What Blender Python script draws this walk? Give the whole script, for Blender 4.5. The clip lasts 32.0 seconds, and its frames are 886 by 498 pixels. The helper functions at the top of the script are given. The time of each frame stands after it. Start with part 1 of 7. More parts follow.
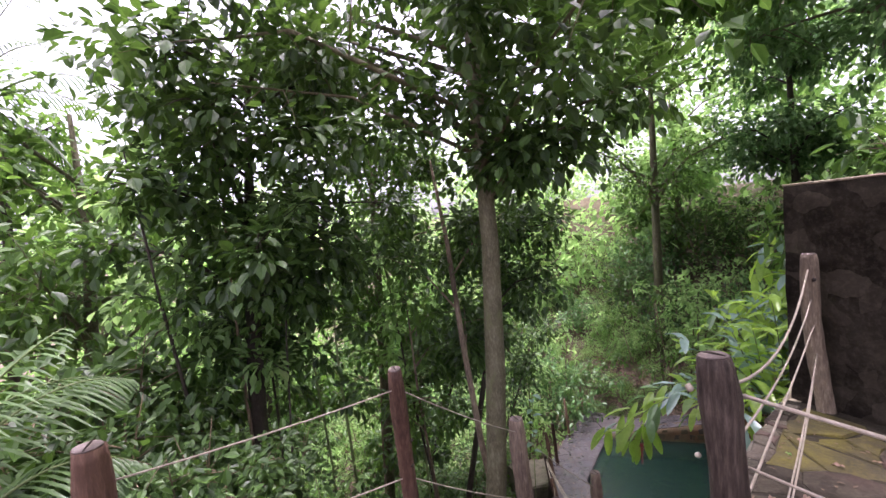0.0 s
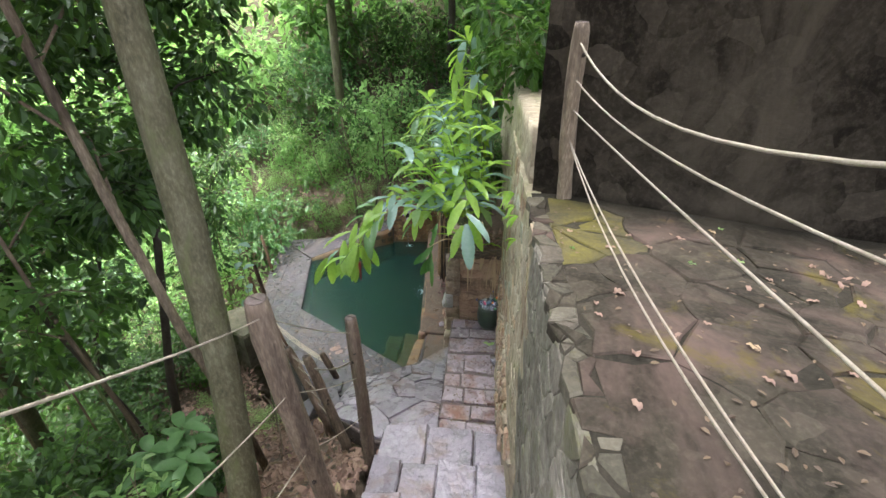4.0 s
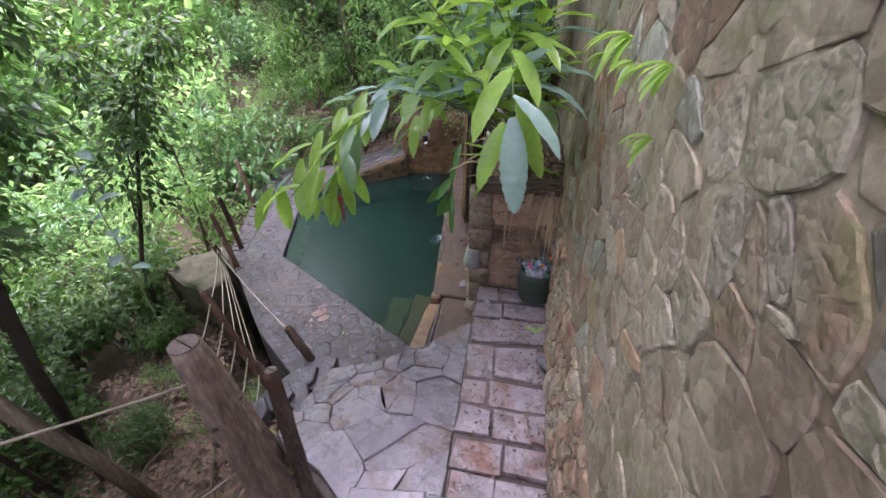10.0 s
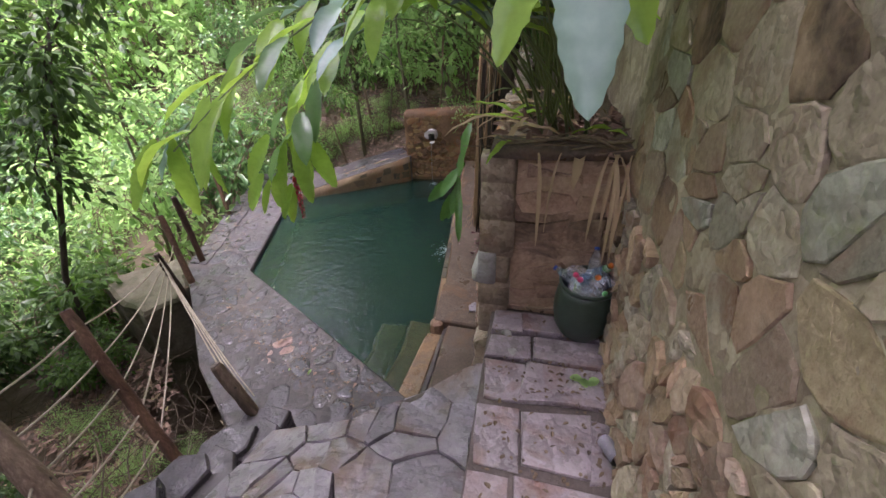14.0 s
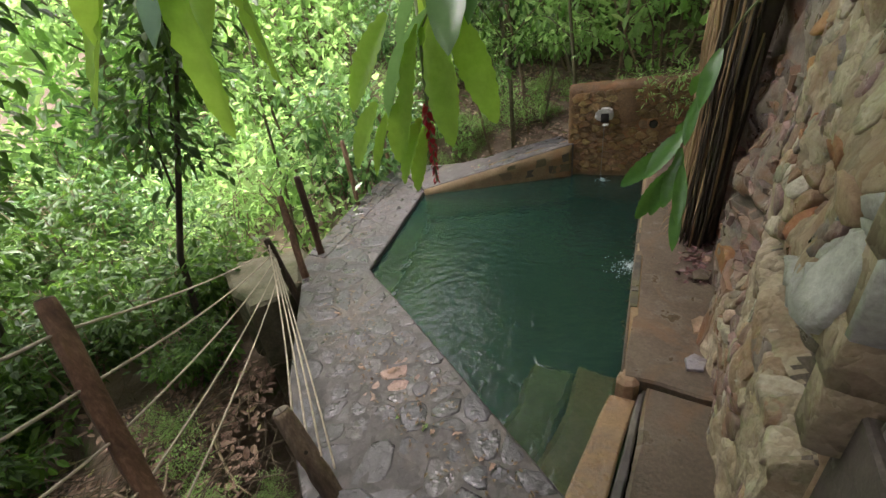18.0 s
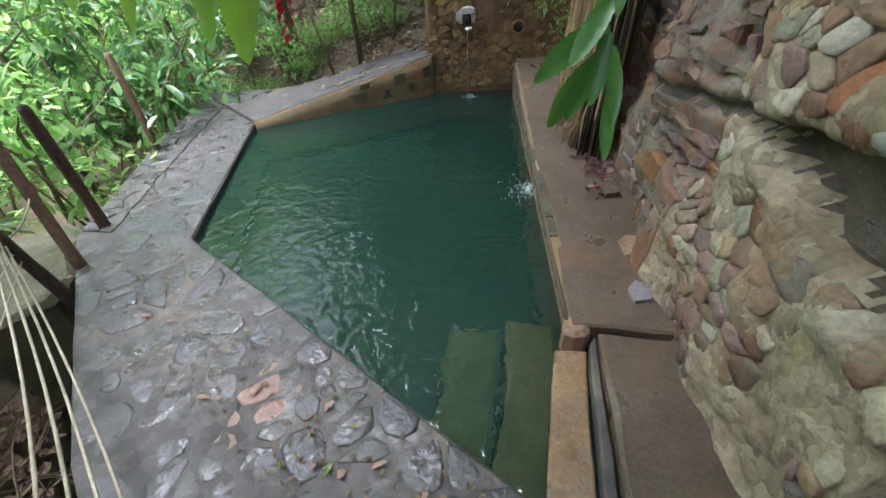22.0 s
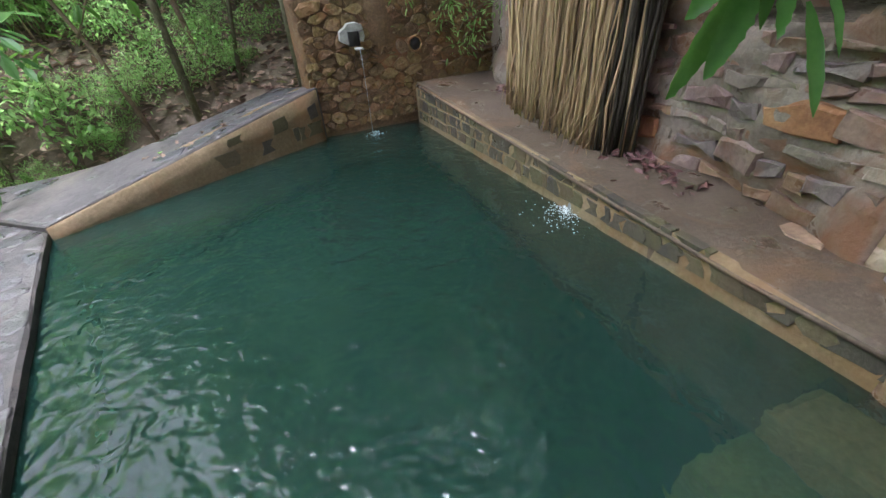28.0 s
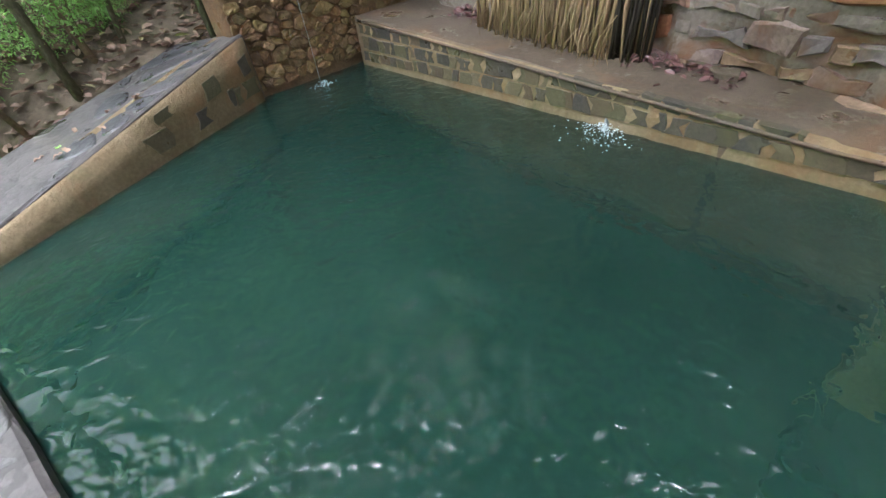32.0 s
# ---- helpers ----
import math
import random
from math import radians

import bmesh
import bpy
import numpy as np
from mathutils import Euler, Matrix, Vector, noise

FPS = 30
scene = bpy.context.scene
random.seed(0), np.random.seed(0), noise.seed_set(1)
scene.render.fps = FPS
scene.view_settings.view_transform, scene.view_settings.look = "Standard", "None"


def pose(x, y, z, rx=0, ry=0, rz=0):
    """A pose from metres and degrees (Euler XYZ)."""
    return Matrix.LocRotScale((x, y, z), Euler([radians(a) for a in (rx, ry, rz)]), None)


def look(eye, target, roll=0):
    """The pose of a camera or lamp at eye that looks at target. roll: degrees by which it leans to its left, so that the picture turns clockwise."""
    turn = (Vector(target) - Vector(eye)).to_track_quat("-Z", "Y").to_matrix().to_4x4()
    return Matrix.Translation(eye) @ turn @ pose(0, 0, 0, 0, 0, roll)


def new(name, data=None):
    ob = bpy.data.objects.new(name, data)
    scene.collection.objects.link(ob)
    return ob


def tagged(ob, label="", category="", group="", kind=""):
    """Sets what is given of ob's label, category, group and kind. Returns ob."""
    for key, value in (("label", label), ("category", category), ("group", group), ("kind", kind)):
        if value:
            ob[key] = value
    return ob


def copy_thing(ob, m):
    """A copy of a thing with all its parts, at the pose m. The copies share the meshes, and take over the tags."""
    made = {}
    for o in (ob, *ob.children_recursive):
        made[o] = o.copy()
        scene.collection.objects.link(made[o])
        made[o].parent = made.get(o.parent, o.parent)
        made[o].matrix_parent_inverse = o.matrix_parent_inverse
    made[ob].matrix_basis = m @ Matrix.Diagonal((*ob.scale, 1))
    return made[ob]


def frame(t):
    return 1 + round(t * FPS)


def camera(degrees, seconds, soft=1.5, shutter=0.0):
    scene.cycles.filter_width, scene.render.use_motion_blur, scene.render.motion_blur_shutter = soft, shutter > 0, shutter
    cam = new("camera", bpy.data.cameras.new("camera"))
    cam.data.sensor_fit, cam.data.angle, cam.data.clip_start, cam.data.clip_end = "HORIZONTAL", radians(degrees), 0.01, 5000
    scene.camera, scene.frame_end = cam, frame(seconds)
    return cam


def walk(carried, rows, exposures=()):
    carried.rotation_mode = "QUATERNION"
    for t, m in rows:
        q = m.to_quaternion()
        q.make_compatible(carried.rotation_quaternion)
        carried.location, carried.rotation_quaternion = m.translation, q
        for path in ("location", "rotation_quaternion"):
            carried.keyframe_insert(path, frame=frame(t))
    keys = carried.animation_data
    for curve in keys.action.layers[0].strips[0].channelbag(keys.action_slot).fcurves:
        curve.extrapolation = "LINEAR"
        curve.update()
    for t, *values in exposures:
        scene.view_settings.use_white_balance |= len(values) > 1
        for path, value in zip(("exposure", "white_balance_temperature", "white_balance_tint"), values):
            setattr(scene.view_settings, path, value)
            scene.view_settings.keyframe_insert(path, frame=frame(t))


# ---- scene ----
cam = camera(93.1, 32.0)
PATH = [
    (0, (4.413, -7.235, 5.165), (2.913, -5.916, 5.07), -4.2),
    (0.5, (4.313, -7.17, 5.095), (2.969, -5.72, 4.795), -5.8),
    (1, (4.173, -7.069, 5.042), (2.965, -5.597, 4.43), -5.4),
    (1.5, (4.012, -7.034, 5.023), (3.035, -5.436, 4.322), -6.3),
    (2, (3.884, -6.834, 5.013), (3.157, -5.129, 4.264), -8.4),
    (2.5, (3.755, -6.713, 4.88), (3.462, -4.912, 4.061), -2.5),
    (4.5, (3.374, -6.217, 4.743), (3.197, -4.477, 3.772), -0.2),
    (5, (3.37, -6.068, 4.64), (3.181, -4.352, 3.63), 0.3),
    (5.5, (3.389, -5.873, 4.609), (3.193, -4.199, 3.532), 0.1),
    (6, (3.364, -5.724, 4.538), (3.169, -4.092, 3.397), -0.4),
    (6.5, (3.348, -5.608, 4.421), (3.133, -4.001, 3.25), 0.7),
    (7, (3.326, -5.469, 4.362), (3.095, -3.864, 3.191), 0.3),
    (7.5, (3.257, -5.316, 4.289), (3.016, -3.722, 3.105), -1.6),
    (8, (3.239, -5.21, 4.154), (2.99, -3.613, 2.976), -1.6),
    (8.5, (3.263, -5.026, 4.09), (3.0, -3.423, 2.924), -1.7),
    (9, (3.232, -4.855, 4.009), (2.954, -3.261, 2.834), -4.0),
    (9.5, (3.254, -4.723, 3.858), (2.963, -3.128, 2.687), -2.0),
    (10, (3.282, -4.533, 3.739), (2.987, -2.945, 2.56), -1.2),
    (10.5, (3.22, -4.416, 3.567), (2.951, -2.775, 2.456), 0.7),
    (11, (3.221, -4.325, 3.562), (2.957, -2.679, 2.457), 1.2),
    (11.5, (3.266, -4.239, 3.488), (2.983, -2.602, 2.376), 0.2),
    (12, (3.241, -4.056, 3.265), (2.941, -2.42, 2.155), -1.5),
    (12.5, (3.214, -3.942, 3.155), (2.909, -2.306, 2.046), -0.9),
    (13, (3.263, -3.859, 3.032), (2.923, -2.207, 1.958), -1.5),
    (13.5, (3.256, -3.723, 2.985), (2.91, -2.08, 1.898), -2.2),
    (15.5, (3.005, -3.135, 2.438), (2.296, -1.549, 1.448), -2.2),
    (16, (3.033, -3.021, 2.437), (2.151, -1.52, 1.452), -4.3),
    (16.5, (2.944, -2.942, 2.406), (1.933, -1.518, 1.432), -3.3),
    (17, (2.78, -2.892, 2.268), (1.717, -1.497, 1.307), -2.7),
    (17.5, (2.644, -2.757, 2.144), (1.574, -1.366, 1.185), -6.4),
    (18, (2.556, -2.599, 2.078), (1.608, -1.13, 1.108), -7.6),
    (18.5, (2.41, -2.455, 1.941), (1.721, -0.858, 0.953), -5.5),
    (19, (2.293, -2.329, 1.896), (1.679, -0.712, 0.893), -5.4),
    (19.5, (2.241, -2.205, 1.831), (1.689, -0.577, 0.808), -7.1),
    (20, (2.138, -2.128, 1.681), (1.742, -0.484, 0.613), -6.3),
    (20.5, (2.078, -2.092, 1.692), (1.788, -0.451, 0.586), -4.7),
    (21, (2.083, -2.067, 1.69), (1.836, -0.458, 0.528), -4.6),
    (21.5, (2.067, -2.048, 1.67), (1.836, -0.483, 0.447), -4.1),
    (22, (2.061, -1.985, 1.642), (1.794, -0.452, 0.385), -3.0),
    (22.5, (2.012, -1.876, 1.515), (1.724, -0.36, 0.243), -1.9),
    (23, (1.939, -1.772, 1.425), (1.619, -0.256, 0.16), -2.2),
    (23.5, (1.924, -1.62, 1.33), (1.552, -0.086, 0.101), -1.9),
    (24, (1.856, -1.545, 1.292), (1.421, 0.001, 0.1), -0.7),
    (24.5, (1.774, -1.49, 1.285), (1.311, 0.064, 0.114), -2.0),
    (25, (1.7, -1.432, 1.249), (1.229, 0.137, 0.101), -3.3),
    (25.5, (1.628, -1.31, 1.137), (1.318, 0.399, 0.145), -3.5),
    (26, (1.5, -1.204, 1.099), (1.509, 0.539, 0.118), -3.4),
    (26.5, (1.321, -1.173, 1.09), (1.501, 0.565, 0.116), -1.8),
    (28.5, (0.878, -0.743, 1.068), (1.478, 0.811, -0.039), -5.4),
    (29, (0.828, -0.63, 1.078), (1.48, 0.898, -0.036), -5.8),
    (29.5, (0.762, -0.578, 1.081), (1.479, 0.931, -0.019), -4.9),
    (30, (0.725, -0.561, 1.088), (1.563, 0.9, 0.009), -4.5),
    (30.5, (0.679, -0.522, 1.057), (1.585, 0.9, -0.02), -3.3),
    (31, (0.601, -0.47, 0.999), (1.537, 0.921, -0.092), -6.5),
    (31.5, (0.466, -0.393, 0.955), (1.382, 0.926, -0.237), -6.1),
    (32, (0.356, -0.284, 0.959), (1.217, 0.986, -0.324), -7.3),
]
EXPOSURES = [(0.0, 2.3, 6100, 40), (1.0, 2.6, 6200, 26), (2.0, 2.85, 6350, 16), (5.0, 2.93, 5900, 17), (8.0, 2.8, 5800, 29), (10.0, 2.68, 5750, 35), (13.0, 2.62, 5950, 40), (15.5, 2.74, 6500, 24), (17.0, 2.7, 6750, 18), (18.0, 2.54, 6700, 18), (19.0, 2.7, 6400, 16), (20.0, 2.84, 5850, 17), (23.0, 2.92, 5700, 12), (26.0, 2.9, 5700, 12), (29.0, 3.22, 5700, 20), (32.0, 3.34, 5700, 14)]
walk(cam, [(t, look(eye, target, roll)) for t, eye, target, roll in PATH], EXPOSURES)

# ---- light ----
world = bpy.data.worlds.new("sky")
scene.world = world
world.use_nodes = True
wn = world.node_tree.nodes
wl = world.node_tree.links
sky = wn.new("ShaderNodeTexSky")
sky.sky_type = "NISHITA"
sky.sun_disc = False
sky.sun_elevation = radians(84)
sky.sun_rotation = radians(288)
sky.air_density, sky.dust_density, sky.ozone_density = 0.8, 6.0, 1.0
wn["Background"].inputs["Strength"].default_value = 0.15
cloud = wn.new("ShaderNodeHueSaturation")          # thin even cloud
cloud.inputs["Saturation"].default_value = 0.3
wl.new(sky.outputs["Color"], cloud.inputs["Color"])
wl.new(cloud.outputs["Color"], wn["Background"].inputs["Color"])
sun_data = bpy.data.lights.new("sun", "SUN")
sun_data.energy, sun_data.angle, sun_data.color = 1.4, radians(40), (1.0, 0.97, 0.92)
sun = new("sun", sun_data)
sun.matrix_world = look((-0.5, 2.5, 24), (0, 0, 0))


# ---- materials ----
def tree_of(name):
    m = bpy.data.materials.new(name)
    m.use_nodes = True
    return m, m.node_tree.nodes, m.node_tree.links, m.node_tree.nodes["Principled BSDF"]


def noise_node(n, l, scale, detail=4.0, rough=0.6, vec=None, distort=0.0):
    t = n.new("ShaderNodeTexNoise")
    t.inputs["Scale"].default_value = scale
    t.inputs["Detail"].default_value = detail
    t.inputs["Roughness"].default_value = rough
    t.inputs["Distortion"].default_value = distort
    if vec is not None:
        l.new(vec, t.inputs["Vector"])
    return t.outputs["Fac"]


def ramp_node(n, l, fac, stops):
    r = n.new("ShaderNodeValToRGB")
    e = r.color_ramp.elements
    while len(e) < len(stops):
        e.new(0.5)
    for i, (p, c) in enumerate(stops):
        e[i].position = p
        e[i].color = (*c, 1)
    l.new(fac, r.inputs["Fac"])
    return r.outputs["Color"]


def mix_node(n, l, fac, a, b, mode="MIX"):
    m = n.new("ShaderNodeMix")
    m.data_type = "RGBA"
    m.blend_type = mode
    if isinstance(fac, float):
        m.inputs[0].default_value = fac
    else:
        l.new(fac, m.inputs[0])
    for i, v in ((6, a), (7, b)):
        if isinstance(v, tuple):
            m.inputs[i].default_value = (*v, 1)
        else:
            l.new(v, m.inputs[i])
    return m.outputs[2]


def grey_ramp(n, l, fac, lo, hi, a=0.0, b=1.0):
    return ramp_node(n, l, fac, [(lo, (a, a, a)), (hi, (b, b, b))])


def surface(name, stops, scale=3.0, fine=40.0, rough=(0.5, 0.9), bump=0.02, moss=None, stain=None, vary=0.0, wet=0.0, streak=1.0, mossamt=0.55, finemix=0.35, chips=0.0, chipscale=12.0, palette=None, loose=True, spec=None):
    """Mineral and bark surfaces: two scales of colour, patches of moss and stain, grain relief, damp patches."""
    m, n, l, p = tree_of(name)
    co = n.new("ShaderNodeTexCoord").outputs["Object"]
    if vary:
        oj = n.new("ShaderNodeObjectInfo").outputs["Random"]
        isl = n.new("ShaderNodeNewGeometry").outputs["Random Per Island"]
        su = n.new("ShaderNodeMath")
        su.operation = "ADD"
        l.new(oj, su.inputs[0])
        l.new(isl, su.inputs[1])
        fr = n.new("ShaderNodeMath")
        fr.operation = "FRACT"
        l.new(su.outputs[0], fr.inputs[0])
        oi = fr.outputs[0]
        add = n.new("ShaderNodeVectorMath")
        add.operation = "ADD"
        mul = n.new("ShaderNodeMath")
        mul.operation = "MULTIPLY"
        mul.inputs[1].default_value = 37.0
        l.new(oi, mul.inputs[0])
        l.new(co, add.inputs[0])
        l.new(mul.outputs[0], add.inputs[1])
        if loose:
            co = add.outputs[0]
    if streak != 1.0:
        mp = n.new("ShaderNodeMapping")
        mp.inputs["Scale"].default_value = (1, 1, streak)
        l.new(co, mp.inputs["Vector"])
        co = mp.outputs[0]
    big = noise_node(n, l, scale, 5, 0.6, co, 0.4)
    small = noise_node(n, l, fine, 6, 0.7, co)
    col = ramp_node(n, l, big, stops)
    col = mix_node(n, l, finemix, col, ramp_node(n, l, small, [(0.25, tuple(c * 0.35 for c in stops[0][1])), (0.5, stops[len(stops) // 2][1]), (0.75, tuple(min(1, c * 1.3) for c in stops[-1][1]))]))
    if vary:
        wn_ = n.new("ShaderNodeTexWhiteNoise")
        wn_.noise_dimensions = "1D"
        l.new(oi, wn_.inputs["W"])
        hsv = n.new("ShaderNodeHueSaturation")
        val = n.new("ShaderNodeMapRange")
        val.inputs["To Min"].default_value = 1 - vary
        val.inputs["To Max"].default_value = 1 + vary
        l.new(wn_.outputs["Value"], val.inputs["Value"])
        l.new(val.outputs[0], hsv.inputs["Value"])
        hue = n.new("ShaderNodeMapRange")
        hue.inputs["To Min"].default_value = 0.5 - 0.05 * vary
        hue.inputs["To Max"].default_value = 0.5 + 0.05 * vary
        l.new(oi, hue.inputs["Value"])
        l.new(hue.outputs[0], hsv.inputs["Hue"])
        l.new(col, hsv.inputs["Color"])
        col = hsv.outputs["Color"]
    if palette:
        pr = n.new("ShaderNodeValToRGB")
        pr.color_ramp.interpolation = "CONSTANT"
        pe = pr.color_ramp.elements
        while len(pe) < len(palette):
            pe.new(0.5)
        for i, c in enumerate(palette):
            pe[i].position = i / len(palette)
            pe[i].color = (*c, 1)
        l.new(oi, pr.inputs["Fac"])
        col = mix_node(n, l, 0.74, col, pr.outputs["Color"])
        col = mix_node(n, l, 0.5, col, ramp_node(n, l, small, [(0.3, (0.45, 0.42, 0.38)), (0.6, (1.0, 1.0, 1.0))]), "MULTIPLY")
    if chips:
        vo = n.new("ShaderNodeTexVoronoi")
        vo.inputs["Scale"].default_value = chipscale
        vo.inputs["Randomness"].default_value = 1.0
        wob = n.new("ShaderNodeTexNoise")
        wob.inputs["Scale"].default_value = chipscale * 0.8
        l.new(co, wob.inputs["Vector"])
        warp = n.new("ShaderNodeVectorMath")
        warp.operation = "MULTIPLY_ADD"
        warp.inputs[1].default_value = (0.12, 0.12, 0.12)
        l.new(wob.outputs["Color"], warp.inputs[0])
        l.new(co, warp.inputs[2])
        l.new(warp.outputs[0], vo.inputs["Vector"])
        sepc = n.new("ShaderNodeSeparateColor")
        l.new(vo.outputs["Color"], sepc.inputs[0])
        tone = ramp_node(n, l, sepc.outputs[0], [(0.0, tuple(c * 0.55 for c in stops[0][1])), (0.5, stops[len(stops) // 2][1]), (1.0, tuple(min(1, c * 1.25) for c in stops[-1][1]))])
        col = mix_node(n, l, chips, col, tone)
    if stain:
        s = noise_node(n, l, scale * 0.45, 6, 0.65, co, 0.8)
        col = mix_node(n, l, grey_ramp(n, l, s, 0.5, 0.68), col, stain)
    if moss:
        s = noise_node(n, l, scale * 0.6 + 0.3, 8, 0.7, co, 0.5)
        col = mix_node(n, l, grey_ramp(n, l, s, mossamt, mossamt + 0.14), col, moss)
    l.new(col, p.inputs["Base Color"])
    p.inputs["Specular IOR Level"].default_value = spec if spec is not None else (0.5 if wet else 0.25)
    rr = noise_node(n, l, scale * 1.3, 4, 0.6, co)
    lo, hi = rough
    if wet:
        r = ramp_node(n, l, rr, [(0.35, (hi,) * 3), (0.5 + 0.12 * (1 - wet), (hi,) * 3), (0.6 + 0.1 * (1 - wet), (lo,) * 3)])
    else:
        r = ramp_node(n, l, rr, [(0.3, (lo,) * 3), (0.7, (hi,) * 3)])
    l.new(r, p.inputs["Roughness"])
    b = n.new("ShaderNodeBump")
    b.inputs["Strength"].default_value = 0.5
    b.inputs["Distance"].default_value = bump
    hm = mix_node(n, l, 0.45, grey_ramp(n, l, big, 0.2, 0.8), grey_ramp(n, l, small, 0.2, 0.8))
    if chips:
        hm = mix_node(n, l, 0.5, hm, grey_ramp(n, l, vo.outputs["Distance"], 0.1, 0.75, 1.0, 0.0))
    l.new(hm, b.inputs["Height"])
    l.new(b.outputs["Normal"], p.inputs["Normal"])
    return m


def leaf_mat(name, dark, light, tip=None, gloss=0.45, back=0.35):
    """Leaves: a colour for each, lit through from behind."""
    m, n, l, p = tree_of(name)
    geo = n.new("ShaderNodeNewGeometry").outputs["Random Per Island"]
    stops = [(0.0, dark), (0.7, light)]
    if tip:
        stops += [(0.95, light), (1.0, tip)]
    col = ramp_node(n, l, geo, stops)
    co = n.new("ShaderNodeTexCoord").outputs["Object"]
    col = mix_node(n, l, 0.3, col, ramp_node(n, l, noise_node(n, l, 25, 3, 0.6, co), [(0.3, dark), (0.75, light)]))
    l.new(col, p.inputs["Base Color"])
    p.inputs["Roughness"].default_value = gloss
    p.inputs["Specular IOR Level"].default_value = 0.45
    tr = n.new("ShaderNodeBsdfTranslucent")
    bright = n.new("ShaderNodeHueSaturation")
    bright.inputs["Value"].default_value = 1.5
    bright.inputs["Saturation"].default_value = 1.1
    bright.inputs["Hue"].default_value = 0.485
    l.new(col, bright.inputs["Color"])
    l.new(bright.outputs[0], tr.inputs["Color"])
    mx = n.new("ShaderNodeMixShader")
    mx.inputs[0].default_value = back
    l.new(p.outputs[0], mx.inputs[1])
    l.new(tr.outputs[0], mx.inputs[2])
    l.new(mx.outputs[0], n["Material Output"].inputs["Surface"])
    return m


def plain(name, col, rough=0.5, bump=0.0, metal=0.0):
    m, n, l, p = tree_of(name)
    co = n.new("ShaderNodeTexCoord").outputs["Object"]
    f = noise_node(n, l, 30, 4, 0.6, co)
    l.new(ramp_node(n, l, f, [(0.3, tuple(c * 0.8 for c in col)), (0.7, tuple(min(1, c * 1.12) for c in col))]), p.inputs["Base Color"])
    p.inputs["Roughness"].default_value = rough
    p.inputs["Metallic"].default_value = metal
    return m


M_WALLSTONE = surface("rubble_stone", [(0.25, (0.2, 0.155, 0.105)), (0.5, (0.34, 0.275, 0.19)), (0.75, (0.46, 0.39, 0.29))], 4.5, 45, (0.35, 0.85), 0.03, moss=(0.19, 0.18, 0.075), mossamt=0.6, stain=(0.24, 0.16, 0.1), vary=0.25, wet=0.25, chips=0.3, chipscale=22, finemix=0.6, palette=[(0.36, 0.31, 0.21), (0.42, 0.37, 0.26), (0.3, 0.25, 0.17), (0.38, 0.31, 0.22), (0.29, 0.28, 0.19), (0.46, 0.42, 0.31), (0.25, 0.23, 0.18)])
M_MORTAR = surface("lime_mortar", [(0.25, (0.19, 0.15, 0.1)), (0.5, (0.34, 0.285, 0.195)), (0.75, (0.46, 0.4, 0.29))], 2.6, 50, (0.45, 0.9), 0.026, moss=(0.2, 0.195, 0.09), mossamt=0.56, stain=(0.2, 0.145, 0.1), chips=0.4, chipscale=15, finemix=0.5)
M_ROCK = surface("ledge_wall_stone", [(0.22, (0.12, 0.08, 0.05)), (0.42, (0.24, 0.17, 0.11)), (0.58, (0.33, 0.26, 0.18)), (0.8, (0.45, 0.39, 0.3))], 5.0, 40, (0.25, 0.8), 0.035, stain=(0.2, 0.1, 0.055), moss=(0.3, 0.225, 0.145), mossamt=0.6, finemix=0.5, vary=0.3, wet=0.35, palette=[(0.3, 0.22, 0.14), (0.42, 0.33, 0.22), (0.28, 0.18, 0.11), (0.36, 0.24, 0.14), (0.25, 0.25, 0.18), (0.46, 0.4, 0.31), (0.27, 0.2, 0.14), (0.4, 0.28, 0.21), (0.32, 0.28, 0.21), (0.2, 0.14, 0.095), (0.38, 0.3, 0.17)])
M_ROCKMORTAR = surface("ledge_wall_mortar", [(0.22, (0.1, 0.07, 0.043)), (0.45, (0.2, 0.148, 0.095)), (0.62, (0.3, 0.235, 0.16)), (0.8, (0.44, 0.37, 0.28))], 3.0, 40, (0.35, 0.85), 0.03, stain=(0.22, 0.12, 0.065), moss=(0.17, 0.16, 0.08), mossamt=0.6, wet=0.3, chips=0.3, chipscale=18)
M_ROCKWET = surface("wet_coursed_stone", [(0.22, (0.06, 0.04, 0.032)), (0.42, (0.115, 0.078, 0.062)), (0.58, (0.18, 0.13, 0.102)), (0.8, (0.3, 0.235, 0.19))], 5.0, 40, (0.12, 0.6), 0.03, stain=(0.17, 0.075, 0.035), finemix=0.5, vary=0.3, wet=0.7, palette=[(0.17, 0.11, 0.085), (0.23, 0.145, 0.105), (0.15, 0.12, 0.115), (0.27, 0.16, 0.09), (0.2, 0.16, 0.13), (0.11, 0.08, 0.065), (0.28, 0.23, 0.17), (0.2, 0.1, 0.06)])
M_LICHEN = surface("lichen_grey_stone", [(0.25, (0.2, 0.2, 0.15)), (0.5, (0.34, 0.335, 0.26)), (0.75, (0.48, 0.47, 0.39))], 4, 45, (0.5, 0.9), 0.03, moss=(0.2, 0.24, 0.08), mossamt=0.56, stain=(0.24, 0.19, 0.13), vary=0.3, chips=0.3, chipscale=16, finemix=0.5)
M_WALLGREY = surface("grey_lime_render", [(0.25, (0.085, 0.076, 0.057)), (0.5, (0.165, 0.15, 0.115)), (0.75, (0.27, 0.25, 0.2))], 3.2, 45, (0.45, 0.9), 0.03, moss=(0.12, 0.125, 0.05), mossamt=0.56, stain=(0.07, 0.06, 0.045), vary=0.2, chips=0.3, chipscale=14, finemix=0.5)
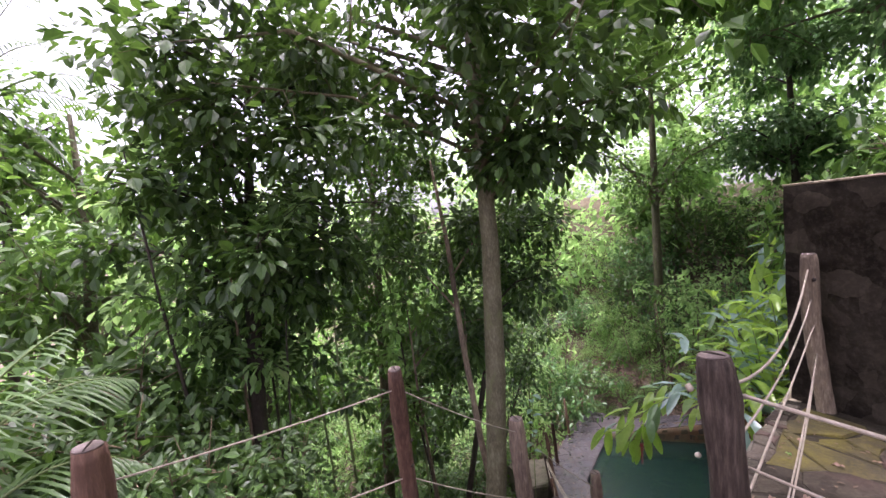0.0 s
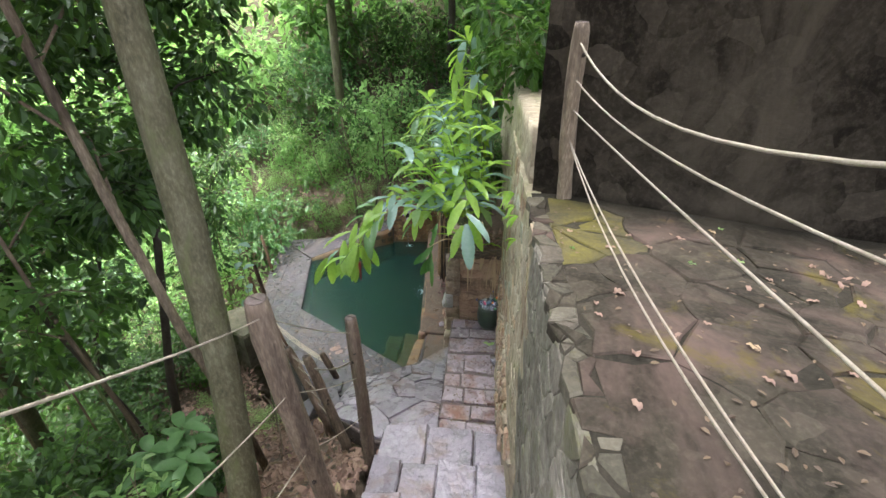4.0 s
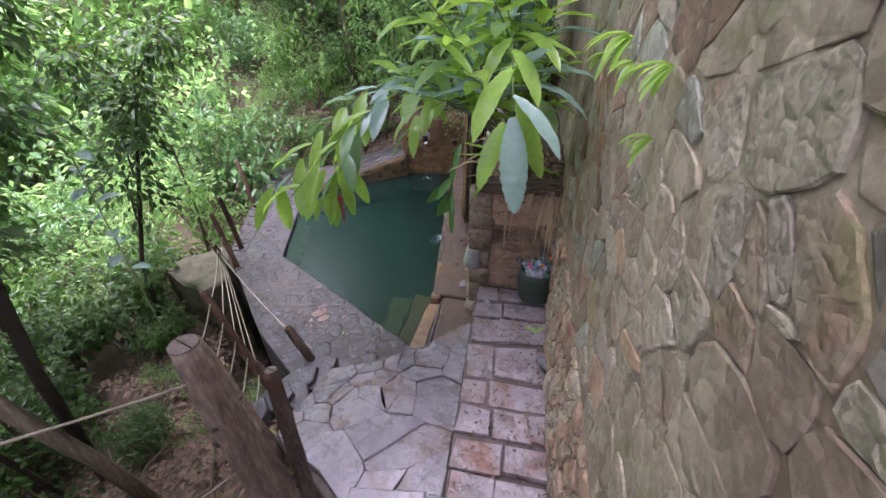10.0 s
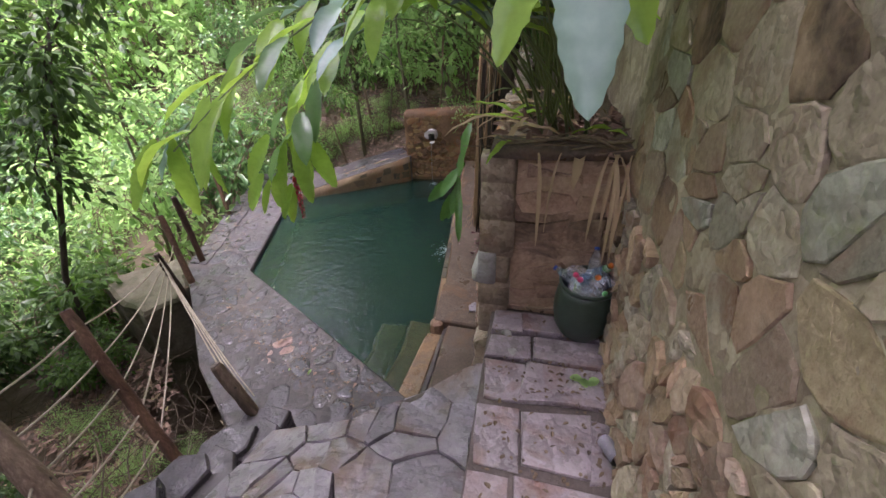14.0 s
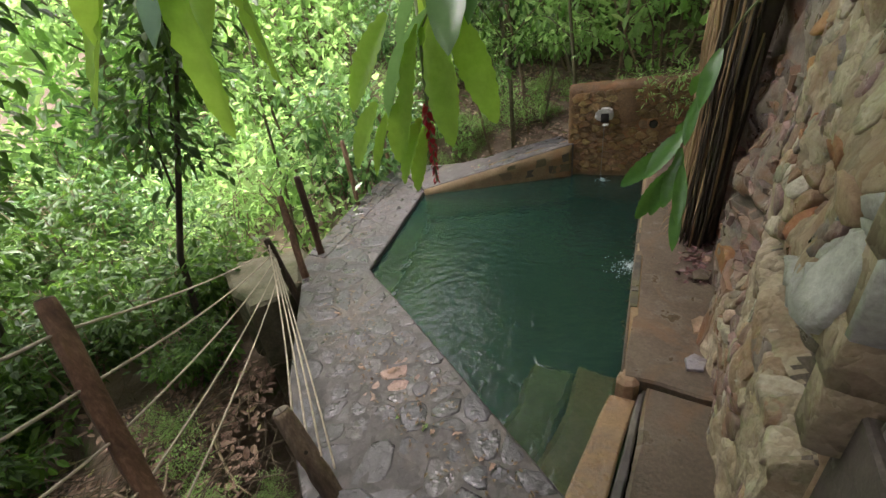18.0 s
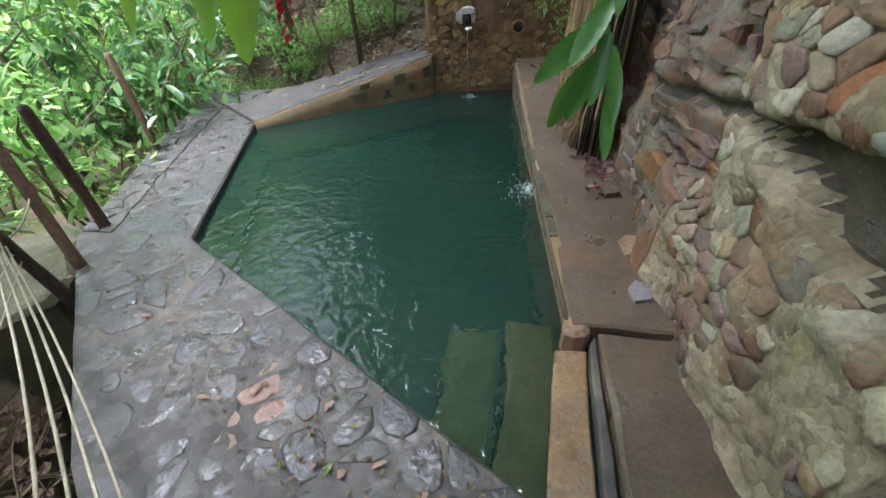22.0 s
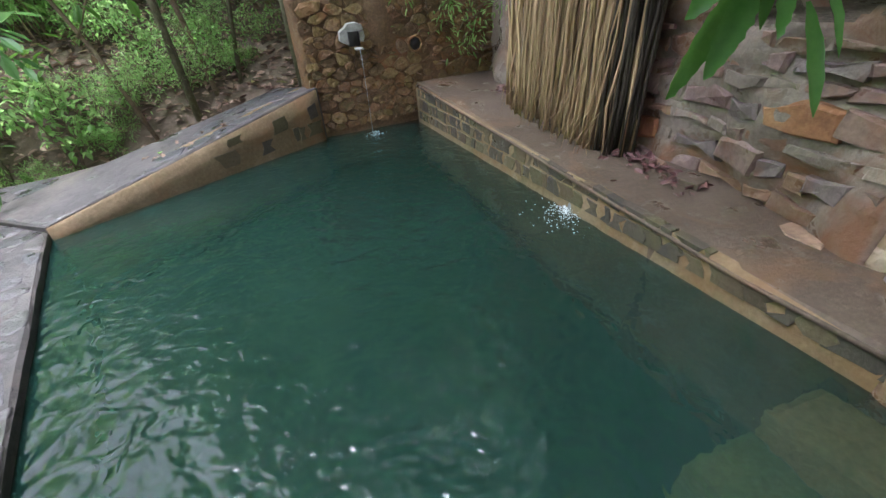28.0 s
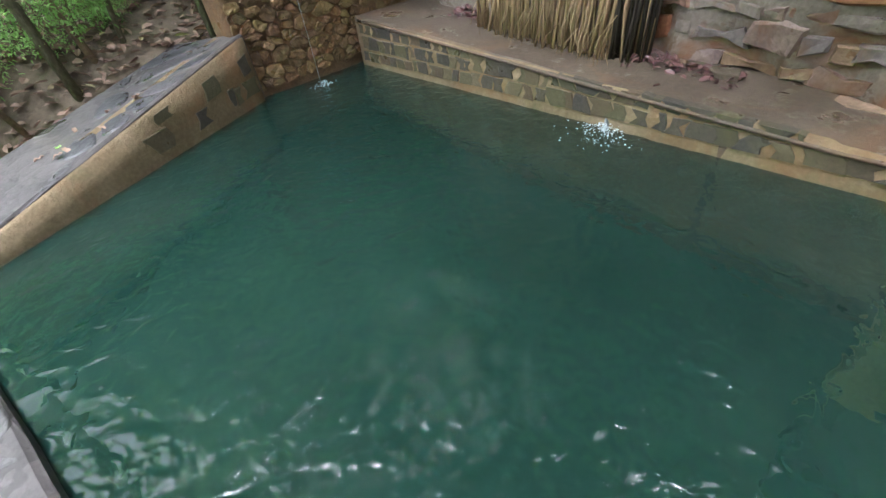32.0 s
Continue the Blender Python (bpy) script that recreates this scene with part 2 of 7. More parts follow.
M_PINKROCK = surface("purple_wet_stone", [(0.25, (0.1, 0.06, 0.055)), (0.5, (0.2, 0.125, 0.11)), (0.75, (0.32, 0.22, 0.19))], 6, 45, (0.12, 0.6), 0.03, vary=0.3, wet=0.6, stain=(0.2, 0.09, 0.05))
M_RUST = surface("rust_stone", [(0.25, (0.14, 0.055, 0.022)), (0.5, (0.28, 0.12, 0.05)), (0.75, (0.4, 0.22, 0.1))], 7, 50, (0.3, 0.75), 0.02, vary=0.3, wet=0.3)
# streaked wet stone, with the hollow's shade put into its colour
M_SHADED_SEAM = surface("shaded_wet_seam", [(0.25, (0.025, 0.018, 0.013)), (0.5, (0.075, 0.054, 0.038)), (0.75, (0.16, 0.12, 0.085))], 6, 50, (0.2, 0.7), 0.03, streak=4.0, wet=0.4, finemix=0.5)
M_PIER = surface("red_sandstone", [(0.25, (0.18, 0.115, 0.073)), (0.5, (0.38, 0.255, 0.165)), (0.75, (0.52, 0.39, 0.27))], 4, 50, (0.4, 0.8), 0.03, vary=0.25, stain=(0.05, 0.035, 0.025))
# some of the sky's sheen is put into the lilac of slate and strip
M_SLATE = surface("wet_slate", [(0.25, (0.13, 0.117, 0.13)), (0.5, (0.24, 0.217, 0.242)), (0.75, (0.35, 0.322, 0.35))], 4, 60, (0.06, 0.32), 0.02, spec=0.7, vary=0.2, wet=0.8, stain=(0.17, 0.115, 0.09), chips=0.12, chipscale=14)
M_STRIP = surface("wet_pink_flag", [(0.25, (0.14, 0.114, 0.12)), (0.5, (0.26, 0.218, 0.23)), (0.75, (0.36, 0.31, 0.32))], 5, 60, (0.06, 0.32), 0.02, spec=0.7, vary=0.18, wet=0.8, chips=0.3, chipscale=16, stain=(0.17, 0.08, 0.05))
M_JOINT = surface("muddy_joint", [(0.25, (0.045, 0.034, 0.029)), (0.5, (0.085, 0.066, 0.057)), (0.75, (0.14, 0.11, 0.095))], 5, 60, (0.2, 0.7), 0.02, wet=0.5)
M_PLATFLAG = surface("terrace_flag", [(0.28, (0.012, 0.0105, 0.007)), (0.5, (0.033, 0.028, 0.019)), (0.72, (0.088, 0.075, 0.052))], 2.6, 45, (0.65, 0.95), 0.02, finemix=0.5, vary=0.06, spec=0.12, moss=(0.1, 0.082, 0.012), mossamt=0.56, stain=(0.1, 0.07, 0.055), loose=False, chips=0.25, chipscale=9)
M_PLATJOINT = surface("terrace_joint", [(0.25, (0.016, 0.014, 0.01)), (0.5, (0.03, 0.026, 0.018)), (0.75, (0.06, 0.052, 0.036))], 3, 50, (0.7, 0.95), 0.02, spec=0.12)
M_RIM = surface(spec=0.5, name="rim_concrete", stops=[(0.25, (0.023, 0.02, 0.02)), (0.5, (0.048, 0.042, 0.041)), (0.75, (0.086, 0.076, 0.073))], scale=2.5, fine=45, rough=(0.22, 0.7), bump=0.015, stain=(0.12, 0.1, 0.085), moss=(0.09, 0.09, 0.055), wet=0.4, mossamt=0.62, chips=0.3, chipscale=14)
M_RIMSTONE = surface(spec=0.6, name="rim_stone", palette=[(0.042, 0.04, 0.047), (0.06, 0.051, 0.058), (0.034, 0.034, 0.042), (0.072, 0.06, 0.056), (0.05, 0.048, 0.044), (0.038, 0.034, 0.036)], stops=[(0.25, (0.02, 0.019, 0.022)), (0.5, (0.044, 0.04, 0.045)), (0.75, (0.085, 0.077, 0.082))], scale=6, fine=60, rough=(0.14, 0.5), bump=0.014, vary=0.25, wet=0.75, chips=0.25, chipscale=20)
M_POOLFACE = surface("pool_face_stone", [(0.25, (0.035, 0.028, 0.019)), (0.5, (0.075, 0.06, 0.038)), (0.75, (0.14, 0.11, 0.068))], 4, 50, (0.25, 0.7), 0.02, vary=0.35, wet=0.4, stain=(0.09, 0.075, 0.035), palette=[(0.045, 0.04, 0.034), (0.06, 0.05, 0.04), (0.06, 0.052, 0.04), (0.1, 0.09, 0.042), (0.12, 0.082, 0.045), (0.075, 0.06, 0.045), (0.15, 0.115, 0.062), (0.085, 0.055, 0.035)])
M_POOLMORTAR = surface("pool_face_mortar", [(0.25, (0.11, 0.074, 0.036)), (0.5, (0.2, 0.142, 0.075)), (0.75, (0.31, 0.235, 0.145))], 3, 50, (0.3, 0.8), 0.02, stain=(0.2, 0.1, 0.04), wet=0.3, moss=(0.1, 0.1, 0.035), mossamt=0.58)
M_SPOUTSTONE = surface("spout_wall_stone", [(0.25, (0.07, 0.042, 0.018)), (0.5, (0.17, 0.1, 0.042)), (0.75, (0.28, 0.18, 0.08))], 6, 50, (0.25, 0.7), 0.035, vary=0.35, finemix=0.5, stain=(0.2, 0.09, 0.03), wet=0.4, moss=(0.1, 0.1, 0.03), mossamt=0.6)
M_DARKWALL = surface("dark_plaster", [(0.28, (0.006, 0.005, 0.004)), (0.5, (0.021, 0.017, 0.0125)), (0.72, (0.075, 0.063, 0.044))], 3.2, 30, (0.88, 1.0), 0.03, spec=0.05, stain=(0.06, 0.05, 0.035), streak=0.9, chips=0.3, chipscale=7, finemix=0.5)
# dimming by water depth is put into the bed and lower step colours
M_POOLBED = surface("pool_bed", [(0.25, (0.01, 0.03, 0.022)), (0.5, (0.018, 0.046, 0.035)), (0.75, (0.026, 0.06, 0.046))], 1.2, 12, (0.6, 0.9), 0.02, stain=(0.04, 0.09, 0.06))
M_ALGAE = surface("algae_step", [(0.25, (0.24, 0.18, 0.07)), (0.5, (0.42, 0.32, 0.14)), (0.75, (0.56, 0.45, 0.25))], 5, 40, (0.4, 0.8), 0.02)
M_DEPTH_TINT = surface("depth_tinted_step", [(0.25, (0.1, 0.13, 0.05)), (0.5, (0.18, 0.21, 0.085)), (0.75, (0.26, 0.28, 0.12))], 5, 40, (0.4, 0.8), 0.02)
M_ORANGE = surface("iron_stained_slab", [(0.25, (0.1, 0.055, 0.022)), (0.5, (0.21, 0.125, 0.055)), (0.75, (0.31, 0.205, 0.105))], 5, 50, (0.12, 0.5), 0.02, wet=0.6, stain=(0.13, 0.09, 0.06), finemix=0.5)
M_SILT = surface("silty_ledge", [(0.25, (0.04, 0.028, 0.018)), (0.5, (0.085, 0.06, 0.04)), (0.75, (0.145, 0.108, 0.074))], 3.5, 50, (0.12, 0.7), 0.016, stain=(0.15, 0.08, 0.038), moss=(0.06, 0.05, 0.03), mossamt=0.6, wet=0.5, finemix=0.45)
M_SOIL = surface("forest_soil", [(0.25, (0.055, 0.042, 0.028)), (0.5, (0.12, 0.09, 0.062)), (0.75, (0.21, 0.16, 0.115))], 3, 25, (0.7, 0.95), 0.06, moss=(0.06, 0.09, 0.025))
M_BARK = surface("grey_bark", [(0.25, (0.04, 0.036, 0.02)), (0.5, (0.1, 0.092, 0.05)), (0.75, (0.2, 0.19, 0.12))], 9, 60, (0.6, 0.9), 0.02, moss=(0.1, 0.11, 0.045), streak=0.45, finemix=0.5)
M_DARKBARK = surface("dark_bark", [(0.25, (0.02, 0.016, 0.012)), (0.5, (0.045, 0.036, 0.026)), (0.75, (0.08, 0.066, 0.048))], 8, 60, (0.6, 0.9), 0.015, streak=0.35)
M_POST = surface("weathered_post", [(0.25, (0.06, 0.043, 0.03)), (0.5, (0.19, 0.142, 0.098)), (0.75, (0.37, 0.3, 0.215))], 9, 70, (0.6, 0.9), 0.025, vary=0.2, streak=0.2, stain=(0.07, 0.05, 0.038), finemix=0.55)
M_REDPOST = surface("red_brown_post", [(0.25, (0.035, 0.018, 0.011)), (0.5, (0.1, 0.056, 0.034)), (0.75, (0.2, 0.125, 0.08))], 8, 70, (0.55, 0.85), 0.015, vary=0.2, streak=0.22, stain=(0.03, 0.02, 0.016), finemix=0.5)
M_DARKPOST = surface("dark_post", [(0.3, (0.01, 0.0075, 0.006)), (0.48, (0.035, 0.025, 0.018)), (0.62, (0.085, 0.063, 0.047)), (0.75, (0.18, 0.14, 0.11))], 8, 70, (0.55, 0.9), 0.04, streak=0.15, finemix=0.55, stain=(0.07, 0.038, 0.024), spec=0.2)
M_POSTEND = surface("sawn_end", [(0.25, (0.06, 0.048, 0.04)), (0.5, (0.15, 0.12, 0.1)), (0.75, (0.26, 0.215, 0.18))], 14, 80, (0.6, 0.9), 0.006)
M_ROPE = surface("jute_rope", [(0.25, (0.2, 0.165, 0.115)), (0.5, (0.33, 0.285, 0.215)), (0.75, (0.44, 0.395, 0.32))], 30, 250, (0.8, 0.95), 0.004)
M_ROOT = surface("aerial_root", [(0.25, (0.17, 0.105, 0.05)), (0.5, (0.34, 0.235, 0.125)), (0.75, (0.48, 0.36, 0.215))], 8, 60, (0.6, 0.9), 0.012, streak=0.2, vary=0.2)
M_LEAF = leaf_mat("bush_leaf", (0.028, 0.07, 0.015), (0.1, 0.2, 0.045), gloss=0.35, back=0.52)
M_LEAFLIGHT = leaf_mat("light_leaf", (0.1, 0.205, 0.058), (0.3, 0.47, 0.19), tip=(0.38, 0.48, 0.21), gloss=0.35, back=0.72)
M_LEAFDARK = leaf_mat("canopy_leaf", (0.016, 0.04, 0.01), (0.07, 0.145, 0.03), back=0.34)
M_LEAFGREY = leaf_mat("glossy_leaf", (0.05, 0.12, 0.04), (0.14, 0.26, 0.1), gloss=0.25, back=0.35)
M_GINGER = leaf_mat("ginger_leaf", (0.09, 0.2, 0.03), (0.33, 0.52, 0.11), gloss=0.2, back=0.5)
M_GINGERDARK = leaf_mat("dark_ginger_leaf", (0.03, 0.1, 0.02), (0.09, 0.21, 0.05), gloss=0.25, back=0.3)
M_BLUELEAF = leaf_mat("pale_ginger_leaf", (0.11, 0.21, 0.155), (0.25, 0.36, 0.295), gloss=0.2, back=0.25)
M_PINKSTONE = surface("pinkish_rim_stone", [(0.25, (0.14, 0.09, 0.075)), (0.5, (0.23, 0.16, 0.135)), (0.75, (0.32, 0.235, 0.2))], 6, 60, (0.4, 0.8), 0.02, vary=0.15)
M_PALM = leaf_mat("palm_leaf", (0.025, 0.06, 0.012), (0.085, 0.16, 0.045), back=0.3)
M_STEM = plain("green_stem", (0.12, 0.16, 0.05), 0.5)
M_TWIG = surface("twig", [(0.25, (0.07, 0.05, 0.03)), (0.5, (0.15, 0.11, 0.07)), (0.75, (0.25, 0.2, 0.13))], 9, 60, (0.6, 0.9), 0.008, vary=0.3)
M_BRUSH = surface("dead_brush", [(0.25, (0.03, 0.022, 0.014)), (0.5, (0.085, 0.065, 0.042)), (0.75, (0.17, 0.135, 0.09))], 9, 60, (0.6, 0.9), 0.008)
M_DEADLEAF = leaf_mat("dead_leaf", (0.1, 0.06, 0.04), (0.3, 0.2, 0.145), tip=(0.3, 0.32, 0.1), gloss=0.7, back=0.1)
M_CRUMB = leaf_mat("leaf_crumb", (0.04, 0.025, 0.015), (0.16, 0.11, 0.06), gloss=0.6, back=0.05)
M_DRY = leaf_mat("dry_frond", (0.25, 0.17, 0.09), (0.45, 0.34, 0.2), gloss=0.7, back=0.15)
M_RED = leaf_mat("red_bract", (0.22, 0.008, 0.012), (0.42, 0.02, 0.03), gloss=0.4, back=0.2)
M_BUCKET = plain("dark_green_plastic", (0.03, 0.05, 0.035), 0.42)
M_WHITE = surface("white_plaster", [(0.25, (0.2, 0.185, 0.165)), (0.5, (0.34, 0.325, 0.3)), (0.75, (0.48, 0.465, 0.44))], 5, 40, (0.5, 0.85), 0.02)
M_PALE = surface("pale_limestone", [(0.25, (0.3, 0.26, 0.2)), (0.5, (0.43, 0.38, 0.3)), (0.75, (0.55, 0.5, 0.42))], 6, 40, (0.4, 0.85), 0.03, stain=(0.3, 0.2, 0.12), finemix=0.5)
M_MOSSFLAG = surface("yellow_moss_flag", [(0.34, (0.036, 0.031, 0.021)), (0.5, (0.075, 0.065, 0.023)), (0.68, (0.16, 0.14, 0.02))], 3.2, 60, (0.6, 0.9), 0.012, stain=(0.05, 0.042, 0.03), loose=False)
M_EDGE = surface("broken_edge_stone", [(0.25, (0.038, 0.034, 0.024)), (0.5, (0.085, 0.075, 0.054)), (0.75, (0.15, 0.134, 0.097))], 6, 50, (0.6, 0.95), 0.02, vary=0.3, moss=(0.1, 0.09, 0.025), mossamt=0.58, spec=0.15)
M_PINKFLAG = surface("pink_flag", [(0.25, (0.035, 0.026, 0.02)), (0.5, (0.065, 0.048, 0.036)), (0.75, (0.1, 0.078, 0.06))], 4, 60, (0.4, 0.8), 0.012, stain=(0.12, 0.095, 0.075))
M_HOLE_SHADE = plain("hole_shade", (0.012, 0.009, 0.007), 0.9)


# ---- shapes ----
def mesh_of(name, verts, faces, mat, smooth=True):
    me = bpy.data.meshes.new(name)
    me.from_pydata([tuple(v) for v in verts], [], faces)
    me.materials.append(mat)
    if smooth:
        me.polygons.foreach_set("use_smooth", [True] * len(me.polygons))
    me.update()
    return me


def part(name, geo, mat, parent=None, label="", smooth=True):
    """One mesh object from (verts, faces), under a thing or a part."""
    ob = new(name, mesh_of(name, geo[0], geo[1], mat, smooth))
    if parent is not None:
        ob.parent = parent
    return tagged(ob, label)


def thing(name, label, category, group="", at=None):
    ob = new(name)
    ob.empty_display_size = 0.1
    if at is not None:
        ob.location = at
    return tagged(ob, label, category, group)


def join(*geos):
    V, F = [], []
    for v, fa in geos:
        k = len(V)
        V += list(v)
        F += [tuple(i + k for i in q) for q in fa]
    return V, F


def tube(path, radii, sides=7, wobble=0.0, caps=True, seed=0):
    """A tapered tube along a list of points."""
    rnd = random.Random(seed)
    pts = [Vector(p) for p in path]
    if not hasattr(radii, "__len__"):
        radii = [radii] * len(pts)
    V, F = [], []
    ref = Vector((0.31, 0.17, 0.93))
    for i, p in enumerate(pts):
        d = (pts[min(i + 1, len(pts) - 1)] - pts[max(i - 1, 0)]).normalized()
        if abs(d.dot(ref)) > 0.95:
            ref = Vector((0.9, 0.3, 0.1))
        a = d.cross(ref).normalized()
        b = d.cross(a)
        for k in range(sides):
            t = 2 * math.pi * k / sides
            r = radii[i] * (1 + wobble * rnd.uniform(-1, 1))
            V.append(p + a * (r * math.cos(t)) + b * (r * math.sin(t)))
    for i in range(len(pts) - 1):
        for k in range(sides):
            k2 = (k + 1) % sides
            F.append((i * sides + k, i * sides + k2, (i + 1) * sides + k2, (i + 1) * sides + k))
    if caps:
        F.append(tuple(range(sides))[::-1])
        F.append(tuple((len(pts) - 1) * sides + k for k in range(sides)))
    return V, F


def arc(a, b, sag, n=8):
    a, b = Vector(a), Vector(b)
    return [a.lerp(b, i / n) + Vector((0, 0, -sag * 4 * (i / n) * (1 - i / n))) for i in range(n + 1)]


def prism(poly, z0, z1, chamfer=0.0, jitter=0.0, seed=0, zf=None):
    """An upright slab over a plan outline; its top edge is eased and uneven. zf(x, y) lifts the top."""
    rnd = random.Random(seed)
    poly = [Vector(p) for p in poly]
    if sum(p.x * q.y - q.x * p.y for p, q in zip(poly, poly[1:] + poly[:1])) < 0:
        poly = poly[::-1]
    c = sum(poly, Vector((0, 0))) / len(poly)
    out = []
    for p, q in zip(poly, poly[1:] + poly[:1]):
        k = max(1, int((q - p).length / 0.18)) if jitter else 1
        for i in range(k):
            s = p.lerp(q, i / k)
            out.append(s + Vector((rnd.uniform(-1, 1), rnd.uniform(-1, 1))) * (jitter if i else 0))
    n = len(out)
    top = (lambda p: z1 + (zf(p.x, p.y) if zf else 0))
    V = [Vector((p.x, p.y, z0)) for p in out]
    V += [Vector((p.x, p.y, top(p) - chamfer * rnd.uniform(0.6, 1.3))) for p in out]
    inn = []
    for i, p in enumerate(out):
        a, b = out[i - 1], out[(i + 1) % n]
        nrm = Vector((-(b - a).y, (b - a).x))
        nrm = nrm.normalized() if nrm.length > 1e-6 else Vector((0, 0))
        inn.append(p + nrm * chamfer * rnd.uniform(0.7, 1.3))
    V += [Vector((p.x, p.y, top(p))) for p in inn]
    F = [tuple(range(n))[::-1], tuple(range(2 * n, 3 * n))]
    for i in range(n):
        j = (i + 1) % n
        F += [(i, j, n + j, n + i), (n + i, n + j, 2 * n + j, 2 * n + i)]
    return V, F


def clip(poly, m, d):
    out = []
    for i, p in enumerate(poly):
        q = poly[(i + 1) % len(poly)]
        a, b = (p - m).dot(d), (q - m).dot(d)
        if a <= 0:
            out.append(p)
        if a * b < 0:
            out.append(p.lerp(q, a / (a - b)))
    return out


def inside(poly, p):
    c = False
    for i in range(len(poly)):
        a, b = poly[i], poly[i - 1]
        if (a.y > p.y) != (b.y > p.y) and p.x < (b.x - a.x) * (p.y - a.y) / (b.y - a.y) + a.x:
            c = not c
    return c


def cells(poly, n, seed, stretch=1.0, relax=2):
    """n irregular cells that fill a flat outline."""
    rnd = random.Random(seed)
    poly = [Vector((p[0], p[1] * stretch)) for p in poly]
    x0, x1 = min(p.x for p in poly), max(p.x for p in poly)
    y0, y1 = min(p.y for p in poly), max(p.y for p in poly)
    pts = []
    while len(pts) < n:
        p = Vector((rnd.uniform(x0, x1), rnd.uniform(y0, y1)))
        if inside(poly, p):
            pts.append(p)
    res = []
    for step in range(relax + 1):
        res = []
        for i, p in enumerate(pts):
            near = sorted((q for j, q in enumerate(pts) if j != i), key=lambda q: (q - p).length_squared)[:18]
            c = poly
            for q in near:
                c = clip(c, (p + q) / 2, q - p)
                if len(c) < 3:
                    break
            res.append(c)
        if step < relax:
            pts = [sum(c, Vector((0, 0))) / len(c) if len(c) > 2 and inside(poly, sum(c, Vector((0, 0))) / len(c)) else p for c, p in zip(res, pts)]
    return [[Vector((p.x, p.y / stretch)) for p in c] for c in res if len(c) > 2]


def stone_geo(cell, f, gap, thick, dome, rnd, rugged=0.3, sunk=0.04, edge=1.0):
    """A stone with an eased, uneven outline, laid on the surface f(u, v, h)."""
    c = sum(cell, Vector((0, 0))) / len(cell)
    ring = []
    for i, p in enumerate(cell):
        q = cell[(i + 1) % len(cell)]
        if (q - p).length < 0.02:
            continue
        ring.append(p)
        if (q - p).length > 0.16:
            d = q - p
            ring.append(p.lerp(q, rnd.uniform(0.4, 0.6)) + Vector((-d.y, d.x)) * rnd.uniform(-0.05, 0.05) * rugged * 3)
    if len(ring) < 3:
        return None
    n = len(ring)

    def pull(p, g):
        d = c - p
        return p + d * min(0.6, g / max(d.length, 1e-4))

    h = thick * rnd.uniform(0.6, 1.25)
    tilt = Vector((rnd.uniform(-1, 1), rnd.uniform(-1, 1))) * rugged * thick * 2.5
    V = [f(*pull(p, gap), -sunk) for p in ring]
    V += [f(*pull(p, gap * rnd.uniform(1.0, 1.5)), h * rnd.uniform(0.35, 0.75) + (p - c).dot(tilt)) for p in ring]
    V += [f(*pull(p, gap * 1.6 + min(edge, (p - c).length * 0.22)), h + (p - c).dot(tilt) + rnd.uniform(-1, 1) * rugged * thick * 0.4) for p in ring]
    V.append(f(c.x, c.y, h + dome))
    F = []
    for i in range(n):
        j = (i + 1) % n
        F += [(i, j, n + j, n + i), (n + i, n + j, 2 * n + j, 2 * n + i), (2 * n + i, 2 * n + j, 3 * n)]
    return V, F


def reach(cell, c, a):
    """How far the outline lies from c in the direction a."""
    d = Vector((math.cos(a), math.sin(a)))
    best = 9.0
    for p, q in zip(cell, cell[1:] + cell[:1]):
        e = q - p
        det = d.x * -e.y + e.x * d.y
        if abs(det) < 1e-9:
            continue
        w = p - c
        t = (w.x * -e.y + e.x * w.y) / det
        u = (d.x * w.y - d.y * w.x) / det
        if t > 0 and -0.001 <= u <= 1.001:
            best = min(best, t)
    return best if best < 9 else 0.0


def cobble_geo(cell, f, gap, thick, dome, rnd, rugged=0.4, sunk=0.04, n=11, shoulder=0.84):
    """A worn stone: rounded outline, eased shoulder, lumpy face."""
    c = sum(cell, Vector((0, 0))) / len(cell)
    ang = [2 * math.pi * (k + rnd.uniform(-0.25, 0.25)) / n for k in range(n)]
    rad = [reach(cell, c, a) for a in ang]
    if min(rad) < 0.008:
        return None
    rad = [0.8 * rad[k] + 0.1 * min(rad[k], rad[k - 1]) + 0.1 * min(rad[k], rad[(k + 1) % n]) for k in range(n)]
    rad = [max(0.006, (r - gap) * rnd.uniform(0.93, 1.0)) for r in rad]
    h = thick * rnd.uniform(0.55, 1.4)
    tilt = Vector((rnd.uniform(-1, 1), rnd.uniform(-1, 1))) * rugged * thick * 0.8 / max(rad)
    V, F = [], []
    for ring, (sc, hh) in enumerate(((1.0, -sunk), (0.5 + 0.5 * shoulder + 0.05, 0.5), (shoulder, 0.94), (0.46, 1.0))):
        for a, r in zip(ang, rad):
            o = Vector((math.cos(a), math.sin(a))) * r * sc
            z = hh if ring == 0 else h * hh + o.dot(tilt) + rnd.uniform(-1, 1) * rugged * thick * (0.12, 0.22, 0.3, 0.3)[ring] + (dome if ring == 3 else 0)
            V.append(f(c.x + o.x, c.y + o.y, z))
    V.append(f(c.x, c.y, h + dome + rnd.uniform(-0.3, 0.3) * rugged * thick))
    for ring in range(3):
        for k in range(n):
            j = (k + 1) % n
            F.append((ring * n + k, ring * n + j, (ring + 1) * n + j, (ring + 1) * n + k))
    F += [(3 * n + k, 3 * n + (k + 1) % n, 4 * n) for k in range(n)]
    return V, F


